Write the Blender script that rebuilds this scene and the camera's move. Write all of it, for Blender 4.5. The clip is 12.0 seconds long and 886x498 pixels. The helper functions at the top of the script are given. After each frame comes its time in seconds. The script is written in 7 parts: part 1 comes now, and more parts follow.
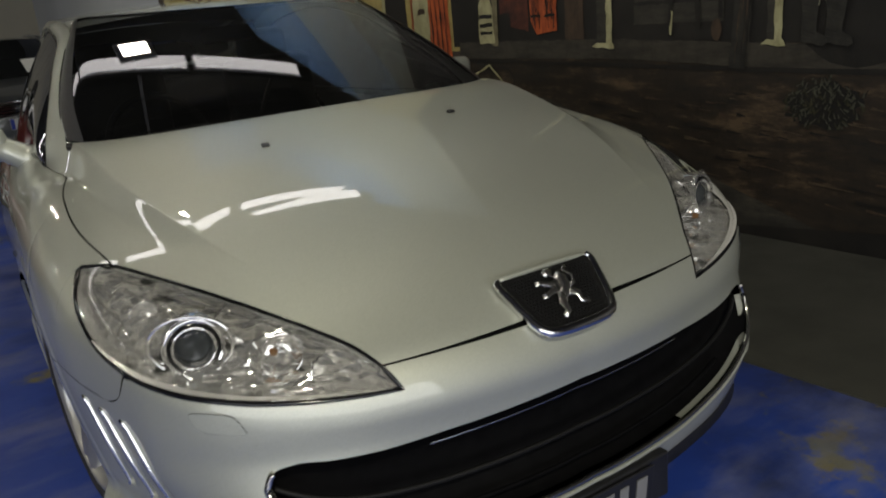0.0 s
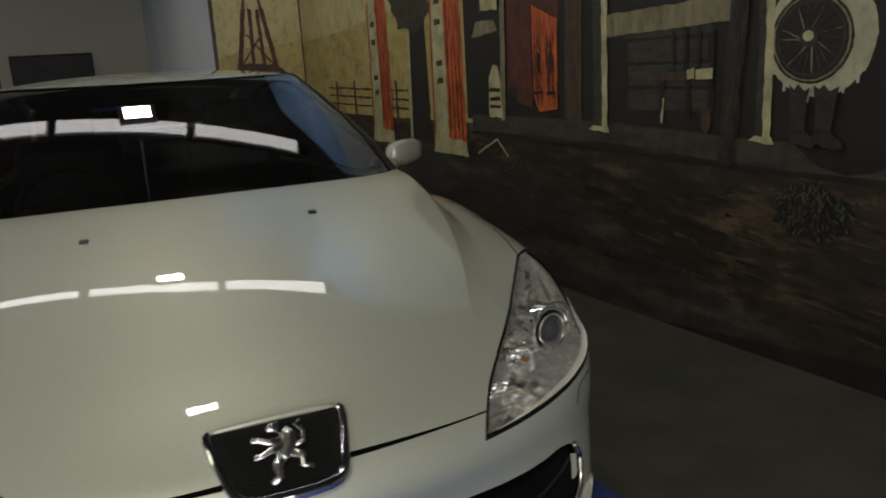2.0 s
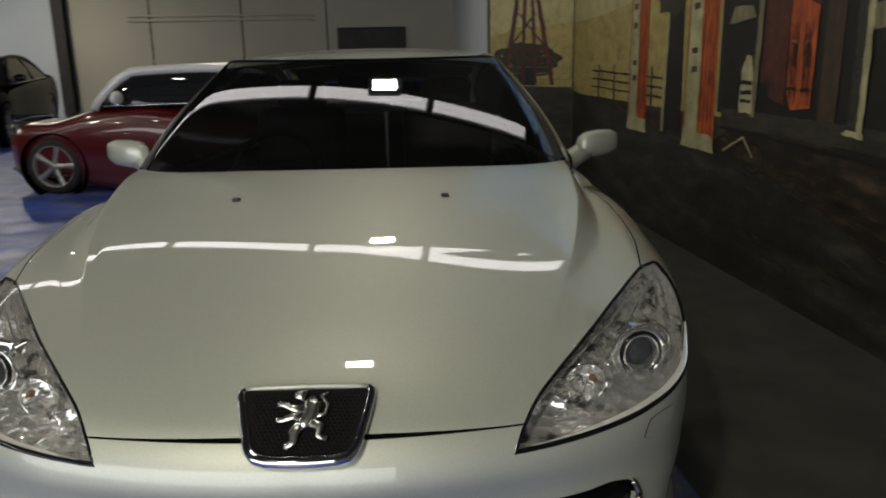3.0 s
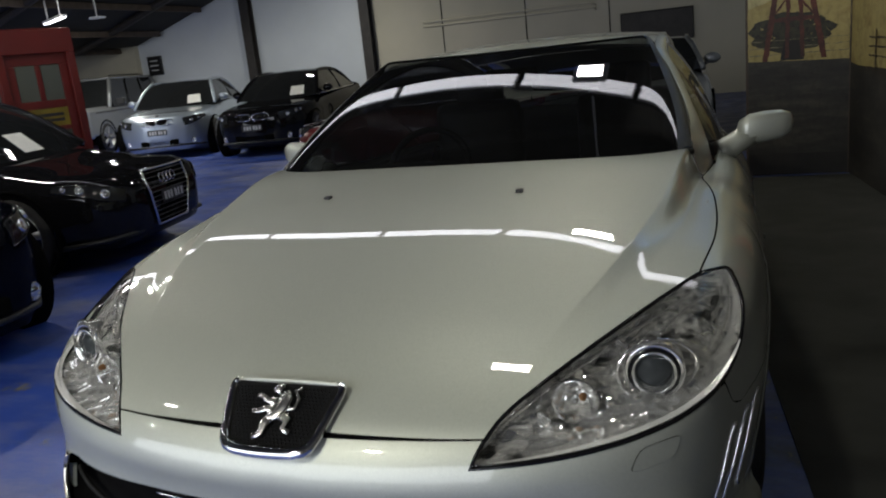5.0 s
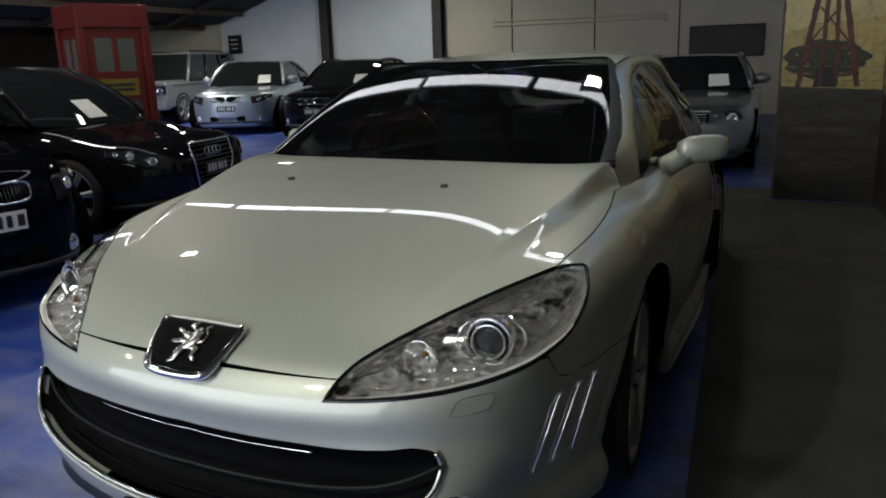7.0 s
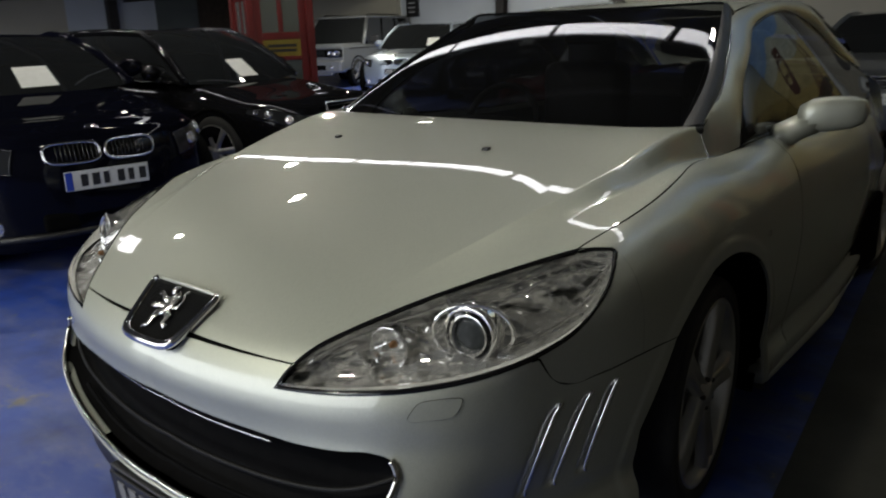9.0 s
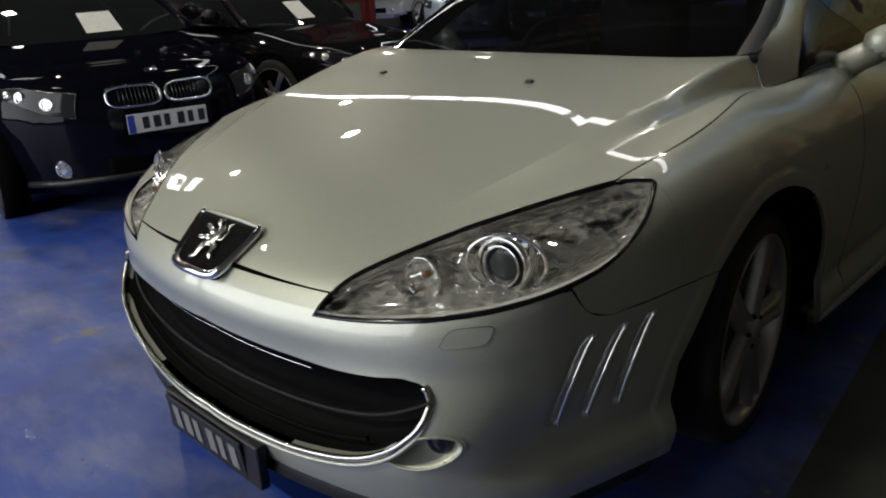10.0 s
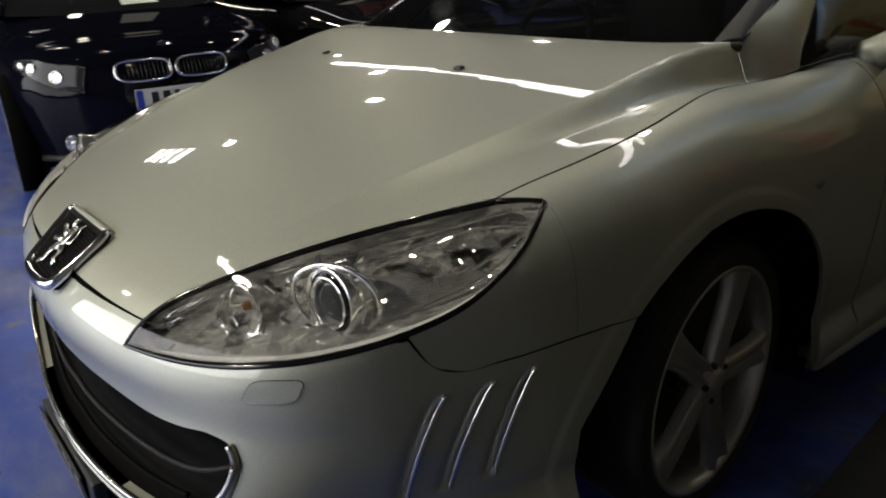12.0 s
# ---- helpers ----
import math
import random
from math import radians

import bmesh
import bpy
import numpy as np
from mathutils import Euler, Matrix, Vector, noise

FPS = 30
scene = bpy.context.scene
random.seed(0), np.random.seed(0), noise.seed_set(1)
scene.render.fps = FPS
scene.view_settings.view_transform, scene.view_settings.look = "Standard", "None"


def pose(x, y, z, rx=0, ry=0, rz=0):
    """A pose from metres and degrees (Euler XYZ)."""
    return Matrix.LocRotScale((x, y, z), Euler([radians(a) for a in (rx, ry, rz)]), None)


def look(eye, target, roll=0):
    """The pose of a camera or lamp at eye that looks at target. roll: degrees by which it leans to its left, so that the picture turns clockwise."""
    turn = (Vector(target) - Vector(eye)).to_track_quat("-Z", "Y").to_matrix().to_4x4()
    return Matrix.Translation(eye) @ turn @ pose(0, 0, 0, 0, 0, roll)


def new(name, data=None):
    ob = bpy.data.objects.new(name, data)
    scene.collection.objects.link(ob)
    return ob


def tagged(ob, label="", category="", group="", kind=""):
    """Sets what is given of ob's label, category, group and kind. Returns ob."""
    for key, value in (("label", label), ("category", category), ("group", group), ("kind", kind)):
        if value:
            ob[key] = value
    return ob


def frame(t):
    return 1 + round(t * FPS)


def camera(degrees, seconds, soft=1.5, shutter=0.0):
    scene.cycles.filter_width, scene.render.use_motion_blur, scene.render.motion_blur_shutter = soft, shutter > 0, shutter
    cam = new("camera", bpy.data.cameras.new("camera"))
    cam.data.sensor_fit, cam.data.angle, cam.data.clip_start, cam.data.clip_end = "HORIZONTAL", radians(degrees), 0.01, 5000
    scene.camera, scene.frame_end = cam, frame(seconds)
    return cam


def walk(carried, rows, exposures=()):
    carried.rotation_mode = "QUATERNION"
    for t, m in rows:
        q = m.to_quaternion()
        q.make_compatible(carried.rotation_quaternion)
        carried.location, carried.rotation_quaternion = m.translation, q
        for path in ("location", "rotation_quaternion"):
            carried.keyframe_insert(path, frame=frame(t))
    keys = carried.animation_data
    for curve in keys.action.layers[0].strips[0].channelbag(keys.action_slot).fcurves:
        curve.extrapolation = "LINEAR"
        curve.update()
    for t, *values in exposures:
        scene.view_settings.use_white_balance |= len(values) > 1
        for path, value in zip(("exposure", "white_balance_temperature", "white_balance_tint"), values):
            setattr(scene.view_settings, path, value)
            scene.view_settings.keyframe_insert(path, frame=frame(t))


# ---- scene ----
cam = camera(59.62, 12.0, soft=1.9, shutter=0.4)
# seconds, eye x, y, z, yaw, pitch, lean
ROWS = [
    (0, -1.003, -1.203, 1.308, -31.26, -17.85, -5.45),
    (0.5, -0.836, -1.271, 1.327, -28.56, -16.62, -7.87),
    (1, -0.615, -1.424, 1.330, -22.85, -18.23, -6.68),
    (1.5, -0.427, -1.394, 1.358, -22.90, -16.84, -3.16),
    (2, -0.223, -1.340, 1.382, -23.22, -13.80, -3.36),
    (2.5, -0.016, -1.377, 1.374, -12.55, -14.57, -3.21),
    (2.7, 0.094, -1.415, 1.387, -7.09, -14.53, -2.35),
    (4.5, 0.755, -1.139, 1.337, 14.11, -13.79, -3.45),
    (5, 0.884, -1.221, 1.349, 22.03, -13.71, -5.99),
    (5.5, 0.958, -1.390, 1.347, 20.03, -14.75, -2.44),
    (6, 1.052, -1.457, 1.361, 23.04, -14.42, -3.52),
    (6.5, 1.276, -1.429, 1.357, 26.12, -12.96, -1.54),
    (6.7, 1.361, -1.412, 1.373, 26.86, -13.31, -1.35),
    (8.3, 1.479, -0.962, 1.298, 27.76, -14.72, -4.47),
    (8.5, 1.530, -0.925, 1.311, 33.07, -15.05, -3.26),
    (9, 1.601, -0.886, 1.295, 40.69, -15.73, -2.05),
    (9.3, 1.624, -0.860, 1.278, 43.98, -17.65, -2.77),
    (9.5, 1.625, -0.875, 1.271, 45.24, -18.47, -2.48),
    (10, 1.651, -0.857, 1.264, 45.76, -19.50, -3.43),
    (10.5, 1.703, -0.764, 1.253, 41.84, -20.80, -3.75),
    (11, 1.665, -0.618, 1.247, 40.41, -19.84, -0.70),
    (11.5, 1.641, -0.469, 1.234, 45.72, -21.68, -3.46),
    (12, 1.707, -0.311, 1.218, 52.96, -20.73, -3.15),
]


def eye_pose(x, y, z, yaw, pitch, lean):
    yw, pt = radians(yaw), radians(pitch)
    ahead = Vector((-math.sin(yw) * math.cos(pt), math.cos(yw) * math.cos(pt), math.sin(pt)))
    return look((x, y, z), Vector((x, y, z)) + ahead, lean)


EXPOSURES = ((0, -0.06, 6900, 10.5), (0.5, -0.09, 6900, 10.5), (1.0, -0.26, 6900, 10.5), (1.5, -0.18, 6920, 10.5), (2.0, -0.10, 6940, 10.5), (2.5, -0.03, 6950, 10.5), (4.5, -0.05, 6350, 11.5), (5.0, 0.09, 6330, 11.5), (6.5, 0.13, 6300, 11), (8.5, 0.18, 6600, 9.5), (9.5, 0.2, 6500, 9.5), (10.5, 0.24, 7000, 9.0), (11, 0.28, 6850, 9.5), (12, 0.35, 7000, 11))
walk(cam, [(r[0], eye_pose(*r[1:])) for r in ROWS], EXPOSURES)


# world, lamps and exposure
world = bpy.data.worlds.new("hall_air")
scene.world = world
world.use_nodes = True
world.node_tree.nodes["Background"].inputs[0].default_value = (0.55, 0.62, 0.72, 1)
world.node_tree.nodes["Background"].inputs[1].default_value = 0.02


def area(name, m, w, h, power, colour):
    lamp = bpy.data.lights.new(name, "AREA")
    lamp.shape, lamp.size, lamp.size_y, lamp.energy, lamp.color = "RECTANGLE", w, h, power, colour
    ob = new(name, lamp)
    ob.matrix_world = m
    return ob


# ---------------------------------------------------------------- materials
def mat(name, colour=(0.5, 0.5, 0.5), rough=0.5, metal=0.0, coat=0.0, spec=0.5, trans=0.0, emit=0.0, ior=1.5):
    m = bpy.data.materials.new(name)
    m.use_nodes = True
    b = m.node_tree.nodes["Principled BSDF"]
    b.inputs["Base Color"].default_value = (*colour, 1)
    b.inputs["Roughness"].default_value = rough
    b.inputs["Metallic"].default_value = metal
    b.inputs["Coat Weight"].default_value = coat
    b.inputs["Coat Roughness"].default_value = 0.02
    b.inputs["Specular IOR Level"].default_value = spec
    b.inputs["Transmission Weight"].default_value = trans
    b.inputs["IOR"].default_value = ior
    if emit:
        b.inputs["Emission Color"].default_value = (*colour, 1)
        b.inputs["Emission Strength"].default_value = emit
    return m


def node(m, kind, **inputs):
    n = m.node_tree.nodes.new(kind)
    for key, value in inputs.items():
        n.inputs[key.replace("_", " ")].default_value = value
    return n


def link(m, a, b):
    m.node_tree.links.new(a, b)


def bsdf(m):
    return m.node_tree.nodes["Principled BSDF"]


def coords(m, scale=(1, 1, 1), world_space=True):
    src = node(m, "ShaderNodeNewGeometry").outputs["Position"] if world_space else node(m, "ShaderNodeTexCoord").outputs["Object"]
    mp = node(m, "ShaderNodeMapping", Scale=scale)
    link(m, src, mp.inputs["Vector"])
    return mp.outputs["Vector"]


def ramp(m, fac, stops):
    r = node(m, "ShaderNodeValToRGB")
    els = r.color_ramp.elements
    while len(els) < len(stops):
        els.new(0.5)
    for e, (p, c) in zip(els, stops):
        e.position, e.color = p, (*c, 1) if len(c) == 3 else c
    link(m, fac, r.inputs["Fac"])
    return r.outputs["Color"]


def noisy(m, scale, detail=4.0, rough=0.55, stretch=(1, 1, 1), world_space=True):
    n = node(m, "ShaderNodeTexNoise", Scale=scale, Detail=detail, Roughness=rough)
    link(m, coords(m, stretch, world_space), n.inputs["Vector"])
    return n.outputs["Fac"]


def mixed(m, fac, a, b, mode="MIX"):
    n = m.node_tree.nodes.new("ShaderNodeMix")
    n.data_type, n.blend_type = "RGBA", mode
    for sock, v in ((n.inputs[0], fac), (n.inputs[6], a), (n.inputs[7], b)):
        if hasattr(v, "is_linked"):
            link(m, v, sock)
        elif isinstance(v, (int, float)):
            sock.default_value = v
        else:
            sock.default_value = (*v, 1)
    return n.outputs[2]


def bumped(m, fac, strength=0.2, distance=0.002):
    b = node(m, "ShaderNodeBump", Strength=strength, Distance=distance)
    link(m, fac, b.inputs["Height"])
    link(m, b.outputs["Normal"], bsdf(m).inputs["Normal"])
    return m


def grainy(name, colour, colour2, scale, rough=0.6, bump=0.15, metal=0.0, coat=0.0, fine=None):
    """A material with a coarse change of colour and a fine relief."""
    m = mat(name, colour, rough, metal, coat)
    c = ramp(m, noisy(m, scale, 6), [(0.35, colour), (0.68, colour2)])
    link(m, c, bsdf(m).inputs["Base Color"])
    return bumped(m, noisy(m, fine or scale * 14, 3), bump)


def car_paint(name, colour, flake=(0.9, 0.9, 0.9), metal=0.0, rough=0.35, dust_haze=0.04, spec=0.5):
    """Lacquered paint: fine flakes under a clear coat, and a little dust in broad patches."""
    m = mat(name, colour, rough, metal, 1.0, spec)
    v = node(m, "ShaderNodeTexVoronoi", Scale=900.0)
    link(m, coords(m, (1, 1, 1), False), v.inputs["Vector"])
    sparkle = ramp(m, v.outputs["Color"], [(0.0, tuple(c * 0.86 for c in colour)), (1.0, tuple(min(1, c * 1.1) for c in colour))])
    link(m, mixed(m, dust_haze, sparkle, flake), bsdf(m).inputs["Base Color"])
    d = ramp(m, noisy(m, 2.4, 6, 0.65, (1, 1, 1), False), [(0.3, (0.004,) * 3), (0.8, (0.022,) * 3)])
    link(m, d, bsdf(m).inputs["Coat Roughness"])
    bsdf(m).inputs["Coat IOR"].default_value = 1.6
    return m


SILVER = car_paint("silver_paint", (0.485, 0.505, 0.437), (0.50, 0.51, 0.45), 0.56, 0.50)
BLACK_PAINT = car_paint("black_paint", (0.006, 0.006, 0.007), (0.1, 0.1, 0.1), 0.0, 0.3, 0.005, 0.0)
NAVY_PAINT = car_paint("navy_paint", (0.0025, 0.0028, 0.0065), (0.1, 0.1, 0.1), 0.0, 0.3, 0.003, 0.0)
BLUE_SILVER = car_paint("blue_silver_paint", (0.36, 0.42, 0.50), (0.5, 0.5, 0.5), 0.6, 0.35)
GREY_SILVER = car_paint("grey_silver_paint", (0.24, 0.25, 0.26), (0.5, 0.5, 0.5), 0.6, 0.38)
SLATE_PAINT = car_paint("slate_paint", (0.105, 0.115, 0.125), (0.2, 0.2, 0.2), 0.4, 0.35)
RED_PAINT = car_paint("red_paint", (0.09, 0.003, 0.003), (0.3, 0.1, 0.1), 0.0, 0.3, 0.02)
WHITE_PAINT = car_paint("white_paint", (0.72, 0.72, 0.70), (0.6, 0.6, 0.6), 0.0, 0.3, 0.02)
for dark, lacquer in ((BLACK_PAINT, 0.5), (NAVY_PAINT, 0.22)):
    bsdf(dark).inputs["Coat Weight"].default_value = lacquer
CHROME = mat("chrome", (0.86, 0.86, 0.86), 0.07, 1.0)
SATIN_CHROME = mat("satin_chrome", (0.72, 0.72, 0.72), 0.22, 1.0)
ALLOY = grainy("alloy", (0.46, 0.46, 0.44), (0.38, 0.38, 0.37), 9.0, 0.34, 0.03, 0.7, 0.3)
RUBBER = grainy("tyre_rubber", (0.012, 0.012, 0.012), (0.022, 0.021, 0.02), 12.0, 0.75, 0.3)
BLACK_PLASTIC = grainy("black_plastic", (0.010, 0.010, 0.011), (0.016, 0.016, 0.017), 20.0, 0.42, 0.2, fine=700)
GLOSS_BLACK = mat("gloss_black", (0.006, 0.006, 0.007), 0.12)
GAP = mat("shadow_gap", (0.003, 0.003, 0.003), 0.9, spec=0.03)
GLASS_DARK = mat("tinted_glass", (0.012, 0.013, 0.014), 0.015, 0.0, 0.0, 0.6)
AMBER = mat("amber_lens", (0.16, 0.085, 0.04), 0.12)
PAPER = grainy("white_paper", (0.78, 0.78, 0.76), (0.72, 0.72, 0.70), 20.0, 0.7, 0.02)
PLATE_WHITE = grainy("plate_white", (0.56, 0.57, 0.57), (0.48, 0.49, 0.49), 18.0, 0.4, 0.05)
PLATE_BLUE = mat("plate_blue", (0.02, 0.05, 0.35), 0.4)
INK = mat("black_ink", (0.012, 0.012, 0.014), 0.5)


# ---------------------------------------------------------------- mesh helpers
def mesh_of(name, verts, faces, material, smooth=True):
    me = bpy.data.meshes.new(name)
    me.from_pydata([tuple(map(float, v)) for v in verts], [], [tuple(map(int, f)) for f in faces])
    me.materials.append(material)
    if smooth:
        me.shade_smooth()
    me.update()
    return me


def put(name, bm, material, parent=None, label="", smooth=False, m=None):
    """Links a bmesh or mesh as one object, under parent if there is one."""
    if isinstance(bm, bmesh.types.BMesh):
        me = bpy.data.meshes.new(name)
        bmesh.ops.recalc_face_normals(bm, faces=bm.faces)
        bm.to_mesh(me)
        bm.free()
        me.materials.append(material)
        if smooth:
            me.shade_smooth()
    else:
        me = bm
    ob = new(name, me)
    if parent:
        ob.parent = parent
    if m is not None:
        ob.matrix_local = m
    if label:
        tagged(ob, label)
    return ob


def box(bm, x0, x1, y0, y1, z0, z1, bevel=0.0, m=None):
    r = bmesh.ops.create_cube(bm, size=1.0)
    vs = r["verts"]
    for v in vs:
        v.co = Vector((x0 if v.co.x < 0 else x1, y0 if v.co.y < 0 else y1, z0 if v.co.z < 0 else z1))
    if bevel:
        es = {e for v in vs for e in v.link_edges}
        out = bmesh.ops.bevel(bm, geom=list(es), offset=bevel, segments=2, affect="EDGES", profile=0.5)
        vs = [v for v in out["verts"]] + [v for v in vs if v.is_valid]
    if m is not None:
        bmesh.ops.transform(bm, matrix=m, verts=list({v for v in vs if v.is_valid}))
    return bm


def boxes(*specs, bevel=0.0):
    bm = bmesh.new()
    for s in specs:
        box(bm, *s, bevel=bevel)
    return bm


def revolved(profile, n=32, caps=False):
    """Verts and faces of a profile of (radius, height) turned round z."""
    vs, fs = [], []
    for r, h in profile:
        vs += [(r * math.cos(2 * math.pi * k / n), r * math.sin(2 * math.pi * k / n), h) for k in range(n)]
    for i in range(len(profile) - 1):
        for k in range(n):
            fs.append((i * n + k, i * n + (k + 1) % n, (i + 1) * n + (k + 1) % n, (i + 1) * n + k))
    return vs, fs


def tube_mesh(name, pts, radius, material, n=8, closed=False):
    """A round bar along points; radius may be a list."""
    pts = [Vector(p) for p in pts]
    rs = radius if isinstance(radius, (list, tuple)) else [radius] * len(pts)
    vs, fs = [], []
    k = len(pts)
    for i, p in enumerate(pts):
        a = pts[(i - 1) % k] if (closed or i) else pts[0]
        b = pts[(i + 1) % k] if (closed or i < k - 1) else pts[-1]
        t = (b - a).normalized()
        u = t.orthogonal().normalized() if i == 0 else (u - t * u.dot(t)).normalized()
        w = t.cross(u)
        vs += [p + rs[i] * (math.cos(2 * math.pi * q / n) * u + math.sin(2 * math.pi * q / n) * w) for q in range(n)]
    for i in range(k if closed else k - 1):
        j = (i + 1) % k
        for q in range(n):
            fs.append((i * n + q, i * n + (q + 1) % n, j * n + (q + 1) % n, j * n + q))
    if not closed:
        fs += [tuple(range(n))[::-1], tuple((k - 1) * n + q for q in range(n))]
    return mesh_of(name, vs, fs, material)


def empty(name, m=None):
    ob = new(name)
    ob.empty_display_size = 0.1
    if m is not None:
        ob.matrix_world = m
    return ob


def curve_at(keys, x):
    """A smooth curve through (x, value) keys."""
    xs, ys = np.array([k[0] for k in keys], float), np.array([k[1] for k in keys], float)
    d = np.gradient(ys, xs)
    x = np.clip(np.asarray(x, float), xs[0], xs[-1])
    i = np.clip(np.searchsorted(xs, x) - 1, 0, len(xs) - 2)
    h = xs[i + 1] - xs[i]
    t = (x - xs[i]) / h
    return ((2 * t**3 - 3 * t**2 + 1) * ys[i] + (t**3 - 2 * t**2 + t) * h * d[i] + (3 * t**2 - 2 * t**3) * ys[i + 1] + (t**3 - t**2) * h * d[i + 1])


# ---------------------------------------------------------------- the hall
def floor_material():
    m = mat("blue_floor_paint", (0.02, 0.05, 0.3), 0.3, 0.0, 0.0)
    blue = ramp(m, noisy(m, 0.9, 6), [(0.3, (0.018, 0.046, 0.27)), (0.7, (0.033, 0.088, 0.43))])
    worn = ramp(m, noisy(m, 1.7, 9, 0.68), [(0.60, (0, 0, 0)), (0.66, (1, 1, 1))])
    bare = ramp(m, noisy(m, 5.0, 5), [(0.35, (0.20, 0.17, 0.07)), (0.65, (0.13, 0.14, 0.12))])
    col = mixed(m, worn, blue, bare)
    scuffed = ramp(m, noisy(m, 1.3, 8, 0.66, (1.0, 2.6, 1)), [(0.46, (0, 0, 0)), (0.70, (0.62, 0.62, 0.62))])
    col = mixed(m, scuffed, col, (0.24, 0.25, 0.33))
    grime = ramp(m, noisy(m, 2.3, 7, 0.6), [(0.50, (0, 0, 0)), (0.75, (0.7, 0.7, 0.7))])
    col = mixed(m, grime, col, (0.020, 0.024, 0.04))
    fine = ramp(m, noisy(m, 14, 6, 0.7), [(0.62, (0, 0, 0)), (0.7, (0.7, 0.7, 0.7))])
    col = mixed(m, fine, col, (0.10, 0.13, 0.2))
    # painted shade with trodden dirt and bare patches along the carpet's edge
    split = node(m, "ShaderNodeSeparateXYZ")
    link(m, node(m, "ShaderNodeNewGeometry").outputs["Position"], split.inputs[0])
    scaled = node(m, "ShaderNodeMath")
    scaled.operation = "MULTIPLY"
    scaled.inputs[1].default_value = 0.5
    askew = node(m, "ShaderNodeMath")
    askew.operation = "MULTIPLY_ADD"
    askew.inputs[1].default_value = 0.105
    link(m, split.outputs["Y"], askew.inputs[0])
    link(m, split.outputs["X"], askew.inputs[2])
    link(m, askew.outputs[0], scaled.inputs[0])
    near_edge = ramp(m, scaled.outputs[0], [(0.38, (0, 0, 0)), (0.57, (1, 1, 1))])
    shade_and_dirt = ramp(m, noisy(m, 4.5, 8, 0.7), [(0.40, (0.35, 0.35, 0.35)), (0.62, (0.9, 0.9, 0.9))])
    col = mixed(m, mixed(m, near_edge, (0, 0, 0), shade_and_dirt), col, (0.022, 0.027, 0.062))
    flecks = ramp(m, noisy(m, 9, 6, 0.7), [(0.62, (0, 0, 0)), (0.67, (0.8, 0.8, 0.8))])
    col = mixed(m, mixed(m, near_edge, (0, 0, 0), flecks), col, (0.15, 0.13, 0.05))
    link(m, col, bsdf(m).inputs["Base Color"])
    r = ramp(m, noisy(m, 3, 6), [(0.3, (0.30,) * 3), (0.7, (0.52,) * 3)])
    link(m, r, bsdf(m).inputs["Roughness"])
    return bumped(m, noisy(m, 26, 6, 0.7, (1, 2, 1)), 0.25, 0.003)


FLOOR = floor_material()
CARPET = grainy("grey_carpet", (0.028, 0.029, 0.022), (0.047, 0.047, 0.038), 3.0, 0.95, 0.5, fine=420)
CREAM_WALL = grainy("cream_wall", (0.50, 0.47, 0.38), (0.44, 0.42, 0.34), 0.8, 0.75, 0.1, fine=30)
PALE_WALL = grainy("pale_wall", (0.62, 0.66, 0.70), (0.54, 0.58, 0.62), 0.6, 0.7, 0.1, fine=30)
ROOF_DARK = grainy("dark_roof", (0.016, 0.016, 0.016), (0.028, 0.027, 0.025), 1.0, 0.8, 0.1)
STEEL_DARK = grainy("dark_steel", (0.02, 0.018, 0.017), (0.035, 0.03, 0.028), 6.0, 0.6, 0.1)
WOOD_DARK = grainy("dark_timber", (0.05, 0.035, 0.025), (0.08, 0.06, 0.045), 6.0, 0.7, 0.2)


def wall(name, a, b, z0, z1, thick, material, label, bm=None):
    """A wall from plan point a to b, its face on the line and its thickness to the right of a to b."""
    d = Vector((b[0] - a[0], b[1] - a[1], 0))
    ln = d.length
    m = Matrix.Translation((a[0], a[1], 0)) @ Matrix.Rotation(math.atan2(d.y, d.x), 4, "Z")
    bm = boxes((0, ln, -thick, 0, z0, z1))
    ob = put(name, bm, material, m=m)
    return tagged(ob, label, "wall", kind="structure")


tagged(put("floor", boxes((-24, 5, -9, 20, -0.2, 0)), FLOOR), "glossy blue painted concrete floor, worn and stained", "floor", kind="structure")
MX0, MSLOPE = 2.46, -0.109  # the mural wall's line in plan


def mural_x(y):
    return MX0 + MSLOPE * y


def roof_z(x):
    return min(5.7, max(2.60, 2.95 + 0.32 * (x + 14.35)))


runner = [(1.17 - 0.105 * y, y) for y in np.linspace(-3.0, 7.0, 21)] + [(0.87, 7.05), (0.87, 6.38), (2.75, 6.38), (2.75, -3.0)]
runner_n = len(runner)
runner_mesh = mesh_of("carpet_strip", [(x, y, z) for z in (0.0, 0.007) for x, y in runner], [tuple(range(2 * runner_n - 1, runner_n - 1, -1))] + [(q, (q + 1) % runner_n, runner_n + (q + 1) % runner_n, runner_n + q) for q in range(runner_n)], CARPET, False)
tagged(put("carpet_strip", runner_mesh, CARPET), "dark grey-green carpet runner beside the mural wall", "carpet", kind="structure")
north = (mural_x(6.5), 6.5)
mural_wall = wall("wall_mural", (mural_x(-8), -8), north, 0, 5.7, 0.14, WOOD_DARK, "wall painted with a roadside filling station mural")
return_wall = wall("wall_return", north, (0.90, 6.5), 0, 5.7, 0.12, WOOD_DARK, "short painted wall with a windmill mural")
wall("wall_side", (0.90, 6.62), (1.0, 17.3), 0, 5.7, 0.12, PALE_WALL, "plain pale side wall")
wall("wall_back", (1.0, 17.3), (-7.97, 17.3), 0, 5.7, 0.2, CREAM_WALL, "plain cream back wall")
wall("wall_far", (-7.97, 17.3), (-15.4, 17.3), 0, 5.7, 0.2, PALE_WALL, "pale panelled far wall")
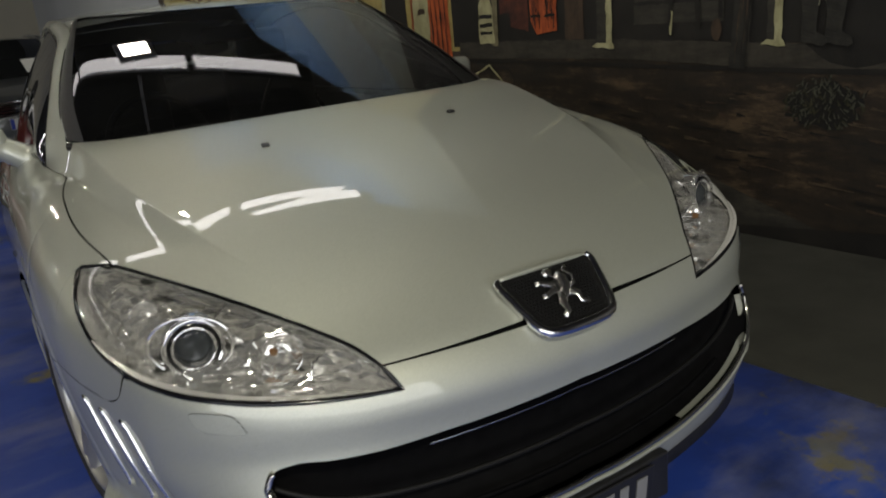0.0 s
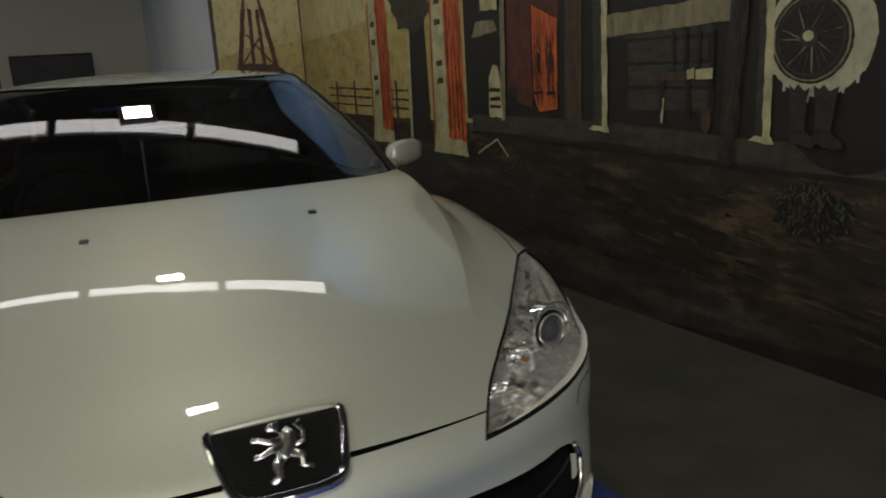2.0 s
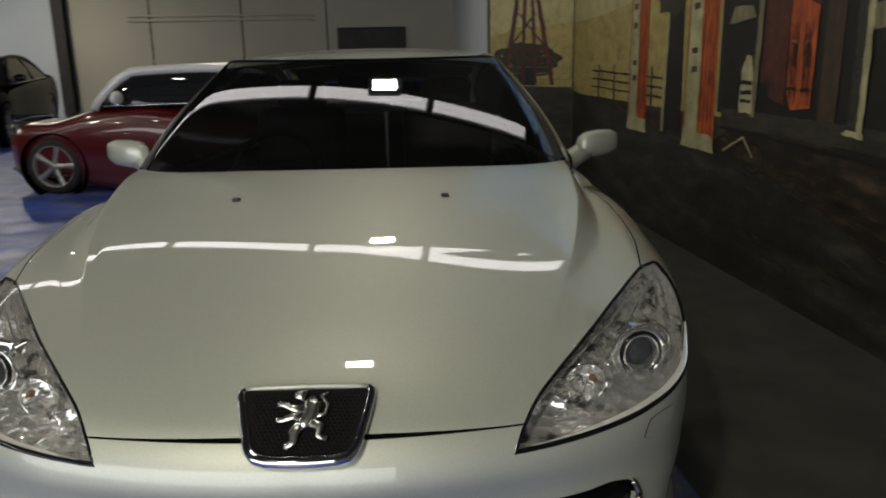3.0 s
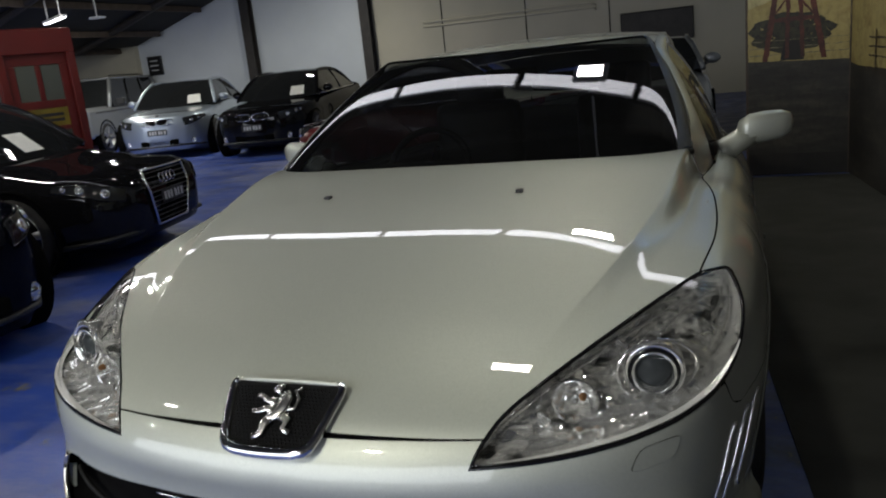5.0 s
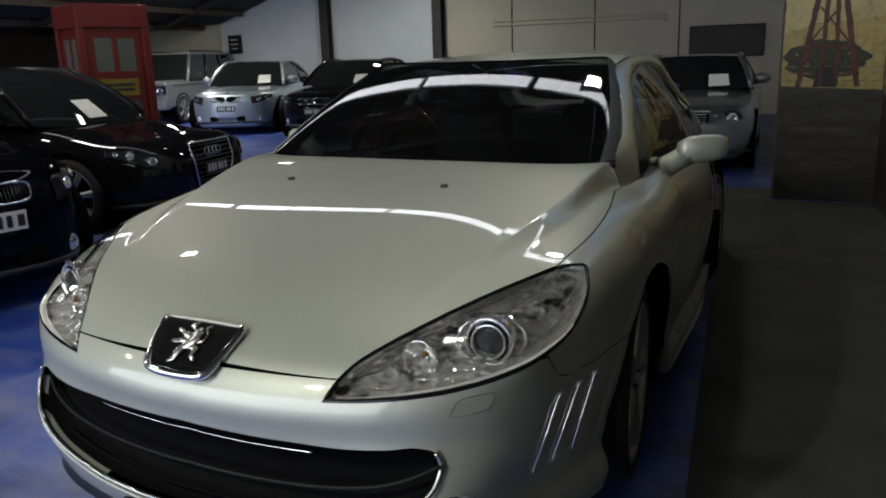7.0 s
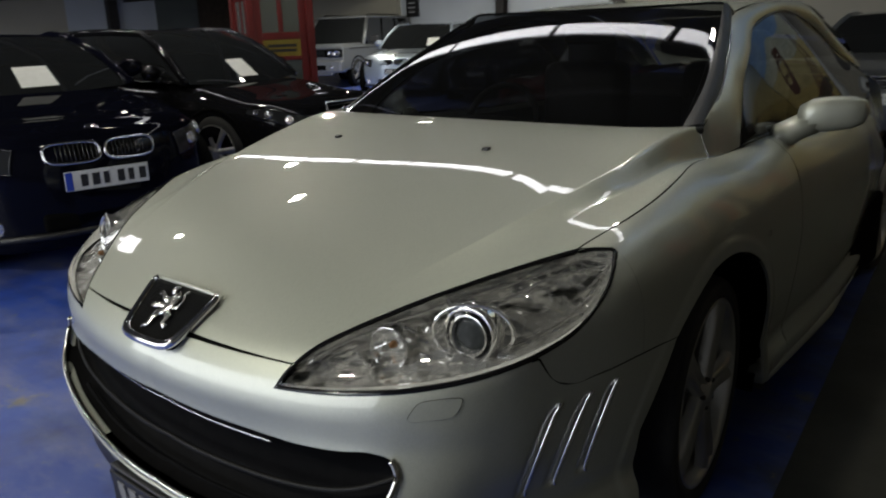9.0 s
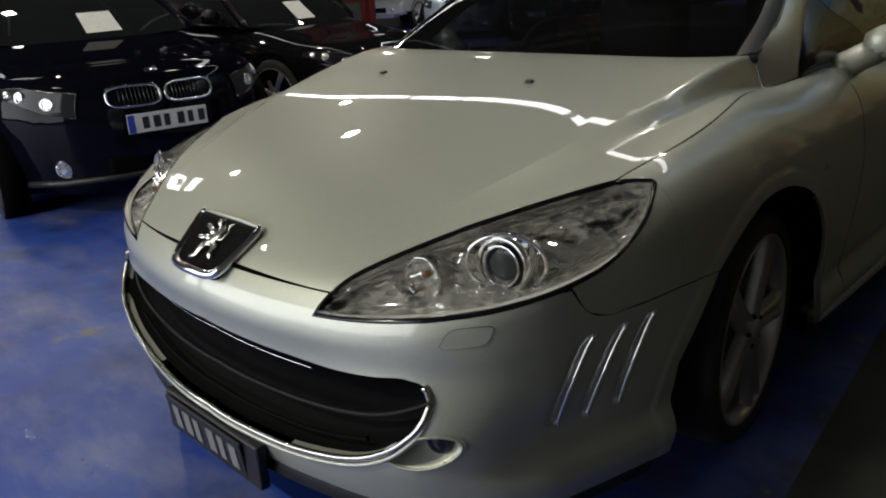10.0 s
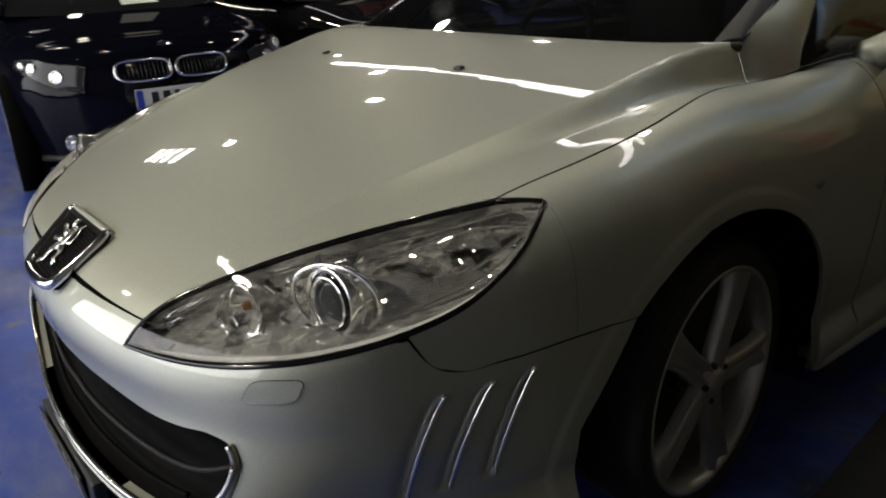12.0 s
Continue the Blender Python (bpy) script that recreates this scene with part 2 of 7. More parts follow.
wall("wall_far_left", (-15.4, 17.12), (-21.2, 17.12), 0, 2.62, 0.18, CREAM_WALL, "cream far wall")
wall("wall_left", (-21.0, 17.1), (-21.0, 13.8), 0, 2.62, 0.2, WOOD_DARK, "dark side wall under the eaves")
wall("wall_left_door", (-20.97, 13.8), (-20.97, 12.35), 0, 2.62, 0.2, grainy("grey_green_panel", (0.14, 0.16, 0.15), (0.11, 0.125, 0.12), 1.5, 0.6, 0.1), "grey-green closed panel in the side wall")
wall("wall_left_pale", (-21.0, 12.35), (-21.0, 9.6), 0, 2.62, 0.2, PALE_WALL, "pale panelled side wall")
wall("wall_left_cream", (-21.0, 9.6), (-21.0, -8), 0, 2.62, 0.2, CREAM_WALL, "cream side wall under the eaves")
tagged(put("column", boxes((-20.99, -20.80, 10.75, 11.05, 0, 2.5), bevel=0.01), STEEL_DARK), "dark steel column against the wall", "column", "columns", "structure")
for x0, x1, z0 in ((-21.0, -14.0, 0), (-14.0, 1.2, 4.2), (1.2, mural_x(-8), 0)):
    wall("wall_front", (x0, -8), (x1, -8), z0, 5.7, 0.2, CREAM_WALL, "plain front wall beside the added glazing")
# unseen glazing and its area light, added to brighten the nose and floor
FRAME_GREY = mat("grey_glazing_frame", (0.25, 0.26, 0.27), 0.4)
tagged(put("unseen_front_glazing", boxes(*[(x - 0.05, x + 0.05, -8.14, -8.06, 0, 4.2) for x in (-13.95, -10.9, -7.9, -4.9, -1.9, 1.15)], (-13.9, 1.1, -8.14, -8.06, 4.08, 4.2), (-13.9, 1.1, -8.14, -8.06, 0, 0.12)), FRAME_GREY), "wide unseen glazing, added to brighten the coupe's nose and the floor", "door", kind="structure")
area("front_fill", pose(-6.4, -7.98, 2.1, 90), 14.8, 3.8, 560, (0.90, 0.94, 1.0))

# roof: a slope from the eaves, then level
bm = bmesh.new()
rows = []
for x, z in ((-21.2, 2.60), (-15.44, 2.60), (-5.75, 5.7), (5.0, 5.7)):
    rows.append([bm.verts.new((x, y, z + dz)) for y in (-8.2, 17.6) for dz in (0, 0.12)])
for a, b in zip(rows[:-1], rows[1:]):
    bm.faces.new((a[0], a[2], b[2], b[0]))
    bm.faces.new((a[1], b[1], b[3], a[3]))
tagged(put("ceiling", bm, ROOF_DARK), "dark pitched roof lining", "ceiling", kind="structure")
for y in (-5, -1.4, 3.62, 7.6, 11.4, 15.2):
    tagged(put("rafter", tube_mesh("rafter", [(-21.0, y, 2.50), (-15.5, y, 2.50), (-5.8, y, 5.56), (-5.6, y, 5.56), (2.0, y, 5.56)], 0.1, STEEL_DARK, 4), STEEL_DARK), "dark steel rafter under the roof", "rafter", "rafters", "structure")
for x in (-15.9, -14.4, -12.9, -11.4, -9.9, -8.4, -6.9):
    tagged(put("purlin", boxes((x - 0.05, x + 0.05, -8, 17.1, roof_z(x) - 0.16, roof_z(x) - 0.02)), WOOD_DARK), "dark timber purlin", "purlin", "purlins", "structure")
for x, y in ((-11.47, 17.25), (-7.97, 17.25)):
    bm = boxes((x - 0.13, x + 0.13, y - 0.03, y, 0, roof_z(x) - 0.1), (x - 0.02, x + 0.02, y - 0.2, y - 0.03, 0, roof_z(x) - 0.1), (x - 0.13, x + 0.13, y - 0.23, y - 0.2, 0, roof_z(x) - 0.1))
    tagged(put("column", bm, STEEL_DARK), "dark steel column against the wall", "column", "columns", "structure")
# fittings on the back wall
vent = tagged(put("wall_panel", boxes((-1.70, -0.14, 17.24, 17.3, 1.27, 1.92), bevel=0.01), STEEL_DARK), "dark metal panel fixed to the cream wall", "panel")
put("panel_frame", tube_mesh("panel_frame", [(-1.70, 17.235, 1.27), (-0.14, 17.235, 1.27), (-0.14, 17.235, 1.92), (-1.70, 17.235, 1.92)], 0.018, BLACK_PLASTIC, 6, True), BLACK_PLASTIC, vent)
for z in (2.17, 2.27):
    tagged(put("pipe", tube_mesh("pipe", [(-6.5, 17.27, z), (-2.35, 17.27, z - 0.02), (-2.24, 17.27, z - 0.07)], 0.024, CREAM_WALL, 8), CREAM_WALL), "painted pipe along the cream wall", "pipe", "wall pipes")
notice = tagged(put("wall_sign", boxes((-15.10, -14.62, 17.22, 17.29, 1.74, 2.27), bevel=0.01), BLACK_PLASTIC), "black square notice with pale lines on the far wall", "sign")
for z, w in ((2.14, 0.26), (2.01, 0.30), (1.88, 0.22)):
    put("bar", boxes((-14.87 - w / 2, -14.87 + w / 2, 17.214, 17.22, z - 0.016, z + 0.016)), PLATE_WHITE, notice)
for x in (-3.9, -1.95, -6.0):
    tagged(put("panel_joint", boxes((x - 0.012, x + 0.012, 17.288, 17.299, 0, 5.6)), GAP), "narrow joint between the wall panels", "joint", "wall joints", "structure")

# lamps under the roof: a row of diffuser trays, and hanging square lamps
TRAY = mat("white_tray", (0.8, 0.8, 0.8), 0.4)
BRIGHT = mat("lit_diffuser", (0.98, 0.97, 1.0), 0.4, emit=5.3)
ROW = pose(0, 3.30, 0, 0, 0, math.degrees(math.atan(-0.18)))  # the row of strips stands a little askew to the hall
tagged(put("lamp_rail", boxes((-9.8, 1.55, -0.07, 0.07, 3.97, 4.05), *[(x - 0.015, x + 0.015, -0.015, 0.015, 4.05, 5.5) for x in (-7, -5.5, -2.5, 1.2)]), STEEL_DARK, m=ROW), "dark steel rail carrying the strip lights", "rail", kind="structure")
for x0, x1 in ((-9.3, -8.0), (-7.9, -6.5), (-6.4, -5.05), (-4.93, -3.84), (-3.79, -2.17), (-2.12, -0.75), (-0.70, 0.42), (0.46, 1.43)):
    tray = tagged(put("strip_light", boxes((x0, x1, -0.080, 0.080, 3.93, 3.97), bevel=0.008), TRAY, m=ROW), "long white strip light with a lit diffuser", "ceiling light", "strip lights in a row")
    put("diffuser", boxes((x0 + 0.02, x1 - 0.02, -0.066, 0.066, 3.915, 3.93)), BRIGHT, tray, "lit diffuser")
tray = tagged(put("strip_light", boxes((-0.72, 0.72, -0.07, 0.07, 0.0, 0.05), *[(x - 0.012, x + 0.012, -0.012, 0.012, 0.05, 0.85) for x in (-0.5, 0.5)], bevel=0.006), TRAY, m=pose(-12.3, 11.5, 2.93, 0, 0, 150)), "long white strip light with a lit diffuser", "ceiling light", "strip lights in a row")
put("diffuser", boxes((-0.70, 0.70, -0.055, 0.055, -0.015, 0.0)), BRIGHT, tray, "lit diffuser")
for x in (-10.6, -9.9, -9.2, -8.5):
    tray = tagged(put("strip_light", boxes((x, x + 0.42, 0.95, 1.55, 3.93, 3.97), (x + 0.19, x + 0.23, 1.2, 1.24, 3.97, roof_z(x) - 0.02), bevel=0.006), TRAY), "square white ceiling light with a lit diffuser", "ceiling light", "square ceiling lights")
    put("diffuser", boxes((x + 0.02, x + 0.40, 0.97, 1.53, 3.915, 3.93)), BRIGHT, tray, "lit diffuser")
# the lamps before y -2 and past y 8 are added fill, unseen
LAMPS_AND_FILL = ((0.0, 3.32, 3.72, 11), (-0.06, 0.74, 3.70, 9), (-6.0, 3.9, 3.66, 25), (-6.3, 1.6, 3.66, 25), (-10.5, 9.0, 3.7, 130), (-12.6, 13.0, 3.0, 60), (-8.2, 14.2, 3.9, 85), (-2.6, 8.3, 3.7, 28), (-1.2, -3.4, 3.7, 135), (-6.0, -3.0, 3.7, 42), (-4.4, 2.7, 3.66, 6), (-5.4, 6.4, 3.66, 7), (-8.4, 1.2, 3.66, 10), (-9.2, 5.2, 3.66, 10), (-3.6, -0.6, 3.66, 6))
for x, y, z, power in LAMPS_AND_FILL:
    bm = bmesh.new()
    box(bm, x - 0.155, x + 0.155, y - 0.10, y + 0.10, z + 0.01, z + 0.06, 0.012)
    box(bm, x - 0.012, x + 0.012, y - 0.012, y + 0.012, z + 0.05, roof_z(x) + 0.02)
    hung = tagged(put("hanging_lamp_or_fill", bm, TRAY), "square white lamp hung from the roof, one of a set partly added as fill", "lamp", "hanging lamps")
    area("lamp_or_fill_light", pose(x, y, z), 0.22, 0.125, power, (1.0, 0.97, 0.83))


# unseen flood lamp, added to brighten the upper part of the painted wall
flood = tagged(put("added_flood_lamp", boxes((-0.16, 0.16, -0.09, 0.09, 0.012, 0.10), (-0.012, 0.012, -0.012, 0.012, 0.10, 0.16), bevel=0.01), STEEL_DARK, m=pose(0.35, 4.0, 4.72, 0, -98, 0)), "dark unseen flood lamp hung from the roof, added to brighten the upper mural", "lamp")
put("hanger", tube_mesh("hanger", [(0.24, 4.0, 4.72), (0.22, 4.0, 5.69)], 0.012, STEEL_DARK, 6), STEEL_DARK, flood)
area("mural_fill", pose(0.355, 4.0, 4.72, 0, -98, 0), 0.30, 0.16, 46, (1.0, 0.97, 0.88))


# ---------------------------------------------------------------- the mural
def painted(name, a, b, scale=3.0, c=None, stretch=(1, 1, 1)):
    """Brushed wall paint in two or three tones."""
    m = mat(name, a, 0.55)
    stops = [(0.36, a), (0.62, b)] if c is None else [(0.34, a), (0.52, b), (0.68, c)]
    col = ramp(m, noisy(m, scale, 8, 0.68, stretch), stops)
    # dry brush marks and grime over the ground colour
    grime = ramp(m, noisy(m, 21.0, 6, 0.72, (1, 0.8, 0.45)), [(0.30, (0.62, 0.60, 0.56)), (0.50, (1, 1, 1)), (0.75, (1.12, 1.1, 1.06))])
    over = node(m, "ShaderNodeMix")
    over.data_type, over.blend_type = "RGBA", "MULTIPLY"
    over.inputs[0].default_value = 1.0
    link(m, col, over.inputs[6])
    link(m, grime, over.inputs[7])
    link(m, over.outputs[2], bsdf(m).inputs["Base Color"])
    return bumped(m, noisy(m, 60, 4, 0.6, (1, 3, 0.6)), 0.2, 0.002)


EARTH = painted("painted_earth", (0.009, 0.008, 0.006), (0.023, 0.016, 0.010), 3.2, (0.088, 0.060, 0.034), (1, 0.9, 3.4))
ASPHALT = painted("painted_road", (0.012, 0.011, 0.009), (0.027, 0.025, 0.020), 3.0, (0.062, 0.055, 0.041), (0.7, 0.7, 3))
HILL = painted("painted_hill", (0.30, 0.235, 0.075), (0.38, 0.31, 0.115), 2.6, (0.23, 0.165, 0.05), (1, 1, 2))
HAZE = painted("painted_haze", (0.38, 0.335, 0.15), (0.47, 0.415, 0.21), 2.0)
SKY_LOW = painted("painted_low_sky", (0.50, 0.52, 0.42), (0.44, 0.50, 0.46), 1.2)
SKY_MID = painted("painted_mid_sky", (0.42, 0.52, 0.60), (0.50, 0.58, 0.60), 1.0, (0.34, 0.48, 0.64))
SKY = painted("painted_sky", (0.13, 0.28, 0.62), (0.22, 0.40, 0.72), 0.9, (0.36, 0.52, 0.76))
SHADE = painted("painted_shade", (0.005, 0.0046, 0.004), (0.012, 0.0105, 0.0085), 4.0)
PLANK = painted("painted_plank", (0.017, 0.016, 0.013), (0.038, 0.035, 0.027), 6.0, None, (1, 1, 5))
BOARD = painted("painted_boardwalk", (0.020, 0.018, 0.014), (0.046, 0.041, 0.031), 5.0, None, (1, 1, 4))
TAN = painted("painted_timber", (0.12, 0.105, 0.06), (0.21, 0.19, 0.11), 6.0, None, (1, 4, 1))
PALE = painted("painted_pale", (0.26, 0.25, 0.13), (0.42, 0.40, 0.23), 5.0)
BOOTS = painted("painted_leather", (0.010, 0.010, 0.0085), (0.024, 0.023, 0.019), 16.0)
DEEP_RED = painted("painted_deep_red", (0.035, 0.011, 0.008), (0.072, 0.020, 0.012), 9.0, (0.13, 0.032, 0.015))
RUST = painted("painted_red", (0.20, 0.035, 0.015), (0.30, 0.065, 0.025), 6.0, (0.12, 0.022, 0.012))
ORANGE = painted("painted_orange", (0.16, 0.03, 0.012), (0.42, 0.085, 0.022), 14.0, (0.58, 0.13, 0.035), (1, 2.2, 0.35))
BROWN = painted("painted_brown", (0.030, 0.019, 0.012), (0.06, 0.038, 0.023), 6.0, None, (1, 4, 1))
LEAFY = painted("painted_leaf", (0.014, 0.015, 0.008), (0.040, 0.038, 0.018), 18.0)
WHITEWALL = painted("painted_whitewall", (0.28, 0.275, 0.185), (0.36, 0.35, 0.245), 3.0, (0.40, 0.39, 0.285))


BRUSH = random.Random(19)


def frayed(points, step=0.035, fray=0.0042):
    """The outline with the small wobble of a brush."""
    out = []
    for a, b in zip(points, list(points[1:]) + [points[0]]):
        run = math.hypot(b[0] - a[0], b[1] - a[1])
        n = max(1, min(40, int(run / step)))
        amount = min(fray, run * 0.12)
        for q in range(n):
            out.append((a[0] + (b[0] - a[0]) * q / n + BRUSH.uniform(-amount, amount), a[1] + (b[1] - a[1]) * q / n + BRUSH.uniform(-amount, amount)))
    return out


def paint(name, points, material, layer, parent=None, face="side"):
    """A flat painted shape: points along the wall and up, lying layer coats over it."""
    off = 0.0022 * layer + BRUSH.uniform(0, 0.0016)
    if max(p[1] for p in points) < 2.6 and min(p[1] for p in points) > 0.3:
        points = frayed(points)
    if face == "side":
        vs = [(mural_x(a) - off, a, z) for a, z in points]
    else:
        vs = [(a, 6.5 - off, z) for a, z in points]
    me = mesh_of(name, vs, [tuple(range(len(vs)))], material, False)
    ob = put(name, me, material)
    par = parent or (mural_wall if face == "side" else return_wall)
    ob.parent = par
    ob.matrix_parent_inverse = par.matrix_basis.inverted()
    return ob


def stroke(name, a, b, width, material, layer, face="side", width2=None):
    """A straight brush stroke from a to b."""
    d = np.subtract(b, a)
    n = np.array((-d[1], d[0])) / (np.hypot(*d) + 1e-9) / 2
    w2 = width if width2 is None else width2
    return paint(name, [tuple(np.add(a, n * width)), tuple(np.subtract(a, n * width)), tuple(np.subtract(b, n * w2)), tuple(np.add(b, n * w2))], material, layer, None, face)


def disc(cy, cz, ry, rz, n=36, wob=0.0):
    return [(cy + ry * (1 + wob * math.sin(5 * a + 1) + wob * math.sin(11 * a)) * math.cos(a), cz + rz * (1 + wob * math.cos(7 * a)) * math.sin(a)) for a in np.linspace(0, 2 * math.pi, n, endpoint=False)]


# side wall: sky, hills, road, boardwalk and the station
paint("painted_sky", [(6.48, 4.45), (2.9, 4.35), (3.2, 4.65), (4.72, 5.68), (6.48, 5.68)], SKY, 1)
paint("painted_mid_sky", [(6.48, 3.6), (1.7, 3.5), (1.84, 3.69), (2.9, 4.35), (6.48, 4.45)], SKY_MID, 1)
paint("painted_low_sky", [(6.48, 2.9), (3.4, 2.75), (1.84, 3.45), (1.7, 3.5), (6.48, 3.6)], SKY_LOW, 1)
paint("painted_haze", [(6.48, 1.62), (5.6, 1.66), (5.0, 1.72), (4.0, 1.82), (3.4, 1.9), (3.4, 2.75), (6.48, 2.9)], HAZE, 1)
paint("painted_hill", [(6.48, 0.95), (3.4, 0.95), (3.4, 1.9), (4.0, 1.82), (5.0, 1.72), (5.6, 1.66), (6.48, 1.62)], HILL, 1)
paint("painted_earth", [(6.48, 0.0), (-8, 0.0), (-8, 0.9), (3.4, 0.9), (6.48, 0.97)], EARTH, 1)
paint("painted_road", [(6.48, 0.0), (2.2, 0.0), (0.6, 0.0), (1.6, 0.34), (2.6, 0.66), (4.2, 0.78), (6.48, 0.97)], ASPHALT, 2)
paint("painted_kerb", [(1.8, 0.0), (-8, 0.0), (-8, 0.16), (0.2, 0.16)], SHADE, 3)
paint("painted_station", [(3.46, 0.98), (-8, 0.94), (-8, 5.68), (4.72, 5.68), (1.84, 3.69), (3.58, 2.62), (3.46, 2.35)], SHADE, 2)
stroke("painted_eaves", (3.62, 2.60), (1.80, 3.72), 0.05, BROWN, 3)
paint("painted_boardwalk", [(3.4, 0.90), (2.1, 0.90), (1.27, 0.86), (0.6, 0.84), (-6, 0.8), (-6, 0.95), (0.6, 0.955), (1.27, 0.975), (2.1, 1.01), (3.4, 1.01)], BOARD, 3)
paint("painted_step", [(3.4, 0.885), (1.27, 0.835), (-6, 0.76), (-6, 0.80), (1.27, 0.86), (3.4, 0.90)], SHADE, 4)
for q, (a, b) in enumerate(((1.92, 1.38), (1.92, 1.40), (1.93, 1.42), (1.95, 1.40))):
    z = 1.08 + q * 0.115
    paint("painted_plank", [(a, z), (b, z), (b, z + 0.10), (a, z + 0.10)], PLANK, 3)
paint("painted_bench_back", [(2.10, 1.44), (1.30, 1.47), (1.30, 1.58), (2.10, 1.55)], TAN, 5)
for y0, y1 in ((2.18, 2.08), (1.155, 1.09)):
    paint("painted_post", [(y0, 0.97), (y1, 0.97), (y1, 2.3), (y0, 2.3)], PLANK, 5)
    paint("painted_post_edge", [(y1 + 0.028, 0.97), (y1 - 0.012, 0.97), (y1 - 0.012, 2.3), (y1 + 0.034, 2.3)], PALE, 6)
    paint("painted_post_foot", [(y0 + 0.03, 0.965), (y1 - 0.03, 0.955), (y1 - 0.02, 0.985), (y0, 0.99)], PALE, 7)
stroke("painted_prop", (1.305, 0.85), (1.20, 2.2), 0.085, BOOTS, 7)
for q in range(9):
    stroke("painted_grain", (1.315 - 0.008 * q, 0.88 + 0.05 * (q % 4)), (1.235 - 0.006 * q, 1.75 + 0.05 * (q % 3)), 0.006, (BROWN, SHADE, PLANK)[q % 3], 8, "side", 0.003)
# chair
for a, b, w in (((1.70, 1.02), (1.675, 1.24), 0.022), ((1.52, 1.05), (1.53, 1.24), 0.022), ((1.40, 1.10), (1.39, 1.44), 0.022), ((1.62, 1.24), (1.62, 1.44), 0.016), ((1.545, 1.24), (1.545, 1.46), 0.016), ((1.47, 1.24), (1.465, 1.46), 0.016)):
    stroke("painted_chair", a, b, w, SHADE, 6)
paint("painted_seat", [(1.72, 1.22), (1.38, 1.225), (1.40, 1.26), (1.70, 1.255)], BROWN, 7)
for a, b in ((1.53, 1.49), (1.48, 1.38)):
    paint("painted_cushion", [(a, 1.225), (b, 1.23), (b, 1.275), (a, 1.27)], PALE, 8)
stroke("painted_chair_light", (1.685, 1.02), (1.67, 1.14), 0.014, PALE, 8)
paint("painted_bottle", disc(1.42, 1.04, 0.03, 0.055, 14), BROWN, 6)
# whitewall wheel and its tyre
paint("painted_tyre", disc(0.74, 1.26, 0.34, 0.40), SHADE, 4)
paint("painted_whitewall", disc(0.885, 1.385, 0.232, 0.232, 60), WHITEWALL, 5)
for r, mt in ((0.176, SHADE), (0.166, TAN), (0.158, SHADE), (0.146, PLANK), (0.138, SHADE)):
    paint("painted_rim", disc(0.915, 1.378, r, r * 0.985, 60), mt, 6 + 0.5 * (0.176 - r) / 0.008)
for q in range(22):
    a = 2 * math.pi * q / 22
    stroke("painted_spoke", (0.915 + 0.03 * math.cos(a), 1.378 + 0.03 * math.sin(a)), (0.915 + 0.134 * math.cos(a + 0.3), 1.378 + 0.132 * math.sin(a + 0.3)), 0.005, (BOARD, TAN)[q % 3 == 0], 10, "side", 0.003)
paint("painted_hub", disc(0.915, 1.382, 0.042, 0.038, 20), PLANK, 11)
paint("painted_hub_light", disc(0.918, 1.388, 0.024, 0.020, 16), PALE, 12)
for y, lean in ((0.945, 0.0), (0.835, -0.012)):
    paint("painted_boot", [(y + 0.042, 0.975), (y - 0.06, 0.955), (y - 0.082, 0.968), (y - 0.07, 0.998), (y - 0.03, 1.02), (y - 0.036 + lean, 1.13), (y - 0.045 + lean, 1.195), (y - 0.02, 1.18), (y + 0.004, 1.205), (y + 0.022, 1.182), (y + 0.046, 1.20), (y + 0.038, 1.10)], BOOTS, 11)
    for q in range(7):
        z = 0.99 + q * 0.028
        stroke("painted_crease", (y + 0.034, z + 0.01), (y - 0.026, z - 0.006), 0.005, SHADE if q % 2 else PLANK, 12, "side", 0.002)
for q in range(14):
    a = 3.5 + q * 0.17
    stroke("painted_drip", (0.885 + 0.222 * math.cos(a), 1.385 + 0.222 * math.sin(a)), (0.885 + 0.224 * math.cos(a), 1.374 + 0.224 * math.sin(a) - 0.011 * (q % 3)), 0.022, WHITEWALL, 6, "side", 0.008)
# red doors and signs
paint("painted_door", [(2.86, 1.04), (2.50, 1.06), (2.49, 1.53), (2.84, 1.55)], SHADE, 4)
paint("painted_red_door", [(2.70, 1.13), (2.65, 1.045), (2.485, 1.065), (2.475, 1.56), (2.71, 1.66)], ORANGE, 5)
paint("painted_red_shade", [(2.88, 1.10), (2.72, 1.07), (2.715, 1.66), (2.87, 1.68)], DEEP_RED, 5)
for a, b in ((2.69, 2.61), (2.58, 2.49)):
    paint("painted_pane", [(a - 0.025, 1.27), (b + 0.02, 1.27), (b + 0.02, 1.38), (a - 0.025, 1.39)], DEEP_RED, 6)
    for q in range(6):
        y = b + 0.012 + (a - b - 0.02) * q / 5
        stroke("painted_streak", (y, 1.08 + 0.05 * (q % 3)), (y + 0.006, 1.49 - 0.06 * (q % 2)), 0.008, DEEP_RED if q % 2 else SHADE, 7, "side", 0.003)
    stroke("painted_lattice", (a - 0.02, 1.395), (b + 0.03, 1.40), 0.010, TAN, 8, "side", 0.004)
    stroke("painted_sill", (a, 1.155), (b, 1.16), 0.016, SHADE, 8, "side", 0.010)
paint("painted_red_wall", [(2.98, 1.18), (2.49, 1.20), (2.47, 1.72), (2.96, 1.72)], DEEP_RED, 2)
paint("painted_frame", [(2.42, 1.01), (2.28, 1.01), (2.26, 2.2), (2.40, 2.2)], BROWN, 4)
stroke("painted_pillar", (3.03, 0.98), (2.98, 2.2), 0.05, TAN, 5)
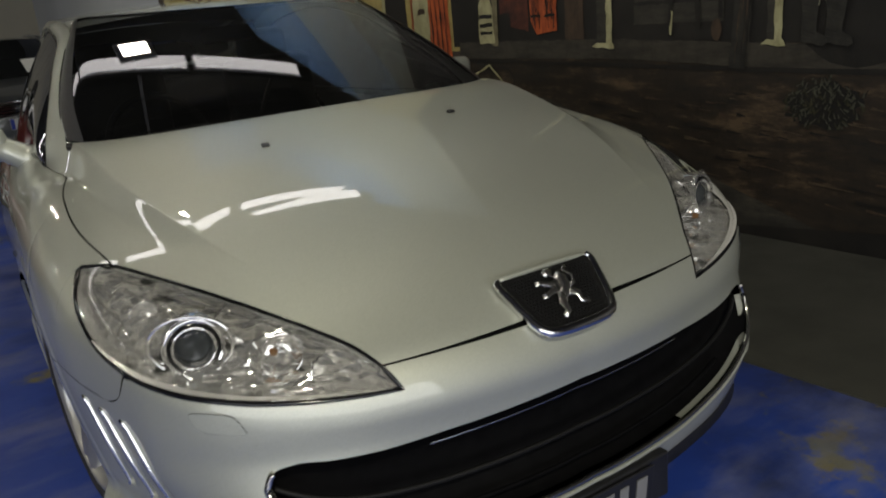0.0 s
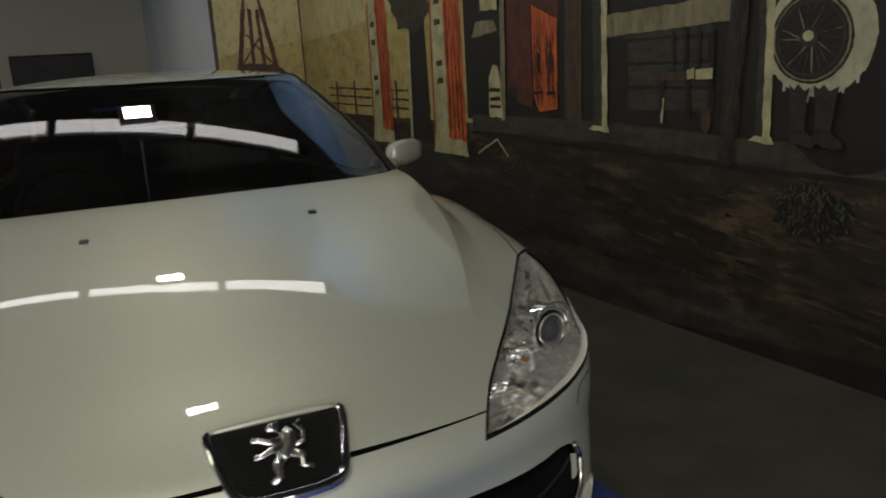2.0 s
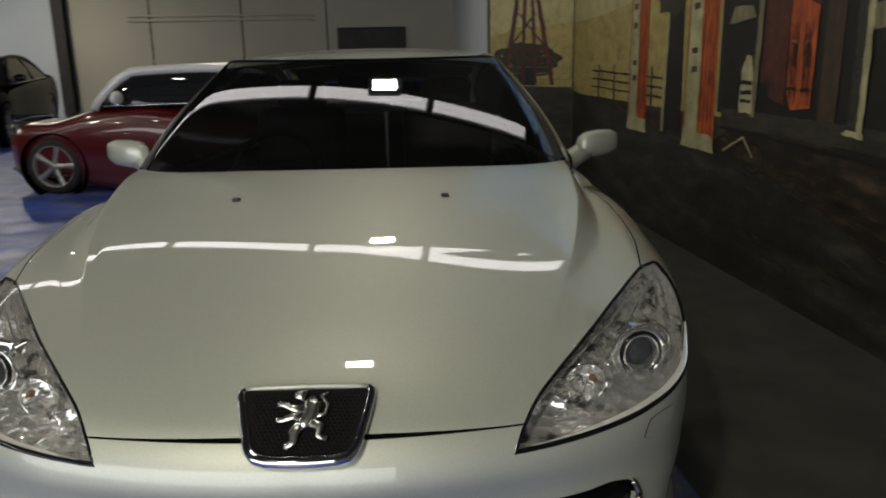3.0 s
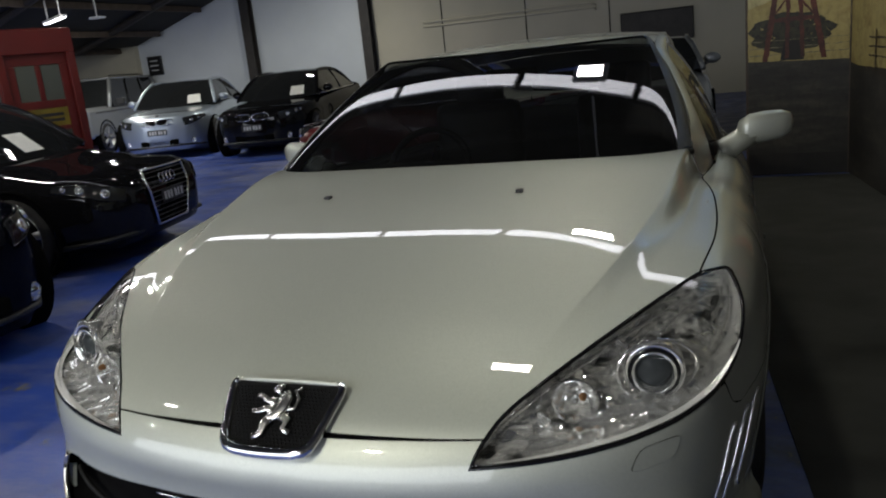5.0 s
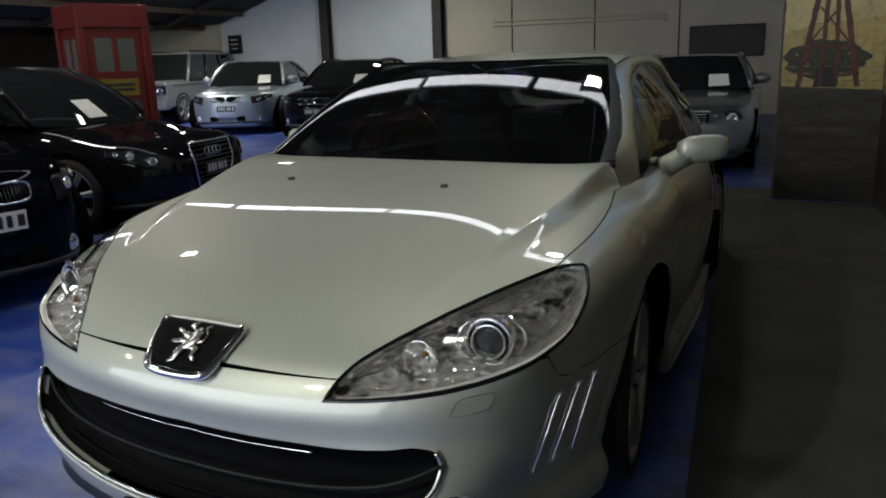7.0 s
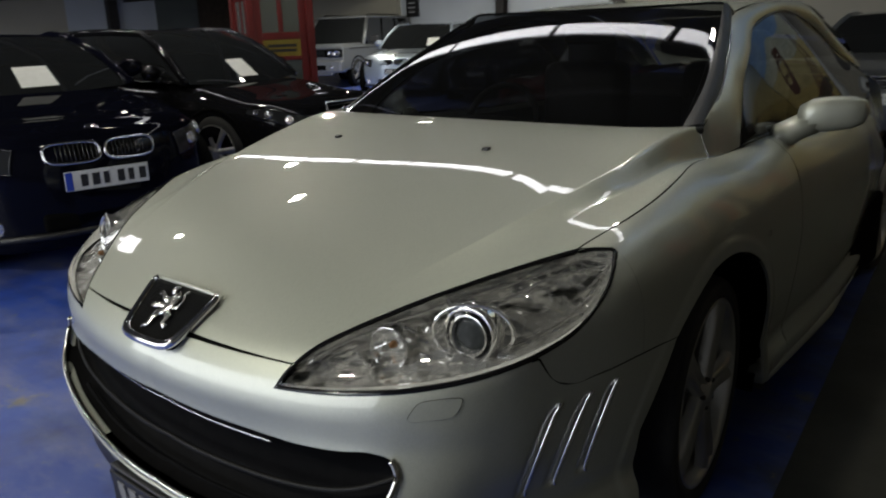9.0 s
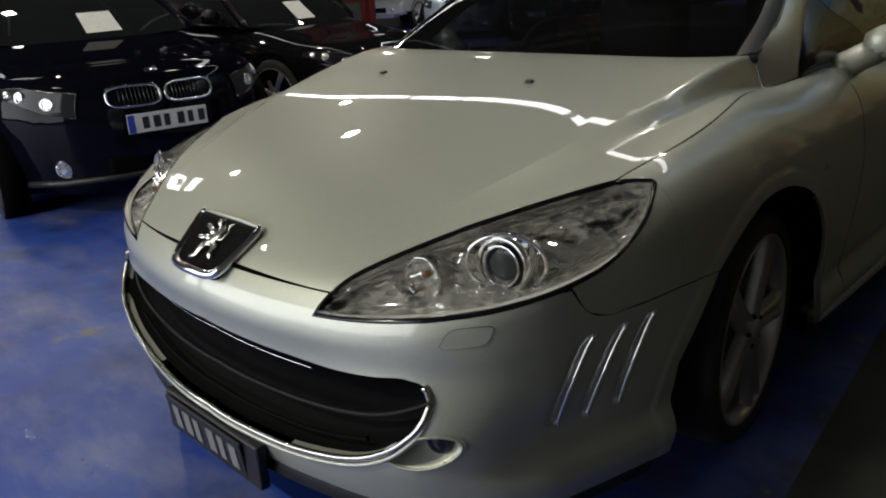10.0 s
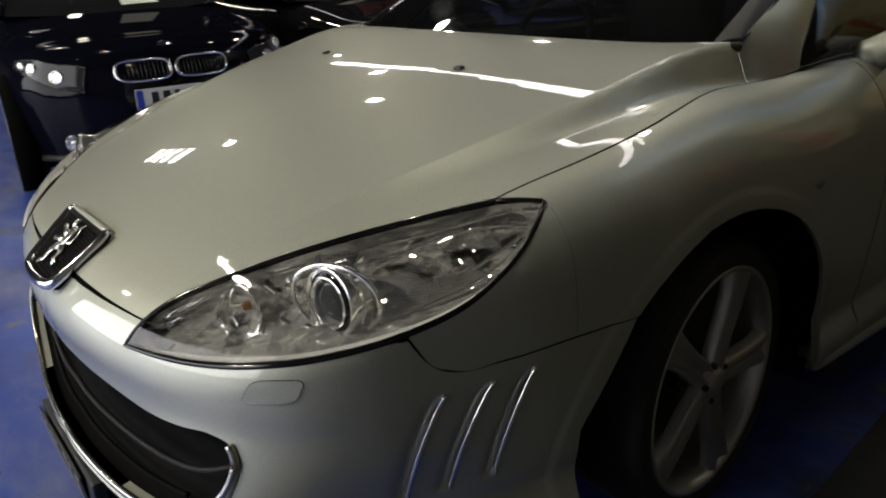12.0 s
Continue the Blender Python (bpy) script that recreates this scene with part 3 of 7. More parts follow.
paint("painted_awning", [(3.36, 1.50), (3.06, 1.53), (3.10, 1.60), (3.30, 1.60)], TAN, 5)
paint("painted_notice", [(3.24, 1.66), (3.05, 1.66), (3.05, 1.86), (3.24, 1.86)], PALE, 6)
paint("painted_figure_sign", [(3.18, 1.00), (3.03, 1.00), (3.04, 1.22), (3.07, 1.32), (3.12, 1.33), (3.17, 1.24)], PALE, 6)
for z in (1.055, 1.105, 1.16):
    paint("painted_bar", [(3.165, z), (3.045, z), (3.045, z + 0.022), (3.165, z + 0.022)], SHADE, 7)
# fuel pumps
for y0, y1, zt, zb in ((4.93, 4.58, 1.86, 0.77), (3.90, 3.48, 1.95, 0.75)):
    w = y0 - y1
    paint("painted_pump_side", [(y0 - w * 0.40, zb + 0.03), (y1, zb), (y1 + w * 0.06, zt), (y0 - w * 0.40, zt + 0.03)], ORANGE, 4)
    paint("painted_pump", [(y0, zb), (y0 - w * 0.46, zb + 0.03), (y0 - w * 0.44, zt), (y0 - w * 0.06, zt - 0.03)], PALE, 5)
    stroke("painted_pump_edge", (y0 + 0.01, zb), (y0 - w * 0.04, zt), 0.022, RUST, 6)
    for z in (zt - 0.20, zt - 0.34, zt - 0.62, zt - 0.74):
        paint("painted_bar", [(y0 - w * 0.16, z), (y0 - w * 0.36, z + 0.005), (y0 - w * 0.36, z + 0.045), (y0 - w * 0.16, z + 0.04)], BROWN, 6)
    for q in range(4):
        stroke("painted_streak", (y1 + w * (0.10 + 0.12 * q), zb + 0.05 + 0.1 * (q % 2)), (y1 + w * (0.13 + 0.11 * q), zt - 0.1 * (q % 3)), 0.012, (DEEP_RED, SHADE)[q % 2], 6, "side", 0.004)
    paint("painted_plinth", [(y0 + 0.03, zb - 0.03), (y1 - 0.02, zb - 0.03), (y1, zb + 0.07), (y0, zb + 0.09)], PALE, 6)
stroke("painted_pole", (4.28, 0.78), (4.22, 2.2), 0.035, PALE, 4)
paint("painted_trunk", [(4.26, 0.80), (3.97, 0.80), (4.0, 2.1), (4.2, 2.1)], SHADE, 3)
paint("painted_tree", disc(4.2, 1.85, 0.32, 0.26, 40, 0.10), LEAFY, 4)
for z in (1.02, 1.09, 1.16):
    stroke("painted_rail", (5.9, z + 0.02), (4.3, z), 0.014, BROWN, 3)
for y in (5.7, 5.3, 4.5):
    stroke("painted_fence_post", (y, 0.93), (y, 1.24), 0.03, BROWN, 4)
# bicycle and scrub
for y in (3.33, 2.98):
    me = [(a, b) for a, b in disc(y, 0.755, 0.11, 0.09, 20)]
    for a, b in zip(me, me[1:] + me[:1]):
        stroke("painted_cycle", a, b, 0.010, SHADE, 6)
stroke("painted_cycle", (3.33, 0.755), (3.1, 0.86), 0.012, PALE, 7)
stroke("painted_cycle", (3.1, 0.86), (2.98, 0.755), 0.012, PALE, 7)
random.seed(7)
SCRUB = painted("painted_scrub", (0.035, 0.038, 0.026), (0.058, 0.060, 0.042), 22.0)
paint("painted_bush", disc(0.87, 0.69, 0.17, 0.105, 50, 0.09), SHADE, 4)
for q in range(190):
    a, r = random.uniform(0, 6.283), random.random() ** 0.55
    cy, cz = 0.87 + 0.19 * r * math.cos(a), 0.69 + 0.12 * r * math.sin(a)
    turn = random.uniform(-0.9, 0.9) + math.pi / 2 + (0.87 - cy) * -2.5
    run = random.uniform(0.018, 0.042)
    stroke("painted_twig", (cy, cz), (cy + run * math.cos(turn), cz + run * math.sin(turn)), random.uniform(0.006, 0.013), (SCRUB, SHADE, LEAFY, SCRUB)[q % 4], 5 + 0.01 * q, "side", 0.002)
CLAY = painted("painted_clay", (0.040, 0.028, 0.017), (0.072, 0.052, 0.031), 12.0)
for q in range(150):
    y, z = random.uniform(-2.0, 3.2), random.uniform(0.2, 0.74)
    run = random.uniform(0.04, 0.22)
    stroke("painted_dab", (y, z), (y - run, z + random.uniform(-0.012, 0.004) - 0.08 * run), random.uniform(0.006, 0.018), (CLAY, SHADE, BROWN)[q % 3], 3 + 0.01 * q, "side", 0.002)

# return wall: windmill before the hills
paint("painted_sky", [(0.92, 2.75), (1.74, 2.75), (1.74, 5.68), (0.92, 5.68)], SKY, 1, None, "return")
paint("painted_low_sky", [(0.92, 2.2), (1.74, 2.2), (1.74, 2.75), (0.92, 2.75)], SKY_LOW, 1, None, "return")
paint("painted_haze", [(0.92, 1.50), (1.2, 1.58), (1.74, 1.62), (1.74, 2.2), (0.92, 2.2)], HAZE, 1, None, "return")
paint("painted_hill", [(0.92, 1.03), (1.74, 1.0), (1.74, 1.62), (1.2, 1.58), (0.92, 1.50)], HILL, 1, None, "return")
paint("painted_road", [(0.92, 0.0), (1.74, 0.0), (1.74, 1.0), (0.92, 1.04)], ASPHALT, 1, None, "return")
paint("painted_kerb", [(0.92, 0.0), (1.74, 0.0), (1.74, 0.19), (0.92, 0.20)], SHADE, 2, None, "return")
paint("painted_tree", disc(1.27, 1.27, 0.34, 0.17, 40, 0.06), LEAFY, 2, None, "return")
paint("painted_bole", [(1.18, 1.03), (1.38, 1.03), (1.34, 1.2), (1.22, 1.2)], SHADE, 3, None, "return")
for (a, b, w) in (((1.06, 1.03), (1.20, 1.95), 0.034), ((1.54, 1.03), (1.37, 1.95), 0.034), ((1.24, 1.05), (1.26, 1.95), 0.026), ((1.37, 1.05), (1.33, 1.95), 0.026), ((1.12, 1.38), (1.48, 1.38), 0.028), ((1.10, 1.38), (1.36, 1.72), 0.012), ((1.48, 1.38), (1.20, 1.72), 0.012), ((1.20, 1.95), (1.285, 2.5), 0.022), ((1.37, 1.95), (1.285, 2.5), 0.022)):
    stroke("painted_windmill", a, b, w * 1.35, DEEP_RED, 4, "return")
for q in range(90):
    a, r = random.uniform(0, 6.283), random.random() ** 0.5
    cy, cz = 1.27 + 0.33 * r * math.cos(a), 1.27 + 0.18 * r * math.sin(a)
    stroke("painted_leaf", (cy, cz), (cy + random.uniform(-0.03, 0.03), cz + random.uniform(-0.03, 0.03)), random.uniform(0.010, 0.026), (SHADE, LEAFY, HILL)[min(2, q % 5)] if q % 5 < 3 else SHADE, 3, "return", 0.004)
for z in (1.09, 1.15, 1.21):
    stroke("painted_rail", (0.93, z), (1.74, z - 0.01), 0.006, TAN, 3, "return")


# ---------------------------------------------------------------- the silver coupe
def pane_material(name, tint, ior=1.5, dust_haze=0.0):
    m = bpy.data.materials.new(name)
    m.use_nodes = True
    nt = m.node_tree
    nt.nodes.remove(nt.nodes["Principled BSDF"])
    clear = node(m, "ShaderNodeBsdfTransparent", Color=(*tint, 1))
    gloss = node(m, "ShaderNodeBsdfGlossy", Roughness=0.012)
    fres = node(m, "ShaderNodeFresnel", IOR=ior)
    mixer = node(m, "ShaderNodeMixShader")
    link(m, fres.outputs[0], mixer.inputs[0])
    link(m, clear.outputs[0], mixer.inputs[1])
    link(m, gloss.outputs[0], mixer.inputs[2])
    # pale diffuse mix stands in for the grey reflected haze in the glass
    haze_film = node(m, "ShaderNodeMixShader")
    haze_film.inputs[0].default_value = dust_haze
    link(m, mixer.outputs[0], haze_film.inputs[1])
    link(m, node(m, "ShaderNodeBsdfDiffuse", Color=(0.45, 0.46, 0.46, 1)).outputs[0], haze_film.inputs[2])
    link(m, haze_film.outputs[0], nt.nodes["Material Output"].inputs["Surface"])
    return m


CAR_GLASS = pane_material("tinted_pane", (0.24, 0.25, 0.26), 1.52, 0.007)
LENS = pane_material("lamp_lens", (0.93, 0.94, 0.94), 1.45)
BOWL = mat("lamp_reflector", (0.97, 0.96, 0.94), 0.06, 0.93)
BOWL_DIM = mat("lamp_housing", (0.96, 0.95, 0.92), 0.04, 0.82)
link(BOWL_DIM, ramp(BOWL_DIM, noisy(BOWL_DIM, 13.0, 3, 0.5, (1, 1, 2.5), False), [(0.34, (0.16, 0.16, 0.15)), (0.41, (0.97, 0.96, 0.93))]), bsdf(BOWL_DIM).inputs["Base Color"])
cells = node(BOWL_DIM, "ShaderNodeTexVoronoi", Scale=24.0)
link(BOWL_DIM, coords(BOWL_DIM, (1, 1, 1.7), False), cells.inputs["Vector"])
bumped(BOWL_DIM, cells.outputs["Distance"], 0.9, 0.010)
SILL_GLINT = mat("pale_sill_glint", (0.90, 0.89, 0.86), 0.16, 0.45)
TRIM_DARK = grainy("dark_trim", (0.018, 0.018, 0.02), (0.028, 0.027, 0.027), 8.0, 0.6, 0.2, fine=300)
HIDE = grainy("dark_leather", (0.03, 0.028, 0.026), (0.045, 0.042, 0.04), 10.0, 0.5, 0.2, fine=220)
# Its nose lies at y = 0 and it faces -y; the skin is where skin() is nought.
BELLY = (0.0, 0.9)  # centre of the nose's round plan
PLAN = [(0, 0.985), (11.5, 0.998), (22.8, 1.027), (31.1, 1.059), (38.8, 1.086), (44.2, 1.092), (49.5, 1.078), (55.8, 1.042), (60.3, 1.020), (64.5, 1.003), (78.0, 0.956), (90.0, 0.938)]
CENTRE_Z = [(-0.3, 0.49), (-0.1, 0.615), (-0.034, 0.668), (0.048, 0.724), (0.2, 0.800), (0.4, 0.868), (0.6, 0.926), (0.824, 0.9780), (0.94, 1.0005), (1.05, 1.0185), (1.3, 1.022), (1.6, 1.015), (2.2, 1.0), (4.9, 1.02)]
CROWN = [(-0.2, 0.12), (0.0, 0.12), (0.25, 0.09), (0.49, 0.075), (0.9, 0.059), (1.28, 0.026), (1.6, 0.06), (4.9, 0.10)]
STEP = [(-0.2, 0.0), (0.1, 0.0), (0.35, 0.006), (0.6, 0.016), (0.9, 0.042), (1.28, 0.085), (1.6, 0.032), (2.2, 0.0), (4.9, 0.0)]
CREASE = [(-0.2, 0.40), (0.0, 0.45), (0.29, 0.54), (0.4, 0.580), (0.5, 0.614), (0.63, 0.650), (0.8, 0.684), (1.0, 0.704), (1.2, 0.716), (1.6, 0.72), (4.9, 0.72)]
HAUNCH = [(0, 0), (2.2, 0), (2.6, 0.008), (3.0, 0.03), (3.5, 0.06), (4.0, 0.07), (4.7, 0.06)]
WAIST = [(0.8, 0.938), (1.2, 0.938), (1.6, 0.929), (2.1, 0.922), (2.6, 0.893), (3.0, 0.852), (3.5, 0.795), (3.8, 0.735), (4.1, 0.665), (4.7, 0.545)]
NOSE_IN = [(0.1, 0.95), (0.18, 0.985), (0.25, 1.006), (0.31, 1.012), (0.36, 1.005), (0.45, 0.988), (0.52, 0.990), (0.58, 1.0), (0.64, 1.0), (0.8, 0.97), (1.2, 0.9)]
SIDE_IN = [(0.1, 0.945), (0.2, 0.978), (0.255, 0.990), (0.275, 0.986), (0.31, 0.966), (0.37, 0.973), (0.5, 0.992), (0.6, 1.0), (0.68, 1.0), (0.78, 0.985), (0.88, 0.958), (1.2, 0.85)]

STRAKES = (((55.7, 0.577), (51.5, 0.372)), ((60.2, 0.579), (55.6, 0.372)), ((64.5, 0.585), (60.2, 0.378)))


def bent(keys, x):
    """A curve of even curvature through (x, value) keys."""
    xs, ys = np.array([k[0] for k in keys], float), np.array([k[1] for k in keys], float)
    n, h = len(xs), np.diff(xs)
    a, rhs = np.eye(n), np.zeros(n)
    for i in range(1, n - 1):
        a[i, i - 1 : i + 2] = h[i - 1], 2 * (h[i - 1] + h[i]), h[i]
        rhs[i] = 6 * ((ys[i + 1] - ys[i]) / h[i] - (ys[i] - ys[i - 1]) / h[i - 1])
    m = np.linalg.solve(a, rhs)
    x = np.clip(np.asarray(x, float), xs[0], xs[-1])
    i = np.clip(np.searchsorted(xs, x) - 1, 0, n - 2)
    p, q = xs[i + 1] - x, x - xs[i]
    return (m[i] * p**3 + m[i + 1] * q**3) / (6 * h[i]) + (ys[i] / h[i] - m[i] * h[i] / 6) * p + (ys[i + 1] / h[i] - m[i + 1] * h[i] / 6) * q


def smooth_max(a, b, k):
    h = np.maximum(k - np.abs(a - b), 0) / k
    return np.maximum(a, b) + h * h * k / 4


def bonnet_z(x, y):
    """The height of the bonnet's and wings' upper face, with the crease that runs from lamp to pillar."""
    ax = np.abs(x)
    z = bent(CENTRE_Z, y) - bent(CROWN, y) * ax**2.2
    step = np.clip((ax - curve_at(CREASE, y)) / (0.10 - 0.055 * np.clip(y / 1.2, 0, 1)), 0, 1)
    early = np.clip((0.85 - y) / 0.35, 0, 1)
    sharp = np.where(step < 0.08, step * step / 0.16 + step * 0.5, step) * (2 - step)
    sharp = np.clip(np.minimum(sharp, step * (2 - step)), 0, 1)
    z = z - curve_at(STEP, y) * (early * sharp + (1 - early) * step * step * (3 - 2 * step))
    z = z - 0.06 * np.clip((0.8 - y) / 0.3, 0, 1) * ax**2 * np.clip(1 - (ax / 0.6) ** 2, 0, 1)
    return z


def skin(x, y, z):
    ax = np.abs(x)
    phi = np.degrees(np.arctan2(ax, BELLY[1] - y))
    r = np.hypot(ax, BELLY[1] - y)
    w = np.clip((phi - 35) / 30, 0, 1)
    w = w * w * (3 - 2 * w)
    inset = curve_at(NOSE_IN, z) * (1 - w) + curve_at(SIDE_IN, z) * w
    front = r - curve_at(PLAN, np.minimum(phi, 90)) * inset
    lean = np.clip((z - 0.55) / 0.35, 0, 1)
    side = ax - curve_at(WAIST, y) * curve_at(SIDE_IN, z) + curve_at(HAUNCH, y) * lean * lean * (3 - 2 * lean)
    dent = 0.032 * np.exp(-(((phi - 49) / 8) ** 2) - ((z - 0.36) / 0.08) ** 2)
    front = front + dent - 0.042 * np.exp(-(((phi - 36) / 12) ** 2) - ((z - 0.41) / 0.11) ** 2)
    for (a0, z0), (a1, z1) in STRAKES:
        tt = (z - z0) / (z1 - z0)
        ahead = (a0 + (a1 - a0) * (tt + 0.10 * np.sin(np.pi * np.clip(tt, 0, 1))) - phi) * 0.0168
        fade = np.clip(tt / 0.12, 0, 1) * np.clip((1 - tt) / 0.05, 0, 1)
        front = front + 0.0085 * fade * np.exp(-((ahead / np.where(ahead > 0, 0.017, 0.0045)) ** 2))
    flank = np.where(y < BELLY[1], front, side)
    # the rolled flange round the front arch
    out = np.clip((0.476 - np.hypot(y - 0.985, z - 0.30)) / 0.024, 0, 1)
    flank = flank - 0.003 * out * out * (3 - 2 * out) * np.clip((ax - 0.7) / 0.1, 0, 1)
    top = (z - bonnet_z(x, y)) * 0.94
    k = 0.075 + 0.05 * np.clip((y - 0.2) / 0.6, 0, 1)
    return smooth_max(top, flank, k)


def slope(p):
    """Outward unit normals of the skin at points p."""
    e = 1e-4
    g = np.stack([skin(*(p + e * d).T) - skin(*(p - e * d).T) for d in np.eye(3)], 1)
    return g / np.linalg.norm(g, axis=1, keepdims=True)


def root(f, lo, hi):
    """Where f, below nought at lo and above it at hi, is nought."""
    for _ in range(34):
        mid = (lo + hi) / 2
        out = f(mid) > 0
        hi, lo = np.where(out, mid, hi), np.where(out, lo, mid)
    return (lo + hi) / 2


def on_top(x, y):
    x, y = np.broadcast_arrays(np.asarray(x, float), np.asarray(y, float))
    return np.stack([x, y, root(lambda z: skin(x, y, z), np.full(x.shape, 0.3), np.full(x.shape, 1.3))], -1)


def on_nose(phi, z):
    """Points at the angle phi (degrees from straight ahead, to the car's left) and the height z."""
    phi, z = np.broadcast_arrays(np.radians(np.asarray(phi, float)), np.asarray(z, float))
    at = lambda r: (r * np.sin(phi), BELLY[1] - r * np.cos(phi), z)
    return np.stack(at(root(lambda r: skin(*at(r)), np.full(z.shape, 0.2), np.full(z.shape, 1.5))), -1)


def on_flank(y, z):
    y, z = np.broadcast_arrays(np.asarray(y, float), np.asarray(z, float))
    return np.stack([root(lambda x: skin(x, y, z), np.full(z.shape, 0.1), np.full(z.shape, 1.3)), y, z], -1)


# ==== build
def knit(name, grids, material, parent, label="", mirror=False, flip=False, depth=0.012, normals=None, edges=None, hole=None):
    """One mesh from grids of points on the skin, shaded by the skin's own normals, with its edges turned in by depth."""
    vs, ns, fs = [], [], []
    for gi, g in enumerate(grids):
        n, m = g.shape[:2]
        p = g.reshape(-1, 3)
        nn = slope(p) if normals is None else normals(p)
        base = len(vs)
        vs += p.tolist()
        ns += nn.tolist()
        fs += [(base + i * m + j, base + i * m + j + 1, base + (i + 1) * m + j + 1, base + (i + 1) * m + j) for i in range(n - 1) for j in range(m - 1)]
        if hole is not None:
            fs = [q for q in fs if not hole(np.mean([vs[v] for v in q], 0))]
        if depth:
            idx = np.arange(n * m).reshape(n, m)
            sides = {"l": idx[0], "u": idx[-1, :], "s": idx[:, 0], "e": idx[:, -1]}
            for edge in (sides[q] for q in (edges[gi] if edges else "luse")):
                e = p[edge]
                inn = e - nn[edge] * depth
                t = np.gradient(e, axis=0)
                side = np.cross(t, nn[edge])
                side /= np.linalg.norm(side, axis=1, keepdims=True) + 1e-9
                mid = p.mean(0)
                side *= np.sign(((e - mid) * side).sum(1, keepdims=True) + 1e-9)
                b = len(vs)
                k = len(edge)
                vs += (e - nn[edge] * 0.0008 + side * 0.0006).tolist() + inn.tolist()
                ns += side.tolist() + side.tolist()
                fs += [(b + q, b + q + 1, b + k + q + 1, b + k + q) for q in range(k - 1)]
    vs, ns = np.array(vs), np.array(ns)
    if mirror:
        vs, ns = vs * (-1, 1, 1), ns * (-1, 1, 1)
    if mirror != flip:
        fs = [f[::-1] for f in fs]
    me = mesh_of(name, vs, fs, material)
    me.normals_split_custom_set_from_vertices([tuple(v) for v in ns])
    return put(name, me, material, parent, label)


def seam(points, parent, radius=0.0036, depth=0.0040, name="shut_line"):
    """A near-black line sunk into the gap between two panels, for its shade."""
    p = np.asarray(points, float)
    return put(name, tube_mesh(name, p - slope(p) * depth, radius, GAP, 6), GAP, parent)


def fair(keys, s, corners=()):
    """A curve through rows (s, a, b...), smooth but for the corners."""
    k = np.array(keys, float)
    cuts = [k[0, 0], *corners, k[-1, 0]]
    out = np.zeros((len(s), k.shape[1] - 1))
    for lo, hi in zip(cuts[:-1], cuts[1:]):
        seg = k[(k[:, 0] >= lo - 1e-9) & (k[:, 0] <= hi + 1e-9)]
        at = (s >= lo - 1e-9) & (s <= hi + 1e-9)
        for c in range(1, k.shape[1]):
            out[at, c - 1] = curve_at(list(zip(seg[:, 0], seg[:, c])), s[at]) if len(seg) > 2 else np.interp(s[at], seg[:, 0], seg[:, c])
    return out


coupe = tagged(empty("coupe"), "silver two-door coupe with black badge and wide grille", "car")

# bonnet: its side edge in plan, from the lamp's tip to the screen pillar
EDGE = [(0, 0.433, 0.0), (0.05, 0.463, 0.045), (0.11, 0.51, 0.102), (0.21, 0.60, 0.212), (0.32, 0.69, 0.342), (0.39, 0.748, 0.43), (0.44, 0.788, 0.486), (0.58, 0.815, 0.67), (0.76, 0.808, 0.93), (0.94, 0.764, 1.20), (1.0, 0.764, 1.266)]
# the windscreen's side edge, from the bonnet's corner to the roof's
PILLAR = np.array([(0.731, 1.275, 1.014), (0.713, 1.437, 1.088), (0.674, 1.585, 1.172), (0.624, 1.735, 1.250), (0.568, 1.892, 1.322)])


def pillar_edge(w):
    return np.stack([curve_at(list(zip(np.linspace(0, 1, 5), PILLAR[:, c])), w) for c in range(3)], -1)


def screen_foot(x):
    """How far back the windscreen's lower edge lies at x, round into the pillar."""
    q = np.clip(np.abs(x) / 0.731, 0, 1)
    return 1.08 + 0.195 * (0.405 * q**2 + 0.595 * q**10)


v = np.concatenate([np.linspace(0, 0.44, 46), np.linspace(0.44, 1, 40)[1:]])
edge_xy = fair(EDGE, v, (0.44,))
edge_xy[:, 0] -= 0.0012
edge_xy[:, 1] += 0.002
mid_y = np.interp(v, [0, 1], [-0.0315, 1.075])
# columns of the sheet follow the crease
even = np.concatenate([np.linspace(0, 0.55, 36), np.linspace(0.55, 1, 74)[1:]])
u = np.broadcast_to(even, (len(v), len(even)))
late = np.clip((v[:, None] - 0.75) / 0.25, 0, 1)
for _ in range(6):
    tail_curve = (screen_foot(u * edge_xy[:, :1]) - 1.08) / 0.195
    long_curve = (1 - late) * u ** (2.4 - 0.6 * v[:, None]) + late * tail_curve
    gy = mid_y[:, None] + (edge_xy[:, 1:] - mid_y[:, None]) * long_curve
    at = np.array([np.interp(0.75, even, row) for row in gy])[:, None]
    split = np.clip(curve_at(CREASE, at) / edge_xy[:, :1], 0.4, 0.955)
    u = np.where(even < 0.75, even / 0.75 * split, split + (even - 0.75) / 0.25 * (1 - split))
gx = u * edge_xy[:, :1]
right = on_top(gx, gy)
whole = np.concatenate([(right * (-1, 1, 1))[:, :0:-1], right], 1)
bonnet = knit("bonnet", [whole], SILVER, coupe, "silver bonnet with two washer jets")
front_gap = on_top(np.concatenate([-gx[0, ::-1], gx[0]]), np.concatenate([gy[0, ::-1], gy[0]]) - 0.003)
seam(front_gap, coupe)
for sx in (1, -1):
    e = on_top(edge_xy[:, 0] + 0.003, edge_xy[:, 1])[45:]
    seam(e * (sx, 1, 1), coupe)
    base = on_top(0.302 * sx, 0.824)
    q = Vector(slope(base[None])[0]).to_track_quat("Z", "Y").to_matrix().to_4x4()
    bm = bmesh.new()
    box(bm, -0.011, 0.011, -0.009, 0.009, -0.002, 0.007, 0.003)
    put("washer_jet", bm, BLACK_PLASTIC, bonnet, "black washer jet", m=Matrix.Translation(base) @ q)

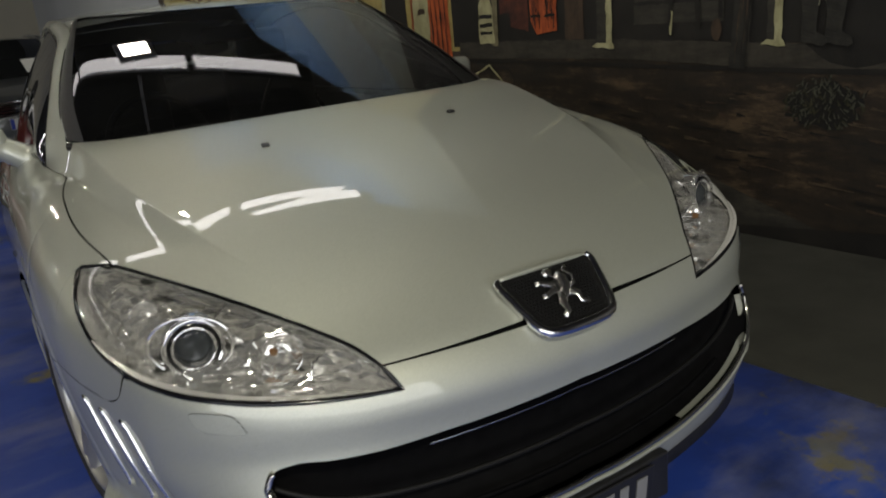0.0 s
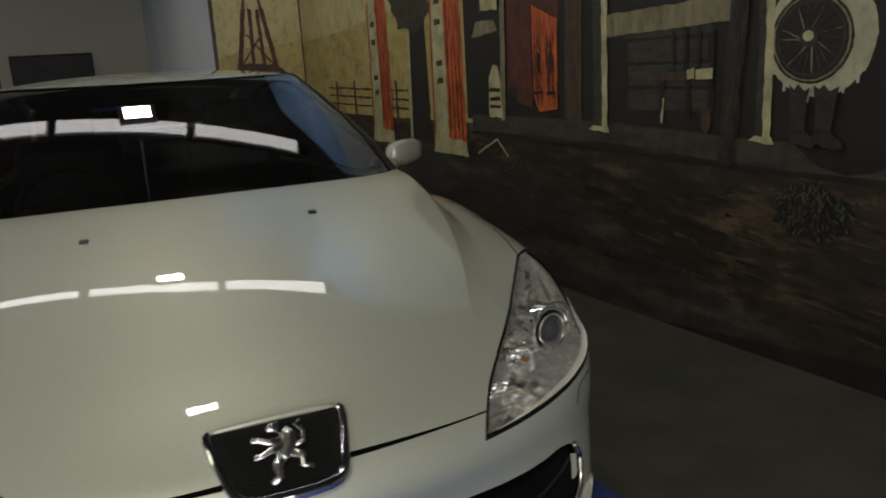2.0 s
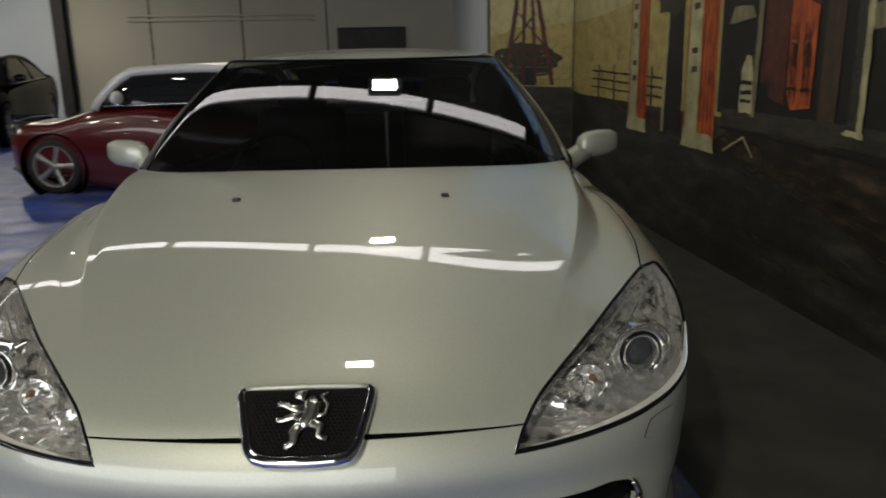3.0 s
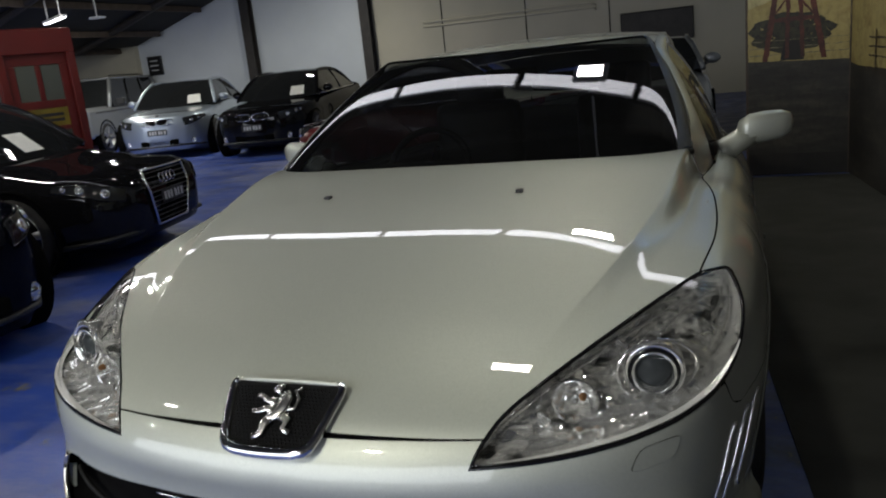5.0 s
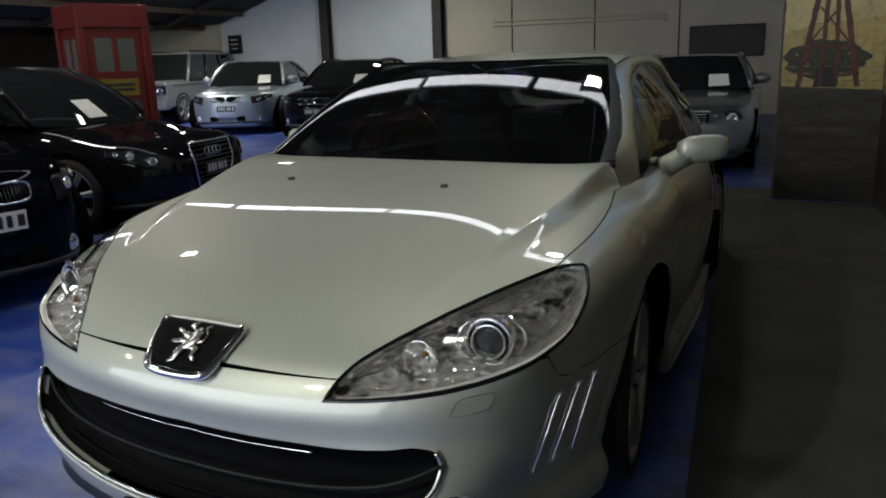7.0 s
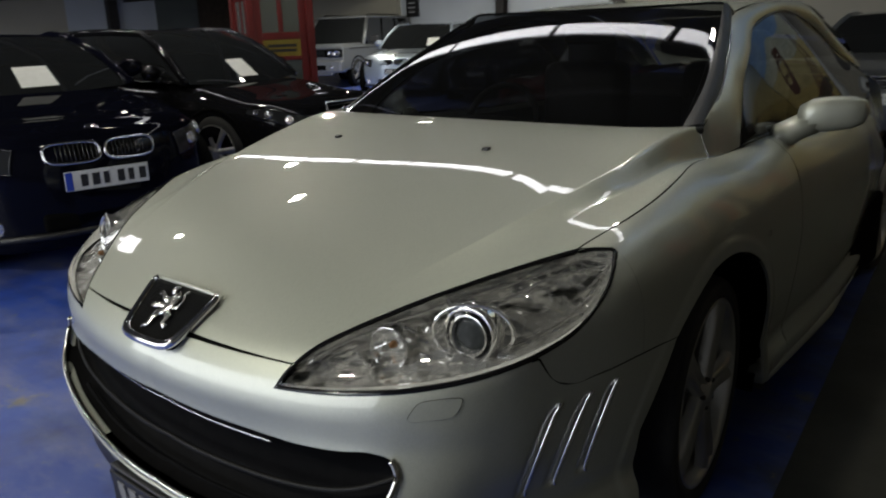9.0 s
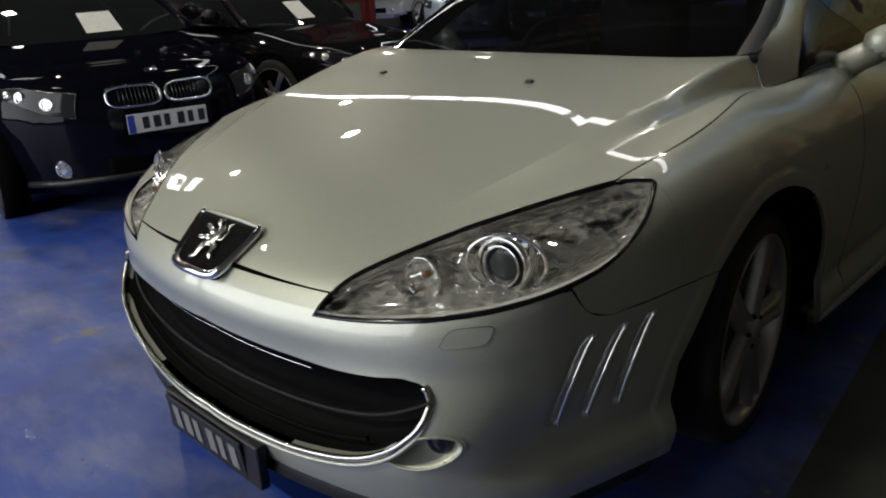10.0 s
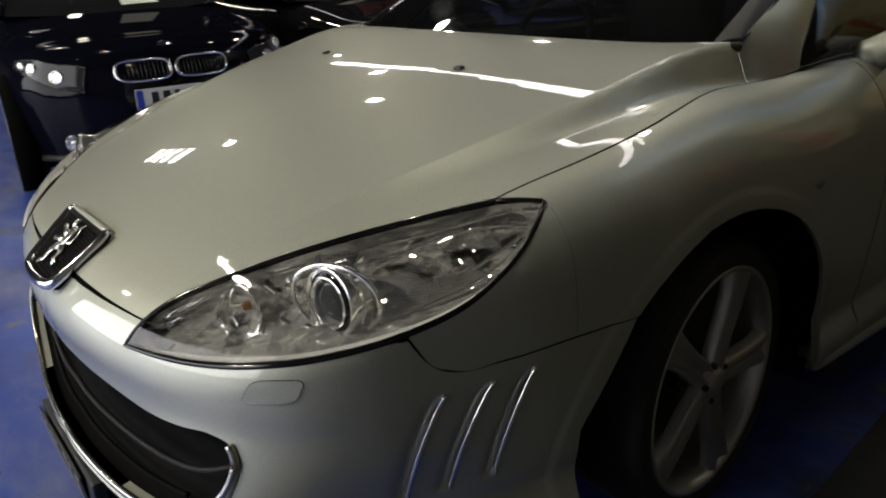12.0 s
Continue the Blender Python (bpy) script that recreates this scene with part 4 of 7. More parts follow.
# bumper: rows of s, angle, height
TOP = [(0, 0, 0.6585), (0.1, 8, 0.6585), (0.2, 16, 0.6590), (0.29, 25.5, 0.6605), (0.31, 23.5, 0.615), (0.4, 29.4, 0.625), (0.5, 34.9, 0.635), (0.57, 39, 0.645), (0.64, 42.8, 0.656), (0.72, 46.5, 0.667), (0.8, 51.5, 0.681), (0.83, 53, 0.681), (0.86, 54.6, 0.637), (0.89, 56.6, 0.613), (0.93, 61.7, 0.609), (0.97, 69.0, 0.613), (1, 77.2, 0.610)]
MOUTH_TOP = [(0, 0, 0.512), (0.1, 6, 0.511), (0.2, 11, 0.509), (0.29, 16, 0.508), (0.31, 18, 0.508), (0.4, 25, 0.507), (0.5, 31.5, 0.514), (0.57, 35.4, 0.520), (0.62, 37.6, 0.503), (0.64, 38.0, 0.480), (0.72, 45, 0.465), (0.83, 56, 0.45), (0.93, 64, 0.435), (1, 70.5, 0.415)]
MOUTH_LOW = [(0, 0, 0.283), (0.1, 6, 0.283), (0.2, 11, 0.284), (0.29, 17, 0.287), (0.31, 18, 0.288), (0.4, 25, 0.307), (0.5, 31.2, 0.348), (0.57, 35.0, 0.398), (0.62, 37.3, 0.448), (0.64, 38.0, 0.480), (0.72, 45, 0.465), (0.83, 56, 0.45), (0.93, 64, 0.435), (1, 70.5, 0.415)]
CHIN = [(0, 0, 0.205), (0.2, 12, 0.205), (0.4, 25, 0.205), (0.64, 39, 0.20), (0.83, 56, 0.195), (1, 69.9, 0.19)]
s = np.unique(np.concatenate([np.linspace(0, 0.29, 40), np.linspace(0.29, 0.31, 5), np.linspace(0.31, 0.64, 56), np.linspace(0.64, 0.83, 90), np.linspace(0.83, 1, 90)]))
corners = (0.29, 0.31, 0.64, 0.83)
top, up, low, chin = fair(TOP, s, (0.29, 0.31, 0.83)), fair(MOUTH_TOP, s, (0.64,)), fair(MOUTH_LOW, s, (0.64,)), fair(CHIN, s)
t = np.linspace(0, 1, 40)[:, None, None]
upper = on_nose(*np.moveaxis((1 - t) * top + t * up, -1, 0))
lower = on_nose(*np.moveaxis((1 - t) * low + t * chin, -1, 0))
both = lambda g: np.concatenate([(g * (-1, 1, 1))[:, :0:-1], g], 1)
FOG = (36.9, 0.374, 4.1, 0.036)  # the fog lamps' oval: angle, height and half sizes


def fog_hole(p):
    a = (math.degrees(math.atan2(abs(p[0]), BELLY[1] - p[1])) - FOG[0]) / FOG[2]
    b = (p[2] - FOG[1] - 0.016 * a) / FOG[3]
    return a * a + b * b < 0.90


bumper = knit("front_bumper", [both(upper)], SILVER, coupe, "silver front bumper over a wide mouth", flip=True, depth=0.02)
knit("bumper_apron", [both(lower)], SILVER, coupe, "silver lower bumper apron", flip=True, depth=0.02, hole=fog_hole)

# wings: lower and upper edges by y
ARCH = (0.985, 0.30, 0.428)


def arch_z(y, c=ARCH):
    return c[1] + np.sqrt(np.maximum(c[2] ** 2 - (y - c[0]) ** 2, 0))


WING_LOW = [(0.268, 0.684), (0.2905, 0.641), (0.328, 0.6165), (0.42, 0.6125), (0.53, 0.6165), (0.60, 0.6155), (0.69, 0.6115)]
LAMP_REAR = [(0.268, 0.690), (0.342, 0.708), (0.41, 0.741), (0.48, 0.785), (0.5515, 0.831)]
AXIS = (0.40, 0.45)


def on_side(y, a):
    """Points at y and at the angle a (degrees over level) round a line inside the body."""
    y, a = np.broadcast_arrays(np.asarray(y, float), np.radians(np.asarray(a, float)))
    at = lambda r: (AXIS[0] + r * np.cos(a), y, AXIS[1] + r * np.sin(a))
    return np.stack(at(root(lambda r: skin(*at(r)), np.full(y.shape, 0.02), np.full(y.shape, 0.9))), -1)


def side_angle(y, z):
    p = on_flank(y, z)
    return np.degrees(np.arctan2(p[..., 2] - AXIS[1], p[..., 0] - AXIS[0]))


def top_angle(y, x):
    p = on_top(x, y)
    return np.degrees(np.arctan2(p[..., 2] - AXIS[1], p[..., 0] - AXIS[0]))


shut_x = lambda y: np.interp(y, edge_xy[:, 1], edge_xy[:, 0]) + 0.0042
ya = np.linspace(0.268, 0.5515, 40)
ga = [curve_at(WING_LOW, ya), curve_at(LAMP_REAR, ya)]
yb = np.concatenate([np.linspace(0.552, 0.690, 18), np.linspace(0.692, 1.411, 110), np.linspace(1.414, 1.62, 16)])
zb = np.where(yb < 0.6905, curve_at(WING_LOW, yb), np.where(yb < 1.4125, arch_z(yb), 0.21))
xb = np.where(yb < 1.266, shut_x(yb), np.interp(yb, [1.266, 1.43, 1.62], [0.7682, 0.790, 0.80]))
t = np.linspace(0, 1, 56)[:, None]
aa = [side_angle(ya, ga[0]), side_angle(ya, ga[1])]
wing_a = on_side(np.broadcast_to(ya, (56, len(ya))), (1 - t) * aa[0] + t * aa[1])
ab = [side_angle(yb, zb), top_angle(yb, xb)]
wing_b = on_side(np.broadcast_to(yb, (56, len(yb))), (1 - t) * ab[0] + t * ab[1])
yj = np.linspace(0.492, 0.553, 10)
aj = [top_angle(yj, np.interp(yj, [0.487, 0.553], [0.792, 0.842])), top_angle(yj, shut_x(yj))]
tj = np.linspace(0, 1, 6)[:, None]
wing_c = on_side(np.broadcast_to(yj, (6, len(yj))), (1 - tj) * aj[0] + tj * aj[1])
for mir in (False, True):
    knit("wing", [wing_a, wing_b, wing_c], SILVER, coupe, "silver front wing", mirror=mir, flip=False, depth=0.009, edges=("lus", "lue", "lu"))
    f = (-1, 1, 1) if mir else (1, 1, 1)
    ys = np.linspace(0.268, 0.69, 30)
    seam(on_flank(ys, curve_at(WING_LOW, ys) - 0.002) * f, coupe, 0.0020, 0.0018)

# doors and rear quarters
BELT = [(1.62, 0.80), (2.2, 0.803), (3.0, 0.72), (3.5, 0.65), (4.0, 0.585), (4.6, 0.50)]
TAIL_ARCH = (3.54, 0.29, 0.40)


def flank_panel(name, y0, y1, label, arch=None, n=50):
    y = np.linspace(y0, y1, n)
    z = np.full(n, 0.21) if arch is None else np.maximum(np.where(np.abs(y - arch[0]) < arch[2], arch_z(y, arch), 0.21), 0.21)
    a = [side_angle(y, z), top_angle(y, curve_at(BELT, y))]
    t = np.linspace(0, 1, 24)[:, None]
    g = on_side(np.broadcast_to(y, (24, n)), (1 - t) * a[0] + t * a[1])
    return [knit(name, [g], SILVER, coupe, label, mirror=mir, flip=False, depth=0.025) for mir in (False, True)]


doors = flank_panel("door", 1.626, 2.95, "silver door")
flank_panel("rear_quarter", 2.956, 4.62, "silver rear quarter", TAIL_ARCH, 90)


# lamps
def settle(p, n=6):
    """Points moved on to the skin."""
    p = np.array(p, float)
    for _ in range(n):
        e = 1e-4
        g = np.stack([(skin(*(p + e * d).T) - skin(*(p - e * d).T)) / (2 * e) for d in np.eye(3)], 1)
        p = p - skin(*p.T)[:, None] * g / (g * g).sum(1, keepdims=True)
    return p


TIP = (0.408, -0.036, 0.618)
lamp_top = [(0, *TIP[:2]), (0.09, 0.433, 0.002), (0.14, 0.463, 0.047), (0.21, 0.51, 0.104), (0.36, 0.60, 0.214), (0.54, 0.69, 0.344), (0.68, 0.748, 0.432), (0.80, 0.786, 0.489), (0.9, 0.82, 0.523), (1, 0.845, 0.551)]
lamp_low = [(0, *TIP), (0.15, 0.512, -0.009, 0.627), (0.30, 0.61, 0.028, 0.638), (0.44, 0.700, 0.078, 0.652), (0.56, 0.783, 0.152, 0.670), (0.66, 0.835, 0.245, 0.687), (0.75, 0.864, 0.336, 0.708), (0.84, 0.879, 0.41, 0.742), (0.92, 0.878, 0.48, 0.786), (1, 0.847, 0.552, 0.832)]
k = np.linspace(0, 1, 60)
top_c = fair(lamp_top, k, (0.09, 0.8))
top_c = on_top(top_c[:, 0], top_c[:, 1])
top_c[0] = TIP
low_c = settle(fair(lamp_low, k))
w = np.linspace(0, 1, 18)[:, None, None]
lens_grid = settle(((1 - w) * low_c + w * top_c).reshape(-1, 3)).reshape(18, 60, 3)
loop = np.concatenate([low_c, top_c[::-1][1:-1]])
SEAL = [0.0040 + 0.0020 * math.sin(math.pi * min(1, q / 50)) ** 0.6 if q < 51 else 0.0044 for q in range(len(loop))]


def turned(profile, centre, axis, n=36):
    """A turned shape whose axis points along axis."""
    vs, fs = revolved(profile, n)
    m = Matrix.Translation(centre) @ Vector(axis).to_track_quat("Z", "Y").to_matrix().to_4x4()
    return [m @ Vector(v) for v in vs], fs


PROJECTOR = mat("projector_glass", (0.05, 0.055, 0.06), 0.05, 0.3)


def headlight(mir):
    f = np.array((-1, 1, 1) if mir else (1, 1, 1), float)
    sg = -1 if mir else 1
    lamp = put("headlight", tube_mesh("seal", (loop - slope(loop) * 0.003) * f, SEAL, GLOSS_BLACK, 8, True), GLOSS_BLACK, coupe, "clear teardrop headlight with chrome bowls")
    nrm = slope(lens_grid.reshape(-1, 3)).reshape(18, 60, 3)
    knit("lens", [lens_grid - nrm * 0.0015], LENS, lamp, "clear lens", mirror=mir, depth=0).visible_shadow = False
    # the bowl behind the lens
    a = np.linspace(0, 1, 18)[:, None]
    deep = 0.012 + 0.095 * (np.sin(np.pi * a) ** 0.5) * (np.clip(k / 0.25, 0, 1) ** 0.7 * np.clip((1 - k) / 0.25, 0, 1) ** 0.5)
    back = lens_grid - nrm * 0.004 + np.array((-0.25, 1.0, -0.05)) * deep[..., None]
    vs = (back * f).reshape(-1, 3)
    fs = [(i * 60 + j, i * 60 + j + 1, (i + 1) * 60 + j + 1, (i + 1) * 60 + j) for i in range(17) for j in range(59)]
    put("housing", mesh_of("housing", vs, fs, BOWL_DIM), BOWL_DIM, lamp, "chrome lamp housing")
    # a sill along the foot of the lamp, coloured pale for its bright reflection
    inner = low_c[3:48] + np.array((0, 0, 0.008))
    outer = inner - slope(inner) * (1, 1, 0.15) * 0.020 * np.sin(np.linspace(0.15, 3.0, 45))[:, None]
    vs = np.concatenate([inner, outer]) * f
    fs = [(q, q + 1, 46 + q, 45 + q) for q in range(44)]
    put("glint_sill", mesh_of("glint_sill", vs, fs, SILL_GLINT), SILL_GLINT, lamp, "sill coloured pale for a bright reflection")
    d = (0.16 * sg, -1, 0.06)
    # main projector
    c = Vector((0.718 * sg, 0.205, 0.722))
    put("projector_ring", mesh_of("projector_ring", *turned([(0.034, -0.03), (0.036, -0.004), (0.039, 0.002), (0.043, 0.001), (0.0455, -0.006), (0.050, -0.006), (0.054, 0.000), (0.058, -0.002), (0.060, -0.010), (0.061, -0.04)], c, d, 48), BOWL), BOWL, lamp, "chrome projector ring")
    put("projector_lens", mesh_of("projector_lens", *turned([(0.0, 0.006), (0.012, 0.0045), (0.022, 0.000), (0.030, -0.008), (0.035, -0.018)], c, d, 32), PROJECTOR), PROJECTOR, lamp, "dark projector lens")
    put("ring_groove", mesh_of("ring_groove", *turned([(0.0435, 0.0015), (0.0465, -0.0035), (0.0500, -0.0045)], c, d, 48), GLOSS_BLACK), GLOSS_BLACK, lamp, "dark groove")
    ellipse = [c + Vector(((0.072 * math.cos(b) + 0.004) * sg, 0.036 * math.cos(b) + 0.012, 0.058 * math.sin(b) + 0.004)) for b in np.linspace(0, 2 * math.pi, 48, endpoint=False)]
    put("ring_bezel", tube_mesh("ring_bezel", ellipse, 0.0042, BOWL, 8, True), BOWL, lamp, "chrome outer ring")
    # inner high-beam bowl with its bulb
    c2 = Vector((0.578 * sg, 0.125, 0.690))
    put("beam_bowl", mesh_of("beam_bowl", *turned([(0.006, -0.045), (0.02, -0.040), (0.032, -0.024), (0.040, 0.0), (0.043, 0.004), (0.045, -0.002)], c2, d, 32), BOWL), BOWL, lamp, "chrome high-beam bowl")
    put("bulb", mesh_of("bulb", *turned([(0.0, 0.004), (0.005, 0.002), (0.007, -0.006), (0.006, -0.03)], c2, d, 12), LENS), LENS, lamp)
    # small outer bowl and its oval surround
    c3 = Vector((0.765 * sg, 0.385, 0.752))
    put("park_bowl", mesh_of("park_bowl", *turned([(0.004, -0.03), (0.018, -0.022), (0.026, 0.0), (0.028, 0.003), (0.030, -0.004)], c3, d, 28), BOWL), BOWL, lamp, "small chrome bowl")
    put("indicator", mesh_of("indicator", *turned([(0.0, 0.004), (0.006, 0.002), (0.008, -0.010)], c2 + Vector((0.016 * sg, -0.006, 0.012)), d, 16), AMBER), AMBER, lamp, "amber indicator bulb")
    oval = []
    for q in range(40):
        b = 2 * math.pi * q / 40
        oval.append(((0.800 + 0.075 * math.cos(b)) * sg, 0.385 + 0.115 * math.cos(b) - 0.02 * math.sin(b), 0.752 + 0.040 * math.sin(b) + 0.035 * math.cos(b)))
    put("bezel", tube_mesh("bezel", [Vector(p) + Vector((-0.03 * sg, 0.03, 0)) for p in oval], 0.0035, BOWL, 6, True), BOWL, lamp, "thin chrome bezel")
    # curved ribs in the lamp's tail, and a long bright rail under its upper edge
    for off, lo, hi in ((0.030, 0.60, 0.97), (0.055, 0.64, 0.93), (0.080, 0.68, 0.90)):
        kk = np.linspace(lo, hi, 16)
        edge = np.stack([np.interp(kk, k, low_c[:, c]) for c in range(3)], 1)
        inner_edge = np.stack([np.interp(kk, k, top_c[:, c]) for c in range(3)], 1)
        g = off / 0.16
        rib = edge * (1 - g) + inner_edge * g + np.array((-0.012, 0.014, -0.006)) * (1 + off * 20)
        put("rib", tube_mesh("rib", rib * f, 0.0030, BOWL, 6), BOWL, lamp, "thin chrome rib")
    rail = top_c[6:50] * 0.86 + low_c[6:50] * 0.14 + np.array((-0.006, 0.022, -0.010))
    put("rail", tube_mesh("rail", rail * f, 0.0035, BOWL, 6), BOWL, lamp, "thin chrome rail")
    # facets between the bowls
    for x, y, z, r in ((0.645, 0.165, 0.725, 0.5), (0.655, 0.215, 0.760, -0.3), (0.64, 0.15, 0.668, 0.2), (0.52, 0.085, 0.662, -0.2), (0.615, 0.125, 0.655, -0.4), (0.69, 0.17, 0.668, 0.3), (0.60, 0.15, 0.712, 0.1)):
        bm = bmesh.new()
        box(bm, -0.016, 0.016, -0.004, 0.004, -0.013, 0.013, 0.003)
        put("facet", bm, BOWL, lamp, m=Matrix.Translation((x * sg, y + 0.02, z)) @ Euler((0.5, 0.3 * sg, r * 2 * sg)).to_matrix().to_4x4())
    return lamp


headlight(False)
headlight(True)

# dark line between lamp and panels
for f in ((1, 1, 1), (-1, 1, 1)):
    seam(loop[:40] * f + np.array((0, 0, -0.004)), coupe, 0.005, 0.006)


# badge in the middle of the bonnet's edge
def badge():
    n = Vector((0, -0.62, 0.785)).normalized()
    up = Vector((0, 0.785, 0.62)).normalized()
    o = Vector((0, -0.008, 0.676)) + n * 0.021
    m = Matrix(((1, 0, 0, 0), (0, 1, 0, 0), (0, 0, 1, 0), (0, 0, 0, 1)))
    m.col[0], m.col[1], m.col[2], m.col[3] = (1, 0, 0, 0), (*up, 0), (*n, 0), (*o, 1)
    half = [(0.112, 0.079), (0.124, 0.076), (0.131, 0.068), (0.131, 0.055), (0.120, 0.005), (0.108, -0.044), (0.100, -0.062), (0.088, -0.074), (0.068, -0.080), (0.035, -0.083), (0.0, -0.084)]
    out = half + [(-x, y) for x, y in half[-2::-1]]
    bend = lambda x: -0.35 * x * x
    bm = bmesh.new()
    front = [bm.verts.new((x * 0.96, y * 0.96, bend(x))) for x, y in out]
    back = [bm.verts.new((x, y, bend(x) - 0.04)) for x, y in out]
    bm.faces.new(front)
    for i in range(len(out)):
        bm.faces.new((front[i], back[i], back[(i + 1) % len(out)], front[(i + 1) % len(out)]))
    plate = put("badge", bm, mat("badge_black", (0.006, 0.006, 0.006), 0.7, spec=0.15), coupe, "black shield badge in a chrome frame", m=m)
    # a net of small cells
    bm = bmesh.new()
    for r in range(-10, 10):
        for c in range(-15, 16):
            x, y = c * 0.0088 + (r % 2) * 0.0044, r * 0.0078 - 0.004
            w = np.interp(y, [-0.08, -0.06, 0.06], [0.06, 0.088, 0.112])
            if abs(x) < w and -0.07 < y < 0.064:
                ring = [(x + 0.0046 * math.cos(a), y + 0.0046 * math.sin(a)) for a in np.arange(6) * math.pi / 3 + math.pi / 6]
                inner = [(x + 0.0034 * math.cos(a), y + 0.0034 * math.sin(a)) for a in np.arange(6) * math.pi / 3 + math.pi / 6]
                vo = [bm.verts.new((px, py, bend(px) + 0.0026)) for px, py in ring]
                vi = [bm.verts.new((px, py, bend(px) + 0.0012)) for px, py in inner]
                for q in range(6):
                    bm.faces.new((vo[q], vo[(q + 1) % 6], vi[(q + 1) % 6], vi[q]))
    tagged(put("net", bm, mat("net_black", (0.008, 0.008, 0.008), 0.7, spec=0.2), plate, "fine black honeycomb net"), kind="stuff")
    rail = [(x * 0.985, y * 0.985, bend(x) + 0.001) for x, y in out[1:-1]]
    dense = [Vector(a).lerp(Vector(b), q / 4) for a, b in zip(rail[:-1], rail[1:]) for q in range(4)] + [Vector(rail[-1])]
    rad = [0.0072 + 0.0050 * math.sin(math.pi * i / (len(dense) - 1)) for i in range(len(dense))]
    put("frame", tube_mesh("frame", dense, rad, CHROME, 10), CHROME, plate, "chrome frame")
    put("frame_top", tube_mesh("frame_top", [(x, 0.077, bend(x) - 0.004) for x in np.linspace(-0.118, 0.118, 20)], 0.006, SILVER, 8), SILVER, plate, "silver upper edge")
    # a plain chrome figure
    h = 0.006
    limbs = [([(0.006, 0.036), (0.014, 0.024), (0.012, 0.006), (0.0, -0.008), (-0.012, -0.016)], (0.011, 0.015, 0.013, 0.012, 0.008)),
             ([(0.0, 0.042), (-0.012, 0.045), (-0.018, 0.040)], (0.012, 0.008, 0.005)),
             ([(0.0, 0.018), (-0.022, 0.020), (-0.036, 0.028), (-0.048, 0.028)], (0.009, 0.006, 0.005, 0.006)),
             ([(0.0, 0.006), (-0.022, 0.004), (-0.038, -0.002), (-0.048, -0.001)], (0.009, 0.007, 0.005, 0.006)),
             ([(-0.004, -0.008), (-0.016, -0.026), (-0.016, -0.044), (-0.030, -0.052)], (0.011, 0.010, 0.007, 0.006)),
             ([(0.006, -0.004), (0.030, -0.016), (0.026, -0.032), (0.042, -0.038)], (0.010, 0.009, 0.006, 0.006)),
             ([(0.016, 0.004), (0.036, 0.008), (0.040, 0.026), (0.028, 0.042), (0.040, 0.048)], (0.005, 0.004, 0.0035, 0.003, 0.004))]
    bm = bmesh.new()
    for pts, rr in limbs:
        me = tube_mesh("limb", [(x * 1.12, y * 1.12 + 0.004, bend(x) + h) for x, y in pts], [r * 1.12 for r in rr], CHROME, 8)
        bm.from_mesh(me)
        bpy.data.meshes.remove(me)
    for vtx in bm.verts:
        vtx.co.z = bend(vtx.co.x) + h + (vtx.co.z - bend(vtx.co.x) - h) * 0.35
    put("emblem", bm, mat("emblem_chrome", (0.85, 0.85, 0.83), 0.24, 1.0), plate, "chrome emblem", smooth=True)


badge()


# grille in the mouth
GRILLE_BLACK = grainy("grille_black", (0.0032, 0.0032, 0.0035), (0.0050, 0.0050, 0.0054), 30.0, 0.7, 0.1)
bsdf(GRILLE_BLACK).inputs["Specular IOR Level"].default_value = 0.04
GRILLE_SLAT = mat("grille_slat", (0.008, 0.008, 0.008), 0.55, spec=0.2)
LIP = mat("dull_chrome", (0.55, 0.54, 0.50), 0.2, 1.0)
def grille():
    sel = s <= 0.6401
    upc, lowc = both(on_nose(*up[sel].T)[None])[0], both(on_nose(*low[sel].T)[None])[0]
    n = len(upc)
    rows = [upc + (upc - (0, 0.9, 0)) * (0, 0, 0)]
    vs, fs = [], []
    inward = np.array((0, 1.0, 0))
    for q, (tt, dp) in enumerate(((0, 0.004), (0.0, 0.05), (0.5, 0.085), (1.0, 0.06), (1.0, 0.004))):
        row = (1 - tt) * upc + tt * lowc + inward * dp
        row[:, 0] *= 1 - dp * 0.5
        vs += row.tolist()
    for q in range(4):
        fs += [(q * n + j, q * n + j + 1, (q + 1) * n + j + 1, (q + 1) * n + j) for j in range(n - 1)]
    g = put("grille", mesh_of("grille", vs, fs, GRILLE_BLACK), GRILLE_BLACK, coupe, "deep black grille in a chrome lip")
    lipc = np.concatenate([upc[:6:1][::-1], lowc, upc[-6:][::-1]])
    lip = lipc + slope(lipc) * 0.003
    put("chrome_lip", tube_mesh("chrome_lip", lip, 0.0072, LIP, 10), LIP, g, "bright chrome lip")
    put("chrome_lip_lower", tube_mesh("chrome_lip_lower", lowc + slope(lowc) * 0.004 + (0, 0, -0.016), 0.005, SILVER, 8), SILVER, g, "silver lower lip")
    # three shelves across the mouth
    for tt, half, thick, mt in ((0.17, 0.36, 0.0021, SATIN_CHROME), (0.56, 0.66, 0.006, GRILLE_SLAT), (0.86, 0.52, 0.005, GRILLE_BLACK)):
        bar = (1 - tt) * upc + tt * lowc + inward * 0.034
        bar = bar[np.abs(bar[:, 0]) < half]
        put("slat", tube_mesh("slat", bar, thick, mt, 8), mt, g, "thin bright slat" if mt is SATIN_CHROME else "black slat")


grille()


